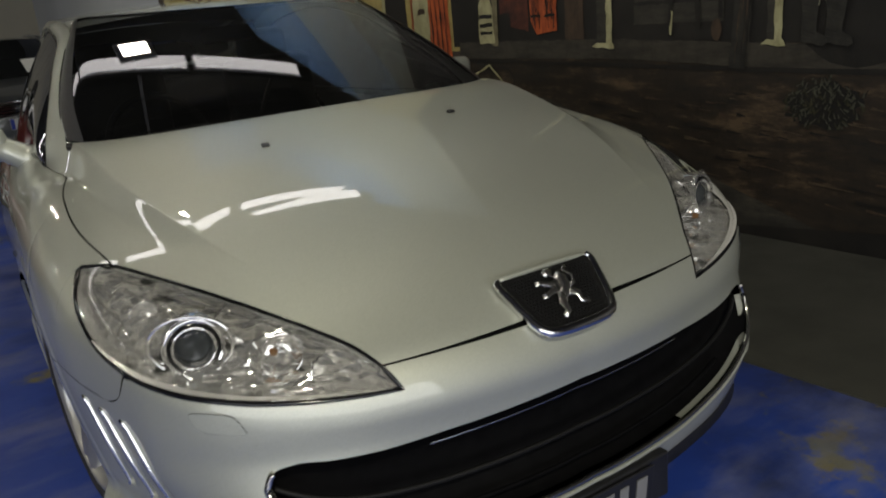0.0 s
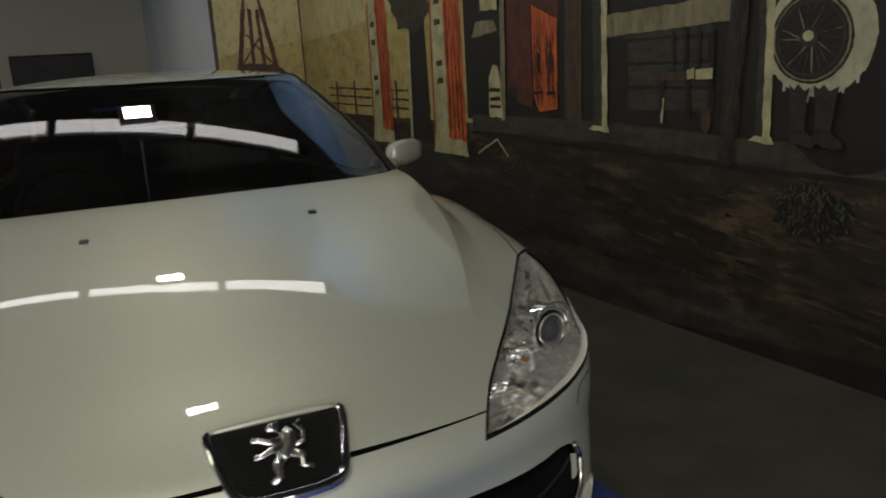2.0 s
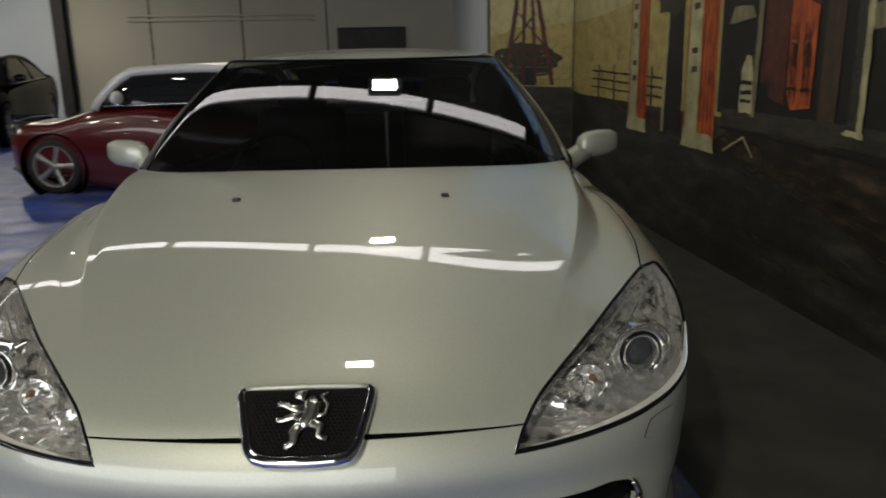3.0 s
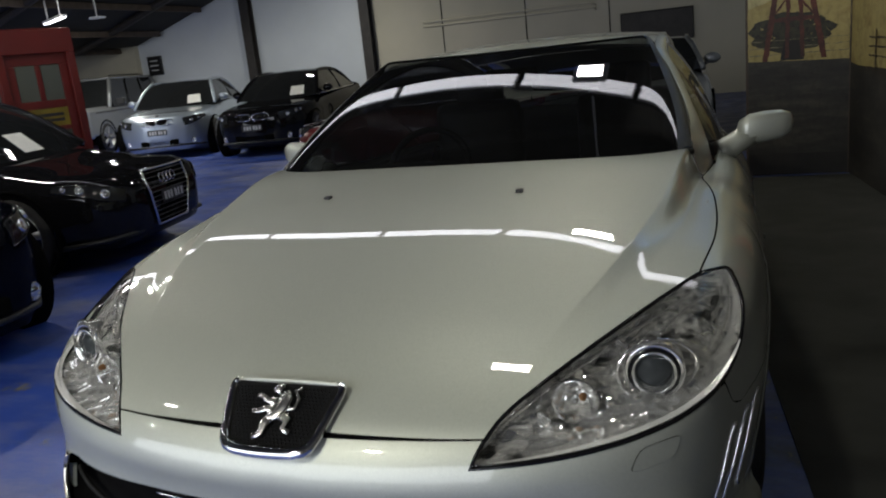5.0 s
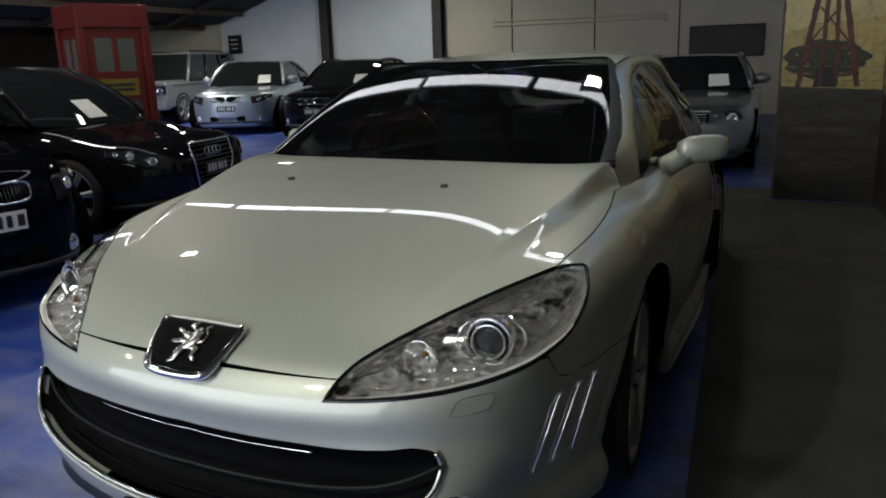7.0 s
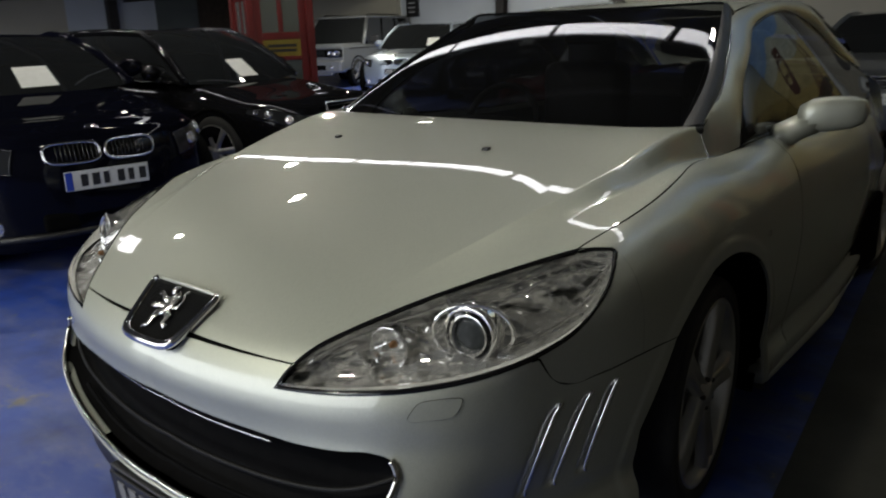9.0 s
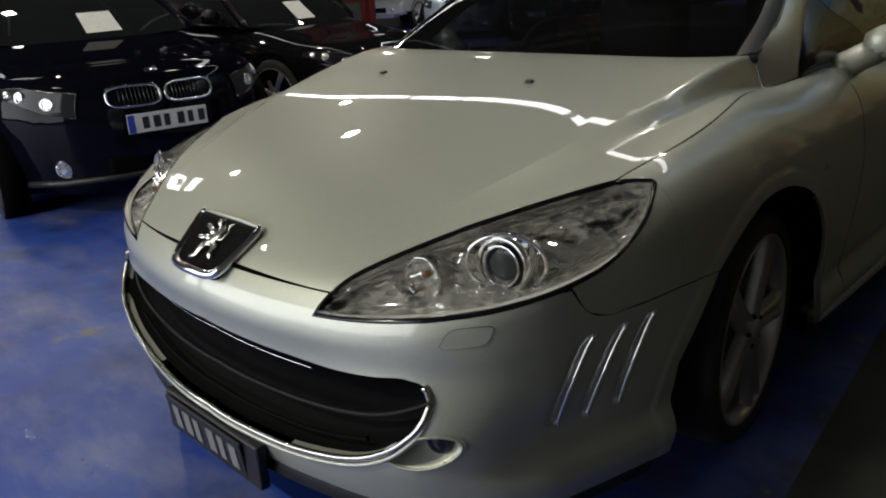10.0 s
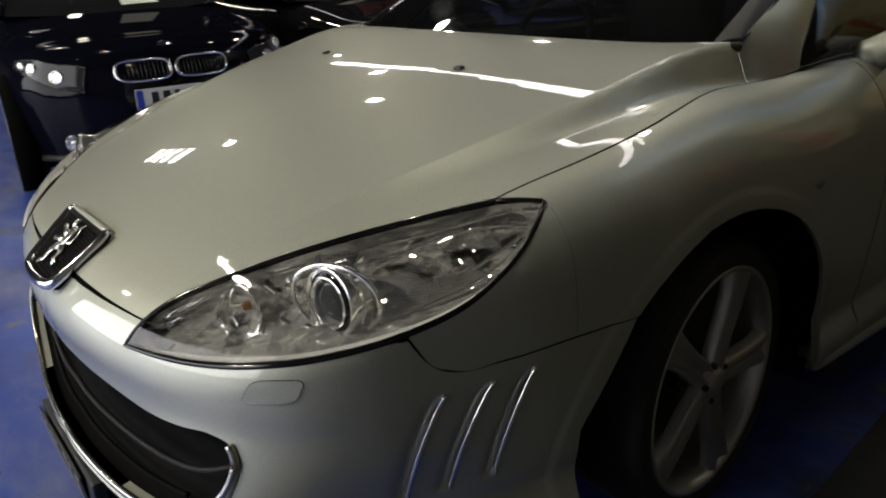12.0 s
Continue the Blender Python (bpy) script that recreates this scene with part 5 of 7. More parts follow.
# number plate on its black holder: unreadable characters as bars
def number_plate(parent, m, ground, ink, width=0.372, height=0.107, bars=6, band=None):
    bm = bmesh.new()
    box(bm, -width / 2, width / 2, -0.004, 0.002, -height / 2, height / 2, 0.003)
    p = put("number_plate", bm, ground, parent, "number plate with plain bars", m=m)
    step = width * (0.80 if band else 0.86) / bars
    x0 = -width * 0.43 + (width * 0.09 if band else 0)
    for q in range(bars):
        x = x0 + step * (q + 0.18 + (0.25 if q >= bars / 2 else 0))
        wide = step * (0.60, 0.66, 0.52, 0.64, 0.50, 0.62)[q % 6]
        put("bar", boxes((x, x + wide, -0.0062, -0.004, -height * 0.31, height * 0.31)), ink, p)
    if band:
        put("band", boxes((-width / 2 + 0.004, -width / 2 + 0.042, -0.0060, -0.004, -height * 0.46, height * 0.46)), band, p, "blue band")
    return p


holder = put("plate_holder", boxes((-0.225, 0.225, -0.112, -0.085, 0.135, 0.255), bevel=0.006), BLACK_PLASTIC, coupe, "black number plate holder")
number_plate(holder, pose(-0.02, -0.114, 0.195, 6), INK, mat("worn_ink", (0.20, 0.20, 0.20), 0.5))

# lower black spoiler lip
phi = np.linspace(-66, 66, 70)
lip_pts = on_nose(np.abs(phi), np.full(70, 0.205)) * np.stack([np.sign(phi + 1e-9), np.ones(70), np.ones(70)], 1)
vs = np.concatenate([lip_pts * (0.995, 1, 1) + (0, 0.004, 0.004), lip_pts * (1.0, 1, 1) + (0, -0.006, -0.03), lip_pts * (0.985, 1, 1) + (0, 0.02, -0.055), lip_pts * (0.80, 1, 1) + (0, 0.22, -0.05)])
fs = [(r * 70 + j, r * 70 + j + 1, (r + 1) * 70 + j + 1, (r + 1) * 70 + j) for r in range(3) for j in range(69)]
put("spoiler_lip", mesh_of("spoiler_lip", vs, fs, BLACK_PLASTIC), BLACK_PLASTIC, coupe, "black lower lip")

# bumper details on both sides
for mir in (False, True):
    sg = -1 if mir else 1
    f = np.array((sg, 1, 1), float)
    # headlamp washer cover: a rounded flap outlined by its gap
    q4 = np.array([(38.9, 0.590), (40.3, 0.632), (44.9, 0.640), (43.9, 0.600)])
    ring = []
    for i in range(4):
        a, b, c = q4[i - 1], q4[i], q4[(i + 1) % 4]
        for tt in np.linspace(0, 1, 6):
            p0, p2 = b + (a - b) * 0.28, b + (c - b) * 0.28
            ring.append((1 - tt) ** 2 * p0 + 2 * tt * (1 - tt) * b + tt**2 * p2)
    ring = np.array(ring)
    pts = on_nose(ring[:, 0], ring[:, 1])
    mid = on_nose(ring[:, 0].mean(), ring[:, 1].mean())
    flap = mesh_of("washer_cover", np.concatenate([pts + slope(pts) * 0.0016, [mid + slope(mid[None])[0] * 0.0016]]) * f, [(i, (i + 1) % 24, 24) if not mir else ((i + 1) % 24, i, 24) for i in range(24)], SILVER)
    cover = put("washer_cover", flap, SILVER, coupe, "silver headlamp washer flap")
    put("gap", tube_mesh("gap", (pts + slope(pts) * 0.0004) * f, 0.0010, GAP, 6, True), GAP, cover)
    # three bright strakes, each in its own scoop
    for (a0, z0), (a1, z1) in STRAKES:
        tt = np.linspace(0, 1, 24)
        line = on_nose(a0 + (a1 - a0) * (tt + 0.10 * np.sin(np.pi * tt)) + 0.25, z0 + (z1 - z0) * tt)
        nn = slope(line)
        put("strake", tube_mesh("strake", (line + nn * 0.001) * f, [0.0040 + 0.0016 * math.sin(math.pi * x) for x in tt], CHROME, 8), CHROME, coupe, "bright chrome side strake in a shallow groove")
    # fog lamp in its oval bowl
    b = np.linspace(0, 2 * np.pi, 40, endpoint=False)
    rim = on_nose(36.9 + 4.1 * np.cos(b), 0.374 + 0.036 * np.sin(b) + 0.016 * np.cos(b))
    rn = slope(rim)
    cen = rim.mean(0)
    fog = put("fog_lamp", tube_mesh("fog_lamp", (rim + rn * 0.002) * f, 0.003, SILVER, 8, True), SILVER, coupe, "round fog lamp in a silver oval recess")
    rows = [rim * 1.10 - cen * 0.10 + rn * 0.0012, rim + rn * 0.003, rim * 0.93 + cen * 0.07 - rn * 0.010, rim * 0.75 + cen * 0.25 - rn * 0.032, rim * 0.4 + cen * 0.6 - rn * 0.042, rim * 0.02 + cen * 0.98 - rn * 0.044]
    vs = np.concatenate(rows) * f
    fs = [(r * 40 + j, r * 40 + (j + 1) % 40, (r + 1) * 40 + (j + 1) % 40, (r + 1) * 40 + j) for r in range(5) for j in range(40)]
    put("recess", mesh_of("recess", vs, fs, SILVER), SILVER, fog, "satin recess")
    c = Vector(on_nose(38.6, 0.388) * f) - Vector(slope(on_nose(38.6, 0.388)[None])[0] * f) * 0.022
    put("fog_bulb", mesh_of("fog_bulb", *turned([(0.0, 0.004), (0.010, 0.003), (0.018, 0.0), (0.021, 0.002), (0.024, 0.001), (0.025, -0.006)], c, (0.5 * sg, -1, 0)), GLASS_DARK), GLASS_DARK, fog, "small dark lens")
    # side repeater
    c = on_flank(1.29, 0.72)
    bm = bmesh.new()
    bmesh.ops.create_uvsphere(bm, u_segments=14, v_segments=8, radius=1.0)
    put("side_repeater", bm, LENS, coupe, "small clear side repeater", True, Matrix.Translation(c * f) @ Matrix.Diagonal((0.006, 0.016, 0.009, 1)))

# bright crumbs of glass on the floor before the nose
random.seed(11)
bm = bmesh.new()
for cx, cy, n in ((-0.45, -0.29, 8), (-0.75, -0.34, 7), (-0.62, -0.33, 4), (-0.40, -0.24, 5)):
    for q in range(n):
        x, y = cx + random.gauss(0, 0.022), cy + random.gauss(0, 0.010)
        r = random.uniform(0.0014, 0.0032)
        box(bm, -r, r, -r * 0.5, r * 0.5, 0, r * 0.9, r * 0.2, Matrix.Translation((x, y, 0.0005)) @ Matrix.Rotation(random.uniform(0, 3), 4, "Z"))
tagged(put("floor_crumbs", bm, CHROME), "bright crumbs lying on the blue floor", "litter", kind="stuff")


# wheels
def wheel(x, y, mir):
    m = pose(x * (-1 if mir else 1), y, 0.322, 0, 90 if not mir else -90, 0)
    m = m if y > 2 else pose(x * (-1 if mir else 1), y, 0.322, 0, 0, 6) @ pose(0, 0, 0, 0, 90 if not mir else -90, 0)
    wl = put("wheel", mesh_of("tyre", *revolved([(0.25, -0.20), (0.29, -0.205), (0.316, -0.19), (0.322, -0.15), (0.322, -0.06), (0.317, -0.022), (0.303, -0.005), (0.284, 0.0), (0.266, -0.004), (0.257, -0.012)], 56), RUBBER), RUBBER, coupe, "five-spoke alloy wheel with a black tyre", m=m)
    for r in (0.308, 0.292):
        put("tyre_ridge", mesh_of("tyre_ridge", *revolved([(r - 0.003, -0.004), (r, -0.0005 if r < 0.3 else -0.006), (r + 0.003, -0.009)], 56), RUBBER), RUBBER, wl)
    put("rim", mesh_of("rim", *revolved([(0.224, -0.19), (0.235, -0.06), (0.242, -0.02), (0.250, -0.008), (0.256, -0.004), (0.262, -0.006), (0.262, -0.016)], 56), ALLOY), ALLOY, wl, "alloy rim")
    put("brake_disc", mesh_of("brake_disc", *revolved([(0.05, -0.10), (0.16, -0.10), (0.16, -0.12)], 40), STEEL_DARK), STEEL_DARK, wl, "steel brake disc")
    # near-black disc stands in for the shade behind the spokes
    put("wheel_shade", mesh_of("wheel_shade", *revolved([(0.0, -0.19), (0.25, -0.19)], 32), GAP), GAP, wl)
    sec = [(-1, -0.030), (-0.92, -0.006), (-0.55, 0.004), (-0.15, -0.006), (0.15, -0.006), (0.55, 0.004), (0.92, -0.006), (1, -0.030)]
    vs, fs = [], []
    for r, w, h in ((0.030, 0.031, -0.012), (0.065, 0.031, -0.013), (0.11, 0.031, -0.012), (0.16, 0.033, -0.009), (0.20, 0.037, -0.008), (0.230, 0.044, -0.009), (0.249, 0.053, -0.011)):
        vs += [(r, a * w, h + b) for a, b in sec]
    fs = [(i * 8 + j, i * 8 + j + 1, (i + 1) * 8 + j + 1, (i + 1) * 8 + j) for i in range(6) for j in range(7)]
    me = mesh_of("spoke", vs, fs, ALLOY)
    for q in range(5):
        put("spoke", me, ALLOY, wl, m=pose(0, 0, 0, 0, 0, 72 * q + 14))
    put("hub_cap", mesh_of("hub_cap", *revolved([(0.0, 0.001), (0.022, 0.0), (0.030, -0.004), (0.034, -0.012), (0.05, -0.016), (0.056, -0.03)], 28), ALLOY), ALLOY, wl, "alloy hub cap")
    for q in range(5):
        a = math.radians(72 * q + 50)
        bm = bmesh.new()
        bmesh.ops.create_cone(bm, cap_ends=True, segments=6, radius1=0.008, radius2=0.006, depth=0.012)
        put("bolt", bm, STEEL_DARK, wl, m=Matrix.Translation((0.043 * math.cos(a), 0.043 * math.sin(a), -0.010)))


for y, wheel_x in ((1.03, 0.898), (3.56, 0.80)):
    for mir in (False, True):
        wheel(wheel_x, y, mir)
        sg = -1 if mir else 1
        # inner arch liner
        c = (y, 0.30)
        aa = np.linspace(-0.35, math.pi + 0.35, 24)
        vs, fs = [], []
        for xx in (wheel_x - 0.023, 0.52 if y > 2 else 0.60):
            vs += [(xx * sg, c[0] + 0.44 * math.cos(a), c[1] + 0.43 * math.sin(a)) for a in aa]
        vs += [(xx * sg, c[0], c[1])]
        fs = [(j, j + 1, 24 + j + 1, 24 + j) for j in range(23)] + [(24 + j, 24 + j + 1, 48) for j in range(23)]
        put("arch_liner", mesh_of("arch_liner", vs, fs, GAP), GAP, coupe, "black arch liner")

# floor pan, bay and sills
put("floor_pan", boxes((-0.58, 0.58, 0.22, 4.5, 0.16, 0.30), (-0.86, 0.86, 1.48, 3.2, 0.16, 0.5), (-0.58, 0.58, 0.25, 1.3, 0.28, 0.56), bevel=0.02), GAP, coupe, "black underside")
for sg in (1, -1):
    put("sill", tube_mesh("sill", [(0.885 * sg, 1.46, 0.215), (0.885 * sg, 2.2, 0.205), (0.80 * sg, 3.1, 0.21)], 0.035, SILVER, 10), SILVER, coupe, "silver sill")


# glasshouse
def strip(name, a, b, material, parent, bulge=0.0, n=60, m=12, label="", mirror=False, corners=(), start=None):
    """A skin between two fair curves given as rows of s, x, y, z, bowed outwards."""
    ss = np.linspace(0, 1, n)
    pa, pb = fair(a, ss), fair(b, ss, corners)
    w = np.linspace(0, 1, m)[:, None, None]
    g = (1 - w) * pa + w * pb
    du, dv = np.gradient(g, axis=1), np.gradient(g, axis=0)
    nn = np.cross(du, dv)
    nn /= np.linalg.norm(nn, axis=-1, keepdims=True) + 1e-9
    c = np.array((0, 2.4, 0.6))
    nn *= np.sign(((g - c) * nn).sum(-1, keepdims=True))
    g = g + nn * bulge * (4 * w * (1 - w)) * np.clip(ss / 0.12, 0, 1)[None, :, None]
    if start is not None:
        g = g + (start - g[:, 0])[:, None] * (np.clip(1 - ss / 0.13, 0, 1) ** 2)[None, :, None]
    if mirror:
        g = g * (-1, 1, 1)
    vs = g.reshape(-1, 3)
    fs = [(i * n + j, i * n + j + 1, (i + 1) * n + j + 1, (i + 1) * n + j) for i in range(m - 1) for j in range(n - 1)]
    return put(name, mesh_of(name, vs, fs, material), material, parent, label)


uu = np.sin(np.linspace(-1, 1, 61) * math.pi / 2)


def glass_z(x, y):
    """The windscreen's face: nearly a plane, bowed sideways."""
    return 1.196 + 0.51 * (y - 1.5) - 0.04 * (y - 1.5) ** 2 - 0.086 * x**2 - 0.006 * x**6


w = np.linspace(0, 1, 24)[:, None]
side_edge = pillar_edge(w[:, 0])
foot_y = screen_foot(0.731 * uu)
head_y = 1.823 + 0.069 * uu**2
wx = side_edge[:, :1] * uu
wy = (1 - w) * foot_y + w * head_y
wy = wy + (side_edge[:, 1:2] - wy[:, -1:]) * uu**4
drop = glass_z(side_edge[:, :1], side_edge[:, 1:2]) - side_edge[:, 2:]
ws = np.stack([wx, wy, glass_z(wx, wy) - drop * np.abs(uu) ** 40], -1)
base_c = ws[0]
screen = put("windscreen", mesh_of("windscreen", ws.reshape(-1, 3), [(i * 61 + j, i * 61 + j + 1, (i + 1) * 61 + j + 1, (i + 1) * 61 + j) for i in range(23) for j in range(60)], CAR_GLASS), CAR_GLASS, coupe, "dark tinted windscreen")
edge_loop = np.concatenate([ws[0], ws[:, -1][1:], ws[-1][::-1][1:], ws[::-1, 0][1:-1]])
put("screen_seal", tube_mesh("screen_seal", edge_loop + (0, 0.002, -0.004), 0.005, GLOSS_BLACK, 6, True), GLOSS_BLACK, screen, "black rubber seal")
for sg in (1, -1):
    rim = ws[:, (uu * sg) > 0.945] + (0, -0.0015, 0.0025)
    k = rim.shape[1]
    put("screen_band", mesh_of("screen_band", rim.reshape(-1, 3), [(i * k + j, i * k + j + 1, (i + 1) * k + j + 1, (i + 1) * k + j) for i in range(23) for j in range(k - 1)], BLACK_PLASTIC), BLACK_PLASTIC, screen, "black band along the glass edge")
put("cowl", tube_mesh("cowl", base_c + (0, -0.004, -0.016), 0.012, BLACK_PLASTIC, 8), BLACK_PLASTIC, coupe, "black scuttle strip")
# rearview mirror and its foot, faint behind the glass
put("rear_mirror", boxes((-0.11, 0.11, 1.90, 1.92, 1.225, 1.285), bevel=0.012), GLOSS_BLACK, coupe, "black rear-view mirror")

skin_z = lambda x, y: float(on_top(x, y)[2])
along = lambda w, dx=0.0, dz=0.0: tuple(pillar_edge(np.array(w)) + (dx, 0, dz))
INNER = [(0, 0.727, 1.268, skin_z(0.727, 1.264) + 0.001), (0.05, *along(0.04, 0.001, 0.001)), (0.15, *along(0.25)), (0.27, *along(0.5)), (0.4, *along(0.75)), (0.52, *along(0.98)), (0.58, 0.562, 2.02, 1.338), (0.68, 0.552, 2.35, 1.366), (0.80, 0.545, 2.85, 1.346), (0.90, 0.535, 3.3, 1.22), (1.0, 0.56, 3.75, 1.05)]
BELT_XY = [(0.788, 1.43), (0.792, 1.52), (0.798, 1.68), (0.803, 1.95), (0.800, 2.2), (0.785, 2.5), (0.747, 2.9), (0.70, 3.3), (0.66, 3.6)]
RAIL = [(0.786, 1.436, 0.940), (0.775, 1.465, 0.985), (0.722, 1.61, 1.098), (0.668, 1.81, 1.192), (0.611, 2.0, 1.278), (0.582, 2.42, 1.325), (0.555, 2.9, 1.258), (0.558, 3.3, 1.14), (0.60, 3.6, 1.04)]
STEPS = (0, 0.1, 0.25, 0.42, 0.58, 0.72, 0.84, 0.93, 1.0)
OUTER = [(0, 0.7655, 1.264, skin_z(0.7655, 1.264) - 0.001), (0.05, 0.777, 1.35, skin_z(0.777, 1.35)), (0.10, 0.788, 1.43, skin_z(0.788, 1.43) + 0.003)] + [(q, *p) for q, p in zip((0.15, 0.27, 0.4, 0.52, 0.68, 0.80, 0.90, 1.0), RAIL[1:])]
LINE_OUT = [(q, x - 0.003, y, z) for q, (x, y, z) in zip(STEPS, RAIL)]
LINE_BELT = [(q, x, y, skin_z(x, y) + 0.004) for q, (x, y) in zip(STEPS, BELT_XY)]
for mir in (False, True):
    strip("roof_pillar", INNER, OUTER, SILVER, coupe, 0.012, 90, 14, "silver screen pillar and roof rail", mir, (0.10,), on_top(np.linspace(0.727, 0.7655, 14), np.full(14, 1.264)))
    strip("side_window", LINE_BELT, LINE_OUT, CAR_GLASS, coupe, 0.025, label="dark tinted side window", mirror=mir)
    f = (-1, 1, 1) if mir else (1, 1, 1)
    bl = fair(LINE_BELT, np.linspace(0, 1, 40))
    put("belt_seal", tube_mesh("belt_seal", (bl + (0.003, 0, 0)) * f, 0.0055, GLOSS_BLACK, 8), GLOSS_BLACK, coupe, "black window seal")
    fr = fair(LINE_OUT, np.linspace(0, 1, 40))
    put("window_seal", tube_mesh("window_seal", fr * f, 0.006, GLOSS_BLACK, 6), GLOSS_BLACK, coupe, "black window seal")
    seat = on_top(np.linspace(0.7665, 0.788, 10), np.linspace(1.262, 1.43, 10))
    seam(seat * f, coupe)
    joint = on_top(np.linspace(0.731, 0.7655, 10), np.full(10, 1.2645))
    put("joint", tube_mesh("joint", (joint + slope(joint) * 0.0004) * f, 0.0016, SATIN_CHROME, 6), SATIN_CHROME, coupe, "pale joint at the pillar's foot")
ry = np.linspace(0, 1, 30)
redge = fair([(0, 0.568, 1.894, 1.324), (0.10, 0.563, 2.02, 1.344), (0.3, 0.552, 2.35, 1.367), (0.65, 0.545, 2.85, 1.347), (1, 0.548, 3.1, 1.29)], ry)
ux = np.linspace(-1, 1, 31)
roof_front = 1.825 + 0.069 * ux**2
rg = np.zeros((30, 31, 3))
rg[..., 0] = redge[:, :1] * ux
rg[..., 1] = redge[:, 1:2] + (roof_front - 1.894) * (1 - ry[:, None])
rg[..., 2] = redge[:, 2:] + 0.031 * (1 - np.abs(ux) ** 2.3)
put("roof", mesh_of("roof", rg.reshape(-1, 3), [(i * 31 + j, i * 31 + j + 1, (i + 1) * 31 + j + 1, (i + 1) * 31 + j) for i in range(29) for j in range(30)], SILVER), SILVER, coupe, "silver roof")
back = [(0, 3.1, 1.29), (0.5, 3.45, 1.19), (1, 3.76, 1.045)]
rw = np.zeros((16, 31, 3))
q = np.linspace(0, 1, 16)
rw[..., 0] = np.interp(q, [0, 1], [0.535, 0.565])[:, None] * ux
rw[..., 1] = curve_at([(a, b) for a, b, c in back], q)[:, None] + 0 * ux
rw[..., 2] = curve_at([(a, c) for a, b, c in back], q)[:, None] + 0.028 * (1 - np.abs(ux) ** 2.3)
put("rear_window", mesh_of("rear_window", rw.reshape(-1, 3), [(i * 31 + j, i * 31 + j + 1, (i + 1) * 31 + j + 1, (i + 1) * 31 + j) for i in range(15) for j in range(30)], CAR_GLASS), CAR_GLASS, coupe, "dark tinted rear window")
bt = [(0, 3.76, 1.04, 0.585), (0.35, 4.2, 1.0, 0.535), (0.6, 4.58, 0.96, 0.48), (0.7, 4.68, 0.90, 0.51), (0.82, 4.70, 0.7, 0.55), (1.0, 4.66, 0.3, 0.60)]
q = np.linspace(0, 1, 30)
bc = fair(bt, q)
bg = np.zeros((30, 31, 3))
bg[..., 0] = bc[:, 2:] * ux
bg[..., 1] = bc[:, :1] - 0.10 * np.abs(ux) ** 3
bg[..., 2] = bc[:, 1:2] + 0.02 * (1 - ux**2) - 0.03 * np.abs(ux) ** 4
put("boot", mesh_of("boot", bg.reshape(-1, 3), [(i * 31 + j, i * 31 + j + 1, (i + 1) * 31 + j + 1, (i + 1) * 31 + j) for i in range(29) for j in range(30)], SILVER), SILVER, coupe, "silver boot lid and tail")


def blob(name, parts, material, parent, label=""):
    """Rounded blocks joined into one shape: rows of centre and half sizes."""
    bm = bmesh.new()
    for (cx, cy, cz), (hx, hy, hz) in parts:
        box(bm, cx - hx, cx + hx, cy - hy, cy + hy, cz - hz, cz + hz, min(hx, hy, hz) * 0.7)
    return put(name, bm, material, parent, label, True)


# cabin
blob("dashboard", [((0, 1.42, 0.80), (0.66, 0.25, 0.12)), ((-0.36, 1.62, 0.91), (0.17, 0.10, 0.045))], TRIM_DARK, coupe, "dark dashboard")
blob("cabin_trim", [((0, 2.6, 0.46), (0.72, 1.0, 0.05)), ((0, 3.25, 0.75), (0.65, 0.12, 0.28))], TRIM_DARK, coupe, "dark cabin trim")
for sx in (-0.36, 0.36):
    blob("seat", [((sx, 2.25, 0.58), (0.24, 0.26, 0.09)), ((sx, 2.52, 0.86), (0.22, 0.075, 0.27)), ((sx, 2.57, 1.17), (0.12, 0.05, 0.085))], HIDE, coupe, "dark leather seat with a headrest")
put("steering_wheel", tube_mesh("steering_wheel", [(-0.36 + 0.18 * math.cos(a), 1.80 + 0.06 * math.sin(a), 0.90 + 0.165 * math.sin(a)) for a in np.linspace(0, 2 * math.pi, 32, endpoint=False)], 0.014, TRIM_DARK, 8, True), TRIM_DARK, coupe, "dark steering wheel")

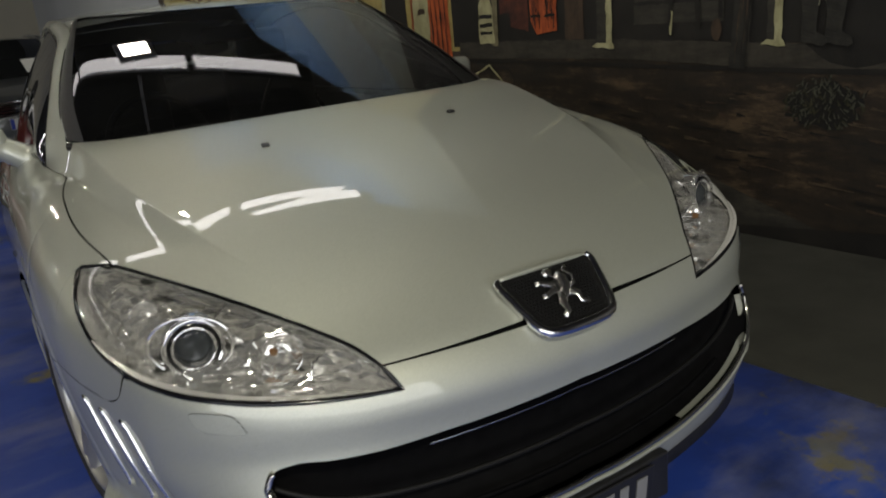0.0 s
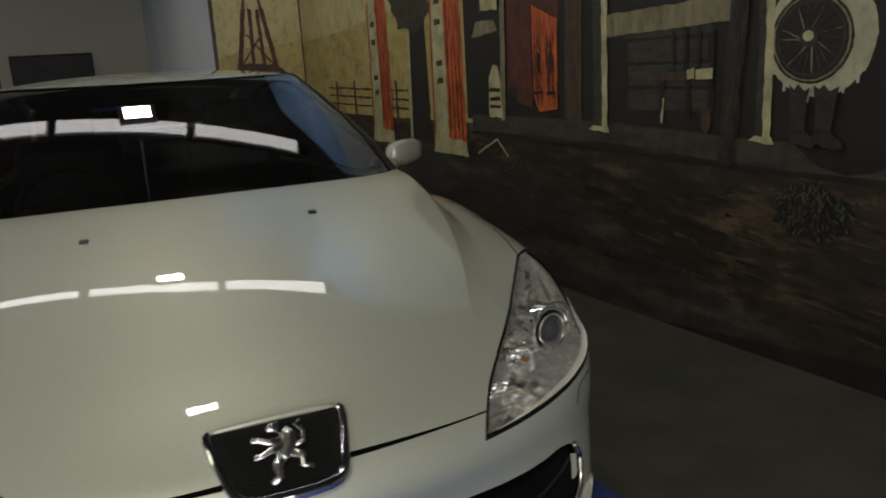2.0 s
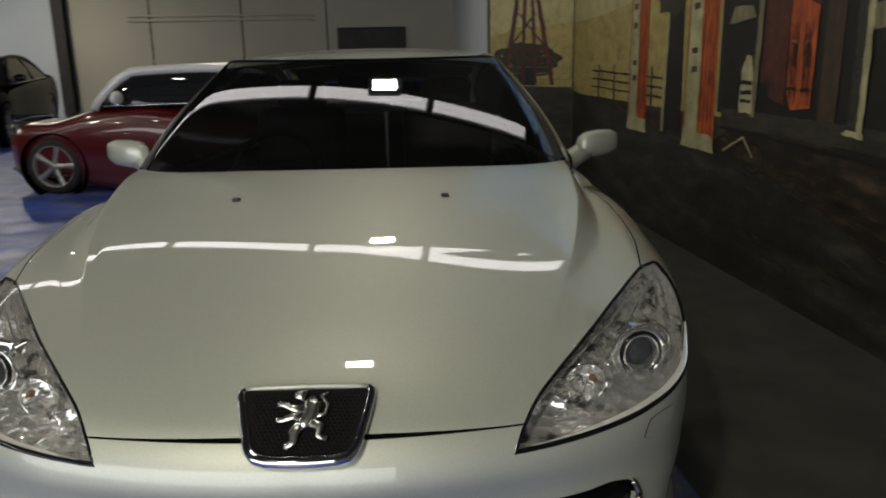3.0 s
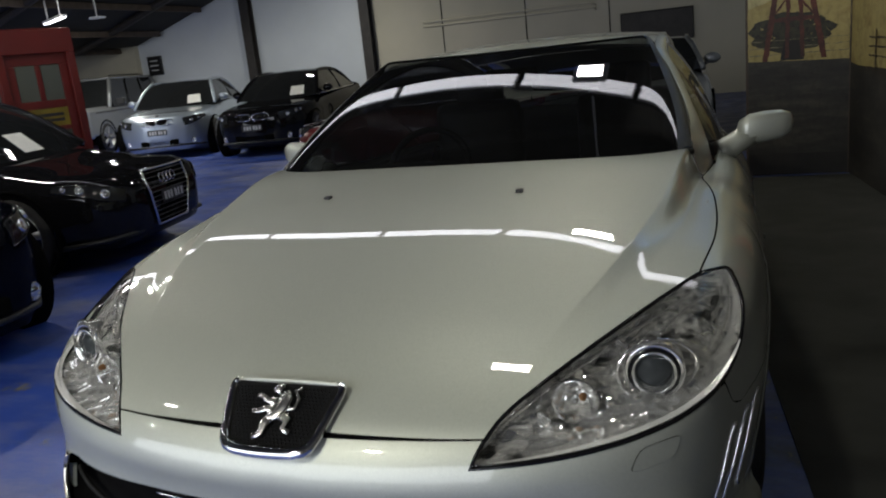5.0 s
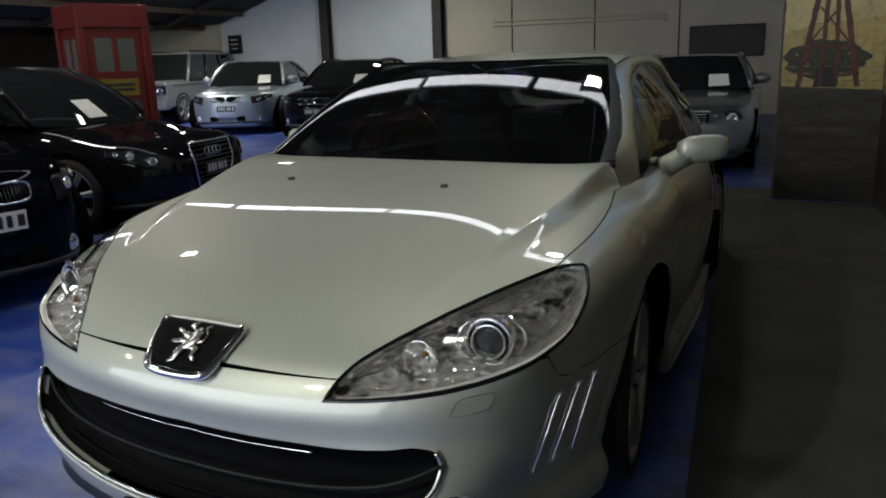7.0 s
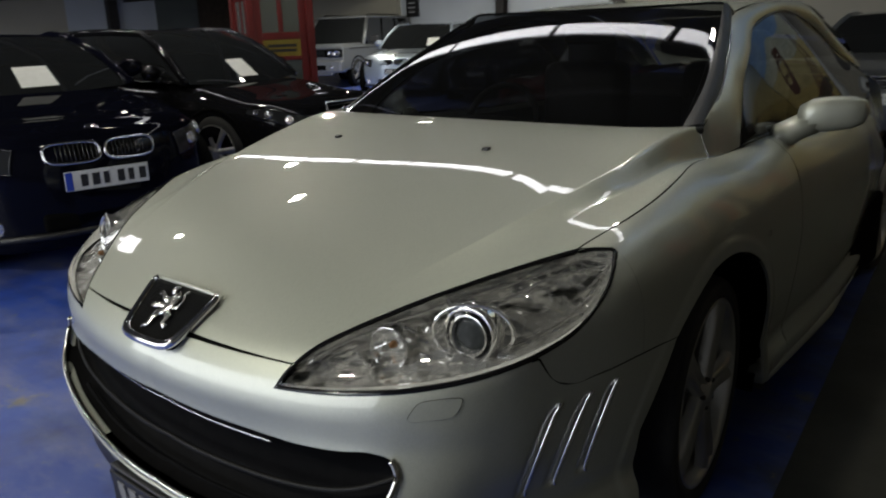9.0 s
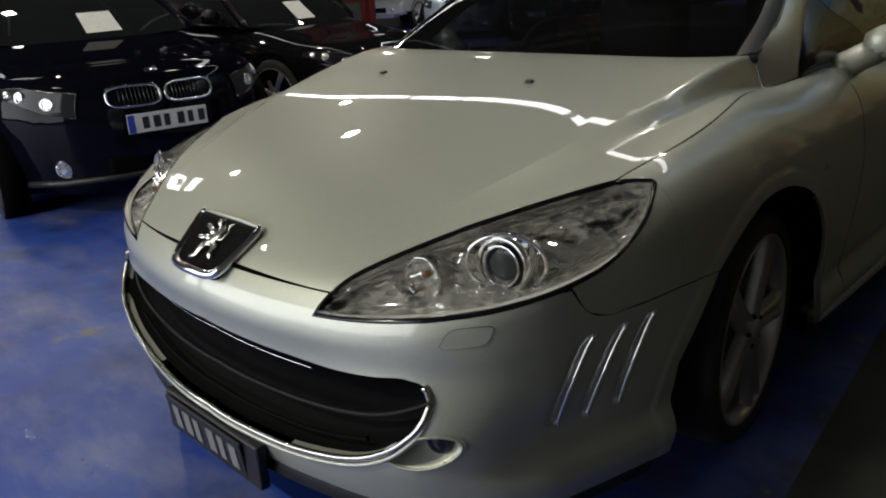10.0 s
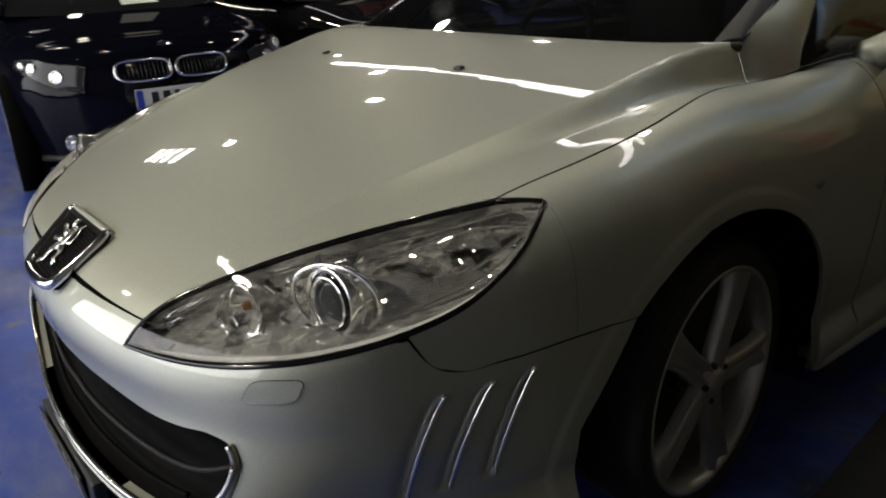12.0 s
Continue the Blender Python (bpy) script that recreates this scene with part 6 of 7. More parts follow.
# door mirrors
for mir in (False, True):
    sg = -1 if mir else 1
    f = np.array((sg, 1, 1), float)
    rows = [(x, hy, hz, cz, 1.735 + 0.36 * (x - 0.87)) for x, hy, hz, cz in ((0.858, 0.012, 0.022, 0.985), (0.866, 0.034, 0.040, 0.993), (0.900, 0.050, 0.053, 1.000), (0.950, 0.052, 0.055, 1.004), (1.005, 0.046, 0.050, 1.008), (1.036, 0.030, 0.036, 1.010), (1.046, 0.004, 0.006, 1.012))]
    vs = []
    for x, hy, hz, cz, cy in rows:
        for q in range(20):
            a = 2 * math.pi * q / 20
            c, sn = math.cos(a), math.sin(a)
            yy = hy * math.copysign(abs(c) ** 0.7, c)
            if yy > 0:
                yy *= 0.75
            vs.append((x * sg, cy + yy, cz + hz * math.copysign(abs(sn) ** 0.65, sn)))
    fs = [(i * 20 + j, i * 20 + (j + 1) % 20, (i + 1) * 20 + (j + 1) % 20, (i + 1) * 20 + j) for i in range(6) for j in range(20)] + [tuple(range(20)), tuple(120 + j for j in range(20))]
    dm = put("door_mirror", mesh_of("door_mirror", vs, fs, SILVER), SILVER, coupe, "silver door mirror on a short arm")
    put("mirror_arm", tube_mesh("mirror_arm", np.array([(0.79, 1.70, 0.920), (0.82, 1.71, 0.934), (0.86, 1.725, 0.960), (0.905, 1.742, 0.984)]) * f, [0.050, 0.044, 0.040, 0.042], SILVER, 12), SILVER, dm, "silver arm")
    put("mirror_glass", boxes((-0.068, 0.068, -0.003, 0.003, -0.04, 0.04), bevel=0.001), CHROME, dm, "mirror glass", m=pose(0.952 * sg, 1.806, 1.004, 0, 0, 19.8 * sg))


# ---------------------------------------------------------------- the other cars
KIDNEY_SLAT = mat("dark_slat", (0.10, 0.10, 0.10), 0.25, 0.8)
LAMP_GLASS = mat("dim_lamp", (0.020, 0.021, 0.023), 0.07, 0.0, 0.0, 0.25)


def stock_car(name, label, paint_mat, m, length=4.5, width=1.78, height=1.42, bonnet=0.82, nose=0.55, ground=0.17, screen=(1.15, 1.95), rear=(3.3, 3.95), tyre=0.315, wheels=(0.82, 3.5), roof=None, upright=0.70, face="twin", note=True, lamp="slant", plate="white", note_at=8):
    """A parked car with its nose at the origin, facing -y."""
    car = tagged(empty(name, m), label, "car", "parked cars")
    W = width / 2
    belt = bonnet + 0.09
    ys = np.concatenate([np.linspace(0, 0.12, 6), np.linspace(0.16, 1.0, 14), np.linspace(1.1, length - 0.5, 16), np.linspace(length - 0.4, length, 8)])
    front = [(0, 0.22), (0.02, 0.34), (0.05, 0.46), (0.16, 0.68), (0.4, 0.855), (0.8, 0.975)] if face == "twin" else [(0, 0.58), (0.05, 0.72), (0.16, 0.86), (0.4, 0.955), (0.8, 0.99)]
    half = curve_at([(y, w * W) for y, w in front] + [ (1.6, W), (length - 1.0, 0.99 * W), (length - 0.2, 0.90 * W), (length, 0.76 * W)], ys)
    brow = 0.06 if face == "twin" else 0.0
    topz = curve_at([(0, nose + brow * 0.5), (0.05, nose + 0.07 + brow), (0.18, nose + 0.13 + brow), (0.6, max(bonnet - 0.07, nose + 0.17 + brow)), (screen[0], bonnet + 0.03), (screen[1], belt), (rear[1], belt + 0.06), (length - 0.15, belt + 0.02), (length, belt - 0.22)], ys)
    botz = curve_at([(0, ground + 0.13), (0.06, ground + 0.04), (0.3, ground), (length - 0.3, ground + 0.02), (length, ground + 0.14)], ys)
    sec = [(0.0, 0.0), (0.6, 0.0), (0.86, 0.02), (0.94, 0.12), (0.985, 0.35), (1.0, 0.58), (0.985, 0.78), (0.94, 0.90), (0.86, 0.955), (0.70, 0.985), (0.40, 0.998), (0.0, 1.0)]
    ring = sec + [(-a, b) for a, b in sec[-2:0:-1]]
    k = len(ring)
    vs = [(a * h, y, zb + b * (zt - zb)) for y, h, zt, zb in zip(ys, half, topz, botz) for a, b in ring]
    fs = [(i * k + j, (i + 1) * k + j, (i + 1) * k + (j + 1) % k, i * k + (j + 1) % k) for i in range(len(ys) - 1) for j in range(k)]
    fs += [tuple(range(k)), tuple((len(ys) - 1) * k + j for j in range(k))[::-1]]
    put("body", mesh_of("body", vs, fs, paint_mat), paint_mat, car)
    # glasshouse
    rw = W * upright
    bw = W * 0.88
    q = np.linspace(-1, 1, 13)
    low_f = [(bw * a, screen[0] + 0.12 * a * a, bonnet + 0.02 + 0.03 * a * a) for a in q]
    top_f = [(rw * 0.95 * a, screen[1] + 0.07 * a * a, height - 0.03 - 0.02 * a * a) for a in q]
    low_r = [(bw * 0.93 * a, rear[1] - 0.1 * a * a, belt + 0.05) for a in q]
    top_r = [(rw * 0.93 * a, rear[0] - 0.05 * a * a, height - 0.05 - 0.02 * a * a) for a in q]

    def sheet(nm, rows, material, lab=""):
        n = len(rows[0])
        return put(nm, mesh_of(nm, [p for r in rows for p in r], [(i * n + j, i * n + j + 1, (i + 1) * n + j + 1, (i + 1) * n + j) for i in range(len(rows) - 1) for j in range(n - 1)], material), material, car, lab)

    mix = lambda r1, r2, t, up=0.0: [tuple(np.array(a) * (1 - t) + np.array(b) * t + (0, 0, up)) for a, b in zip(r1, r2)]
    screen_rows = [mix(low_f, top_f, t, 0.05 * math.sin(math.pi * t)) for t in np.linspace(0, 1, 7)]
    sheet("windscreen", screen_rows, GLASS_DARK, "dark windscreen")
    sheet("roof", [mix(top_f, top_r, t, 0.035 * math.sin(math.pi * t)) for t in np.linspace(0, 1, 9)], roof or paint_mat)
    sheet("rear_window", [mix(top_r, low_r, t, 0.03 * math.sin(math.pi * t)) for t in np.linspace(0, 1, 6)], GLASS_DARK)
    for sg in (1, -1):
        i = 12 if sg > 0 else 0
        up_line = [r[i] for r in screen_rows] + [mix(top_f, top_r, t, 0.035 * math.sin(math.pi * t))[i] for t in np.linspace(0.12, 1, 8)] + [mix(top_r, low_r, t, 0.03 * math.sin(math.pi * t))[i] for t in np.linspace(0.2, 1, 5)]
        n = len(up_line)
        low_line = [(W * 0.90 * sg, up_line[0][1] + (up_line[-1][1] - up_line[0][1]) * j / (n - 1), belt - 0.02 + 0.05 * j / (n - 1)) for j in range(n)]
        low_line[0], low_line[-1] = (up_line[0][0] * 1.01, up_line[0][1], up_line[0][2] - 0.03), (up_line[-1][0] * 1.01, up_line[-1][1], up_line[-1][2] - 0.03)
        mid = [tuple((np.array(a) + np.array(b)) / 2 + (0.02 * sg, 0, 0)) for a, b in zip(low_line, up_line)]
        sheet("side_window", [low_line, mid, up_line], GLASS_DARK)
        put("pillar", tube_mesh("pillar", up_line, 0.05 if roof else 0.035, roof or paint_mat, 6), roof or paint_mat, car)
        put("waist_line", tube_mesh("waist_line", [(W * 0.905 * sg, low_line[1][1] + t * (low_line[-2][1] - low_line[1][1]), belt - 0.02 + 0.05 * t) for t in np.linspace(0, 1, 10)], 0.012, SATIN_CHROME if face != "shield" else GLOSS_BLACK, 6), SATIN_CHROME, car, "thin waist trim")
        c = mix(low_line, up_line, 0.5)[n * 9 // 16]
        put("door_pillar", tube_mesh("door_pillar", [low_line[n * 9 // 16], c, up_line[n * 9 // 16]], 0.028, GLOSS_BLACK, 6), GLOSS_BLACK, car)
        # mirror
        bm = bmesh.new()
        bmesh.ops.create_uvsphere(bm, u_segments=16, v_segments=10, radius=1.0)
        put("door_mirror", bm, WHITE_PAINT if roof is WHITE_PAINT else paint_mat, car, "", True, Matrix.Translation(((W * 0.9 + 0.10) * sg, screen[0] + 0.42, belt + 0.07)) @ Matrix.Diagonal((0.105, 0.055, 0.07, 1)))
        put("mirror_arm", tube_mesh("mirror_arm", [(W * 0.88 * sg, screen[0] + 0.45, belt - 0.01), ((W * 0.9 + 0.06) * sg, screen[0] + 0.43, belt + 0.03)], 0.025, BLACK_PLASTIC, 6), BLACK_PLASTIC, car)
        # lamps at the front corner
        cy, cz, cx = 0.20, nose + 0.075, 0.70 * W
        hl = empty("headlight")
        hl.parent = car
        if lamp == "slant":
            lens = []
            y_in = 0.075 if face == "twin" else 0.035
            for y in np.linspace(y_in, 0.50, 16):
                q = (y - y_in) / (0.50 - y_in)
                for b in np.linspace(0.69 + 0.13 * q, 0.905 - 0.03 * q**2, 7):
                    a = np.interp(b, [p[1] for p in sec], [p[0] for p in sec])
                    h, zt, zb = (np.interp(y, ys, k3) for k3 in (half, topz, botz))
                    lens.append(((a * h + 0.006) * sg, y - 0.006, zb + b * (zt - zb) + 0.004))
            quads = [(r * 7 + c, r * 7 + c + 1, (r + 1) * 7 + c + 1, (r + 1) * 7 + c) for r in range(15) for c in range(6)]
            put("lens", mesh_of("lens", lens, quads, LAMP_GLASS), LAMP_GLASS, hl, "clear lens")
        else:
            bm = bmesh.new()
            bmesh.ops.create_uvsphere(bm, u_segments=20, v_segments=12, radius=1.0)
            put("lens", bm, LAMP_GLASS, hl, "clear lens", True, Matrix.Translation((cx * sg, cy, cz)) @ Euler((0.0, 0.10 * sg, 0.3 * sg)).to_matrix().to_4x4() @ Matrix.Diagonal((0.12, 0.10, 0.095, 1)))
        if lamp == "slant":
            grid = np.array(lens).reshape(16, 7, 3)
            put("lamp_rim", tube_mesh("lamp_rim", [tuple(p) for p in np.concatenate([grid[:, 0], grid[-1, 1:], grid[::-1, 6][1:], grid[0, 5:0:-1]])], 0.004, GLOSS_BLACK, 6, True), GLOSS_BLACK, hl, "black lamp rim")
            for row, r in ((3, 0.036), (8, 0.032), (12, 0.020)):
                along, across = grid[row + 1, 3] - grid[row - 1, 3], grid[row, 4] - grid[row, 2]
                out = np.cross(along, across)
                out = out / np.linalg.norm(out) * (1 if out[0] * sg > 0 else -1)
                put("beam", mesh_of("beam", *turned([(0.004, 0.000), (r * 0.45, 0.004), (r * 0.6, 0.001), (r * 0.8, 0.006), (r, 0.010), (r * 1.05, -0.012)], Vector(grid[row, 3] + out * 0.002), tuple(out), 20), BOWL), BOWL, hl, "chrome lamp bowl")
        else:
            p = Vector((cx * sg, cy - 0.15 + 0.07 * 0.62, cz))
            put("beam", mesh_of("beam", *turned([(0.004, -0.01), (0.03, 0.004), (0.048, 0.010), (0.06, 0.014), (0.063, -0.01)], p, (0.35 * sg, -1, 0.1), 20), BOWL), BOWL, hl, "chrome lamp bowl")
        if lamp == "round":
            p = Vector(((cx - 0.19) * sg, cy - 0.10, cz - 0.02))
            put("beam", mesh_of("beam", *turned([(0.0, 0.02), (0.04, 0.016), (0.062, 0.0), (0.066, -0.02)], p, (0.2 * sg, -1, 0.1), 20), BOWL), BOWL, hl, "round inner lamp")
        fog_y = float(np.interp(0.66 * W, half, ys)) if face == "twin" else 0.085
        fp = Vector((0.64 * W * sg, fog_y, ground + 0.17))
        put("fog_lamp", mesh_of("fog_lamp", *turned([(0.0, 0.014), (0.03, 0.01), (0.048, 0.0), (0.052, 0.006), (0.058, -0.01)], fp, (0.25 * sg, -1, 0), 20), BOWL_DIM), BOWL_DIM, car, "round fog lamp")
        for wy in wheels:
            wx = (W - 0.005) * sg
            wm = Matrix.Translation((wx, wy, tyre)) @ Euler((0, radians(90 * sg), 0)).to_matrix().to_4x4()
            # near-black discs stand in for the shade in the arch and behind the spokes
            put("arch", mesh_of("arch", *revolved([(0.0, -0.14), (tyre + 0.055, -0.14), (tyre + 0.06, 0.003), (tyre + 0.045, 0.004), (tyre + 0.04, -0.03)], 40), GAP), GAP, car, "near-black disc for the shaded wheel arch", m=wm)
            wl = put("wheel", mesh_of("tyre", *revolved([(tyre * 0.7, -0.18), (tyre, -0.16), (tyre, -0.035), (tyre * 0.97, -0.008), (tyre * 0.86, 0.004), (tyre * 0.74, 0.002)], 40), RUBBER), RUBBER, car, "alloy wheel with a black tyre", m=wm)
            put("rim", mesh_of("rim", *revolved([(tyre * 0.66, -0.10), (tyre * 0.70, -0.012), (tyre * 0.745, 0.006), (tyre * 0.755, -0.005)], 40), ALLOY), ALLOY, wl)
            put("rim_shade", mesh_of("rim_shade", *revolved([(0.0, -0.09), (tyre * 0.7, -0.09)], 24), GAP), GAP, wl)
            s5 = mesh_of("spoke", [(r, a * w, h) for r, w in ((0.03, 0.03), (0.11, 0.026), (tyre * 0.71, 0.036)) for a, h in ((-1, -0.03), (-0.8, -0.004), (0.8, -0.004), (1, -0.03))], [(i * 4 + j, i * 4 + j + 1, (i + 1) * 4 + j + 1, (i + 1) * 4 + j) for i in range(2) for j in range(3)], ALLOY)
            for a in range(5 if lamp != "slant" else 7):
                put("spoke", s5, ALLOY, wl, m=pose(0, 0, 0, 0, 0, a * 360 / (5 if lamp != "slant" else 7) + 20))
            put("hub_cap", mesh_of("hub_cap", *revolved([(0.0, 0.002), (0.03, 0.0), (0.04, -0.02)], 20), ALLOY), ALLOY, wl)
    # face
    zf = nose + 0.02
    if face == "twin":
        for sg in (1, -1):
            loopk = [(sg * (0.161 + 0.146 * math.copysign(abs(math.cos(a)) ** 0.55, math.cos(a))), -0.012 + 0.02 * math.sin(a) + 0.05 * (0.5 + 0.5 * math.cos(a)) ** 2, zf + 0.045 + 0.056 * math.copysign(abs(math.sin(a)) ** 0.6, math.sin(a))) for a in np.linspace(0, 2 * math.pi, 28, endpoint=False)]
            g = put("grille", tube_mesh("grille", loopk, 0.0085, CHROME, 8, True), CHROME, car, "chrome-framed kidney grille")
            put("backing", mesh_of("backing", [(x * 0.99, y + 0.012, z) for x, y, z in loopk], [tuple(range(28))], GAP, False), GAP, g)
            for j in range(12):
                x = 0.036 + j * 0.0228
                back = 0.05 * (0.5 + 0.5 * (x - 0.161) / 0.146) ** 2
                put("slat", tube_mesh("slat", [(sg * x, -0.024 + back, zf - 0.004), (sg * x, 0.010 + back, zf + 0.094)], 0.0030, KIDNEY_SLAT, 5), KIDNEY_SLAT, g)
        put("emblem", mesh_of("emblem", *turned([(0.0, 0.006), (0.03, 0.005), (0.041, 0.0), (0.043, -0.006)], Vector((0, 0.13, nose + 0.182)), (0, -0.5, 0.85), 24), CHROME), CHROME, car, "round chrome emblem")
        put("intake", boxes((-0.36, 0.36, 0.0, 0.12, ground + 0.12, ground + 0.22), bevel=0.02), GAP, car, "dark lower intake")
    elif face == "shield":
        pts = [(0.335, nose + 0.12), (0.325, nose - 0.05), (0.25, ground + 0.10), (-0.25, ground + 0.10), (-0.325, nose - 0.05), (-0.335, nose + 0.12)]
        yy = lambda z: np.interp(z, [ground + 0.1, nose - 0.05, nose + 0.13], [0.0, -0.014, 0.035])
        g = put("grille", tube_mesh("grille", [(x, yy(z) - 0.012, z) for x, z in pts], 0.012, CHROME, 8, True), CHROME, car, "tall chrome-framed grille")
        put("backing", mesh_of("backing", [(x, yy(z) - 0.004, z) for x, z in pts], [tuple(range(6))], GAP, False), GAP, g)
        for j in range(11):
            z = ground + 0.13 + j * (nose + 0.02 - ground) / 11.5
            w = np.interp(z, [ground + 0.1, nose - 0.05, nose + 0.13], [0.24, 0.315, 0.325])
            put("slat", tube_mesh("slat", [(-w, yy(z) - 0.008, z), (w, yy(z) - 0.008, z)], 0.006, BLACK_PLASTIC, 5), BLACK_PLASTIC, g)
        for x in (-0.093, -0.031, 0.031, 0.093):
            put("emblem", mesh_of("emblem", *turned([(0.034, 0.0), (0.039, 0.006), (0.044, 0.0)], Vector((x, yy(nose + 0.03) - 0.022, nose + 0.03)), (0, -1, 0.15), 20), CHROME), CHROME, g, "plain chrome emblem")
    elif face == "bar":
        g = put("grille", boxes((-0.36, 0.36, -0.012, 0.05, zf + 0.0, zf + 0.12), bevel=0.02), GAP, car, "dark grille with chrome bars")
        for j in range(4):
            put("slat", tube_mesh("slat", [(-0.34, -0.014, zf + 0.015 + j * 0.03), (0.34, -0.014, zf + 0.015 + j * 0.03)], 0.006, CHROME, 5), CHROME, g)
        put("lip", tube_mesh("lip", [(-0.38, 0.03, zf + 0.135), (0, 0.0, zf + 0.14), (0.38, 0.03, zf + 0.135)], 0.012, CHROME, 6), CHROME, car, "chrome bonnet lip")
    put("lower_lip", tube_mesh("lower_lip", [(sg * w * W * 0.97, y - 0.004, ground + 0.10 - 0.08 * y) for sg, rows in ((-1, front[4:0:-1]), (1, front[1:5])) for y, w in rows], 0.02, BLACK_PLASTIC, 8), BLACK_PLASTIC, car, "dark lower lip")
    if plate == "white":
        number_plate(car, pose(0, -0.03, nose - 0.09 if face == "twin" else nose - 0.06), PLATE_WHITE, INK, 0.47, 0.11, 6, PLATE_BLUE)
    elif plate == "slim":
        number_plate(car, pose(0, -0.045, nose - 0.12), INK, PLATE_WHITE, 0.372, 0.107)
    if note:
        t0, t1 = 0.08, 0.34
        vs = []
        for t in (t0, t1):
            r = mix(low_f, top_f, t, 0.05 * math.sin(math.pi * t) + 0.006)
            vs += [r[note_at], r[note_at + 2]]
        nt = put("price_note", mesh_of("price_note", vs, [(0, 1, 3, 2)], PAPER, False), PAPER, car, "white paper note")
    return car


def off_roader(m):
    """A tall, square off-road car, nose at the origin, facing -y."""
    car = tagged(empty("parked_off_roader", m), "tall silver off-roader with square lamps and black arches", "car", "parked cars")
    put("body", boxes((-0.95, 0.95, 0.12, 4.80, 0.45, 1.08), (-0.93, 0.93, 0.06, 1.42, 0.98, 1.10), (-0.80, 0.80, 0.08, 1.45, 1.06, 1.135), bevel=0.045), GREY_SILVER, car, "square silver body")
    put("front_bumper", boxes((-0.94, 0.94, -0.02, 0.30, 0.40, 0.72), (-0.70, 0.70, 0.0, 0.25, 0.33, 0.42), bevel=0.05), GREY_SILVER, car, "silver front bumper")
    put("rear_bumper", boxes((-0.92, 0.92, 4.70, 4.92, 0.42, 0.70), bevel=0.04), BLACK_PLASTIC, car)
    low = {"f": (0.86, 1.42, 1.09), "r": (0.86, 4.74, 1.09)}
    high = {"f": (0.72, 1.96, 1.80), "r": (0.72, 4.55, 1.80)}

    def pane(name, pts, lab=""):
        c = sum((Vector(p) for p in pts), Vector()) / 4
        vs = [Vector(p) for p in pts] + [Vector(p) + (c - Vector((0, 3.0, 1.0))).normalized() * -0.012 for p in pts]
        return put(name, mesh_of(name, vs, [(0, 1, 2, 3), (7, 6, 5, 4), (0, 4, 5, 1), (1, 5, 6, 2), (2, 6, 7, 3), (3, 7, 4, 0)], GLASS_DARK, False), GLASS_DARK, car, lab)

    mixp = lambda a, b, t: tuple(np.array(a) * (1 - t) + np.array(b) * t)
    flip = lambda p: (-p[0], p[1], p[2])
    pane("windscreen", [low["f"], flip(low["f"]), flip(high["f"]), high["f"]], "dark upright windscreen")
    pane("rear_window", [low["r"], flip(low["r"]), flip(high["r"]), high["r"]])
    put("roof", boxes((-0.74, 0.74, 1.90, 4.60, 1.79, 1.86), bevel=0.03), GREY_SILVER, car, "flat silver roof")
    for sg in (1, -1):
        side = (lambda p: p) if sg > 0 else flip
        cuts = (0.03, 0.36, 0.68, 0.97)
        for a, b in zip(cuts[:-1], cuts[1:]):
            pane("side_window", [side(mixp(low["f"], low["r"], a)), side(mixp(low["f"], low["r"], b)), side(mixp(high["f"], high["r"], b)), side(mixp(high["f"], high["r"], a))])
        for q in (0.0, 0.345, 0.665, 1.0):
            put("pillar", tube_mesh("pillar", [side(mixp(low["f"], low["r"], q)), side(mixp(high["f"], high["r"], q))], 0.045 if q in (0.0, 1.0) else 0.03, GREY_SILVER if q in (0.0, 1.0) else GLOSS_BLACK, 8), GREY_SILVER, car)
        put("roof_rail", tube_mesh("roof_rail", [(0.62 * sg, 2.15, 1.86), (0.62 * sg, 2.25, 1.90), (0.62 * sg, 4.2, 1.90), (0.62 * sg, 4.3, 1.86)], 0.016, BLACK_PLASTIC, 6), BLACK_PLASTIC, car)
        put("waist_line", boxes((0.945 * sg - 0.012, 0.945 * sg + 0.012, 0.45, 4.75, 0.99, 1.015), bevel=0.004), BLACK_PLASTIC, car)
        put("door_mirror", boxes((1.0 * sg - 0.11, 1.0 * sg + 0.11, 1.70, 1.80, 1.13, 1.31), bevel=0.03), BLACK_PLASTIC, car, "black door mirror")
        lamp = put("headlight", boxes((0.72 * sg - 0.19, 0.72 * sg + 0.19, 0.045, 0.16, 0.79, 1.00), bevel=0.02), GLOSS_BLACK, car, "square headlight in a black frame")
        for dx, r in ((-0.085, 0.065), (0.075, 0.075)):
            put("beam", mesh_of("beam", *turned([(0.004, -0.01), (r * 0.5, 0.004), (r * 0.8, 0.010), (r, 0.014), (r * 1.05, -0.01)], Vector(((0.72 + dx) * sg, 0.042, 0.895)), (0, -1, 0), 20), BOWL), BOWL, lamp, "round lamp bowl")
        put("fog_lamp", mesh_of("fog_lamp", *turned([(0.0, 0.014), (0.03, 0.01), (0.048, 0.0), (0.058, -0.01)], Vector((0.68 * sg, -0.02, 0.55)), (0, -1, 0), 16), BOWL), BOWL, car, "round fog lamp")
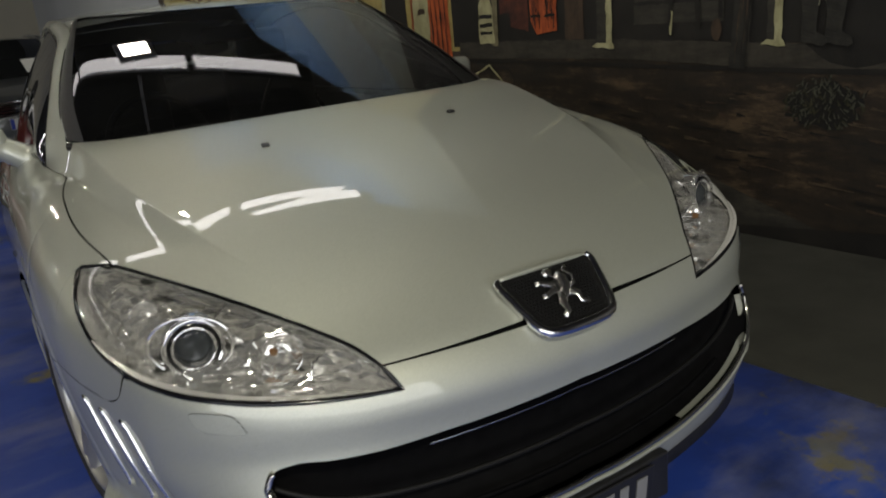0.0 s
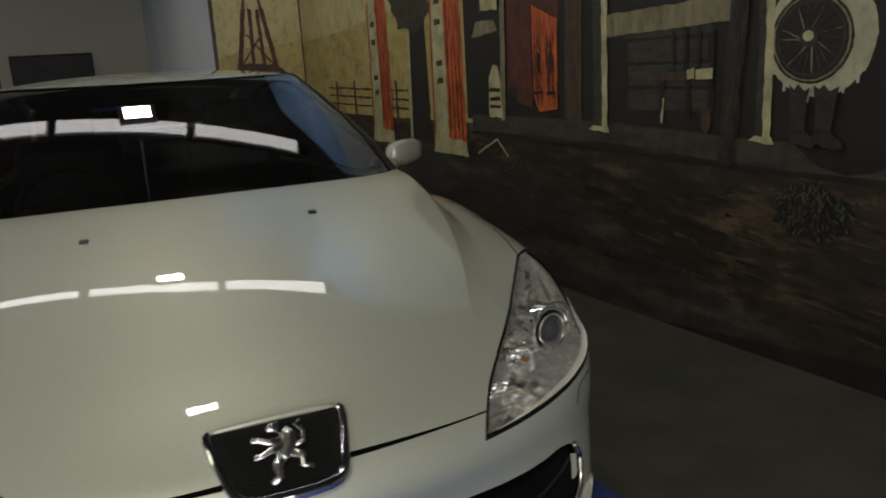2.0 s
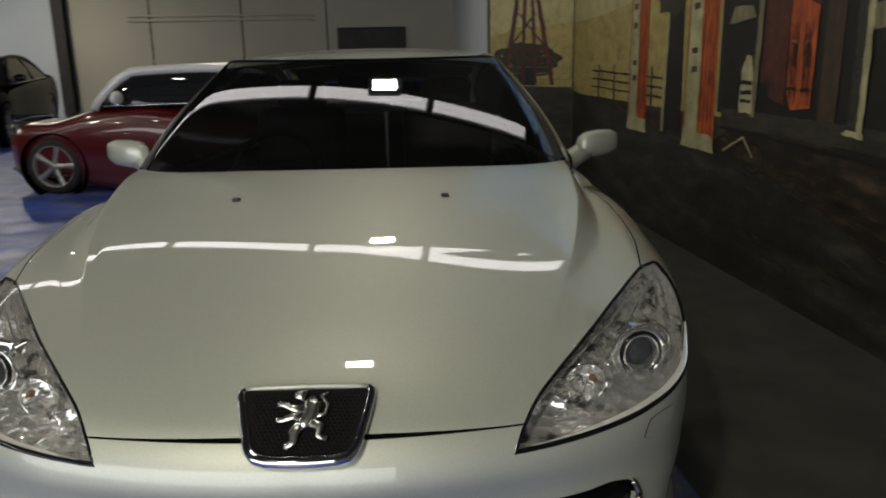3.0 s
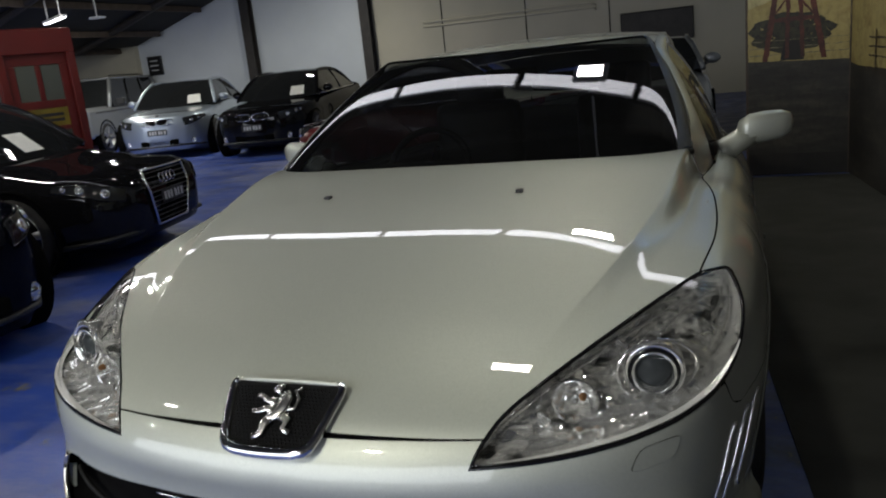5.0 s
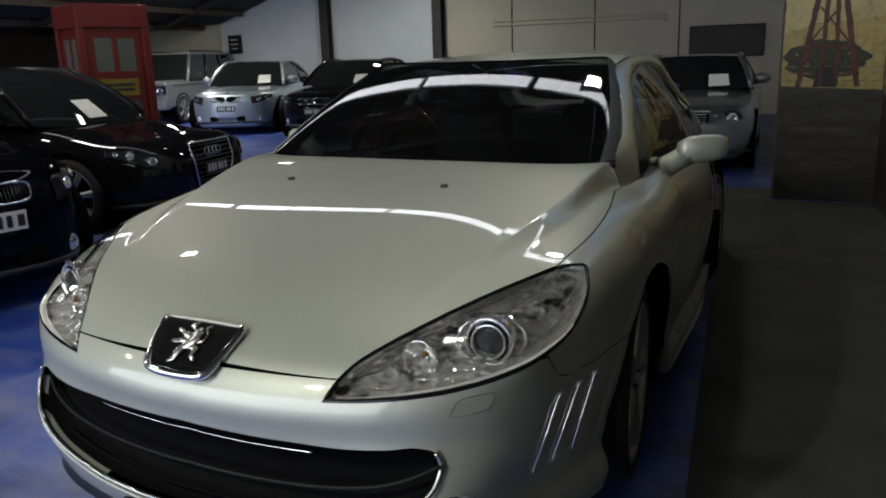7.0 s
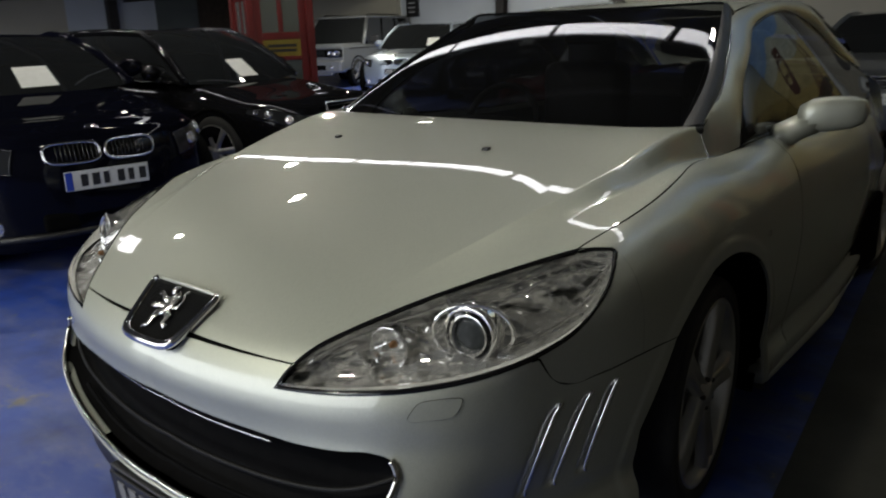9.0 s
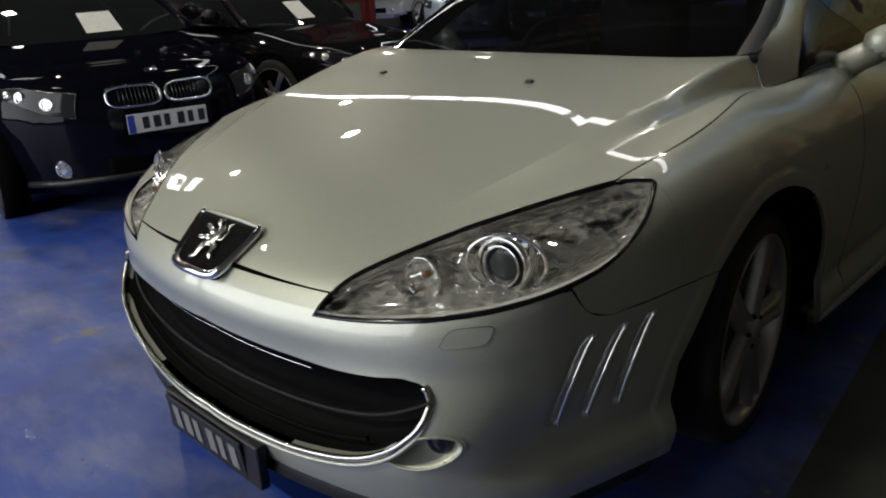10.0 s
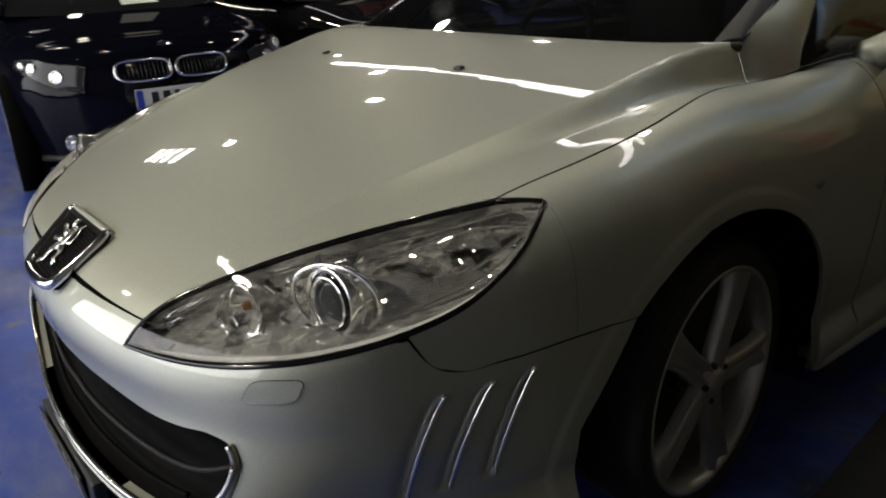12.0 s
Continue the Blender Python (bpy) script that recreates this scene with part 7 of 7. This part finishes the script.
        for wy in (0.88, 3.76):
            wm = Matrix.Translation((0.955 * sg, wy, 0.37)) @ Euler((0, radians(90 * sg), 0)).to_matrix().to_4x4()
            # near-black discs give the shade of the uncut arch and the open rim
            put("arch", mesh_of("arch", *revolved([(0.0, -0.14), (0.43, -0.14), (0.44, 0.004), (0.41, 0.006), (0.40, -0.03)], 36), GAP), GAP, car, "near-black disc for the shaded wheel arch", m=wm)
            wl = put("wheel", mesh_of("tyre", *revolved([(0.26, -0.18), (0.37, -0.16), (0.37, -0.035), (0.36, -0.008), (0.32, 0.010), (0.27, 0.008)], 36), RUBBER), RUBBER, car, "alloy wheel with a black tyre", m=wm)
            put("rim", mesh_of("rim", *revolved([(0.245, -0.10), (0.26, -0.012), (0.275, 0.012), (0.28, 0.0)], 36), ALLOY), ALLOY, wl)
            put("rim_shade", mesh_of("rim_shade", *revolved([(0.0, -0.09), (0.26, -0.09)], 24), GAP), GAP, wl)
            spoke = mesh_of("spoke", [(r, a * w, h) for r, w in ((0.03, 0.03), (0.12, 0.03), (0.265, 0.04)) for a, h in ((-1, -0.03), (-0.8, 0.0), (0.8, 0.0), (1, -0.03))], [(i * 4 + j, i * 4 + j + 1, (i + 1) * 4 + j + 1, (i + 1) * 4 + j) for i in range(2) for j in range(3)], ALLOY)
            for a in range(5):
                put("spoke", spoke, ALLOY, wl, m=pose(0, 0, 0, 0, 0, a * 72 + 20))
    g = put("grille", boxes((-0.50, 0.50, 0.05, 0.14, 0.80, 1.00), bevel=0.02), GAP, car, "black slatted grille")
    for j in range(4):
        put("slat", boxes((-0.47, 0.47, 0.035, 0.06, 0.825 + j * 0.045, 0.845 + j * 0.045), bevel=0.004), BLACK_PLASTIC, g)
    put("lower_intake", boxes((-0.52, 0.52, -0.03, 0.05, 0.47, 0.60), bevel=0.015), GAP, car, "dark lower intake")


def park(x, y, heading):
    """Nose at x, y; heading in degrees from +x."""
    return pose(x, y, 0, 0, 0, heading + 90)


stock_car("parked_coupe", "dark navy coupe with twin chrome kidney grilles", NAVY_PAINT, park(-2.763, 1.222, -8.4), 4.58, 1.78, 1.40, 0.94, 0.645, 0.16, (1.45, 2.3), (3.2, 4.0), note_at=6)
stock_car("parked_hatchback", "glossy black hatchback with a tall shield grille", BLACK_PAINT, park(-3.74, 4.07, 12), 4.29, 1.77, 1.42, 0.86, 0.60, 0.16, (1.1, 1.85), (3.5, 4.05), 0.325, (0.86, 3.42), face="shield", plate="slim", note_at=5)
stock_car("parked_saloon", "silver-blue saloon with kidney grilles and a paper note", BLUE_SILVER, park(-9.6, 10.8, -66), 5.03, 1.90, 1.49, 0.92, 0.66, 0.17, (1.35, 2.15), (3.7, 4.4), 0.345, (0.85, 3.84), plate="slim")
stock_car("parked_saloon", "black saloon with kidney grilles and a paper note", BLACK_PAINT, park(-7.2, 10.45, -78), 4.80, 1.85, 1.45, 0.90, 0.64, 0.17, (1.3, 2.1), (3.5, 4.2), 0.33, (0.85, 3.7), plate="slim")
off_roader(park(-13.95, 12.2, -70) @ Matrix.Diagonal((1.04, 1.05, 0.955, 1)))
stock_car("parked_saloon", "mid-grey saloon with round twin lamps", SLATE_PAINT, park(-0.26, 7.9, -86), 4.64, 1.74, 1.35, 0.86, 0.55, 0.16, (1.25, 2.0), (3.3, 4.0), 0.315, (0.80, 3.5), face="bar", lamp="round", plate="white")
stock_car("parked_compact", "small red hatchback with a white roof, parked side-on", RED_PAINT, park(-4.15, 7.5, 176), 3.40, 1.56, 1.28, 0.82, 0.58, 0.15, (0.95, 1.4), (3.08, 3.3), 0.29, (0.6, 2.85), WHITE_PAINT, 0.84, "bar", False, "round", "none")


# telephone kiosk
def kiosk():
    k = tagged(empty("telephone_kiosk", pose(-7.15, 5.92, 0, 0, 0, 68.3) @ Matrix.Diagonal((0.97, 0.97, 0.89, 1))), "bright red telephone kiosk with glazed door and notice", "kiosk")
    red = grainy("kiosk_red", (0.105, 0.0055, 0.004), (0.080, 0.0045, 0.0032), 3.0, 0.45, 0.05, 0, 0.1)
    pane = mat("kiosk_pane", (0.07, 0.08, 0.075), 0.08, 0.0, 0.0, 0.7)
    yellow = grainy("notice_yellow", (0.20, 0.15, 0.012), (0.15, 0.11, 0.01), 9.0, 0.5, 0.05)
    put("plinth", boxes((-0.46, 0.46, -0.46, 0.46, 0, 0.12), bevel=0.01), INK, k)
    for x in (-0.41, 0.41):
        for y in (-0.41, 0.41):
            put("post", boxes((x - 0.05, x + 0.05, y - 0.05, y + 0.05, 0.12, 2.12), bevel=0.01), red, k)
    put("roof", boxes((-0.462, 0.462, -0.462, 0.462, 2.12, 2.42), (-0.455, 0.455, -0.455, 0.455, 2.42, 2.44), bevel=0.008), red, k)
    for q in range(4):
        m = pose(0, 0, 0, 0, 0, 90 * q)
        side = put("side_panel", boxes((-0.36, 0.36, -0.42, -0.39, 0.12, 0.55), bevel=0.004), red, k, m=m)
        for spec in ((-0.36, 0.36, -0.42, -0.39, 1.98, 2.12), (-0.26, 0.26, -0.42, -0.39, 1.42, 1.52), (-0.26, 0.26, -0.42, -0.39, 1.12, 1.18), (-0.36, -0.26, -0.42, -0.39, 0.55, 1.98), (0.26, 0.36, -0.42, -0.39, 0.55, 1.98), (-0.03, 0.03, -0.42, -0.39, 1.52, 1.98)):
            put("rail", boxes(spec, bevel=0.004), red, side)
        for x0, x1, z0, z1 in ((-0.26, -0.03, 1.52, 1.98), (0.03, 0.26, 1.52, 1.98), (-0.26, 0.26, 0.55, 1.12)):
            put("pane", boxes((x0, x1, -0.408, -0.400, z0, z1)), pane, side)
        put("notice", boxes((-0.26, 0.26, -0.412, -0.398, 1.18, 1.42)), yellow, side, "yellow notice with plain bars")
        for z in (1.26, 1.33):
            put("bar", boxes((-0.2, 0.2, -0.415, -0.412, z - 0.02, z + 0.02)), INK, side)


kiosk()
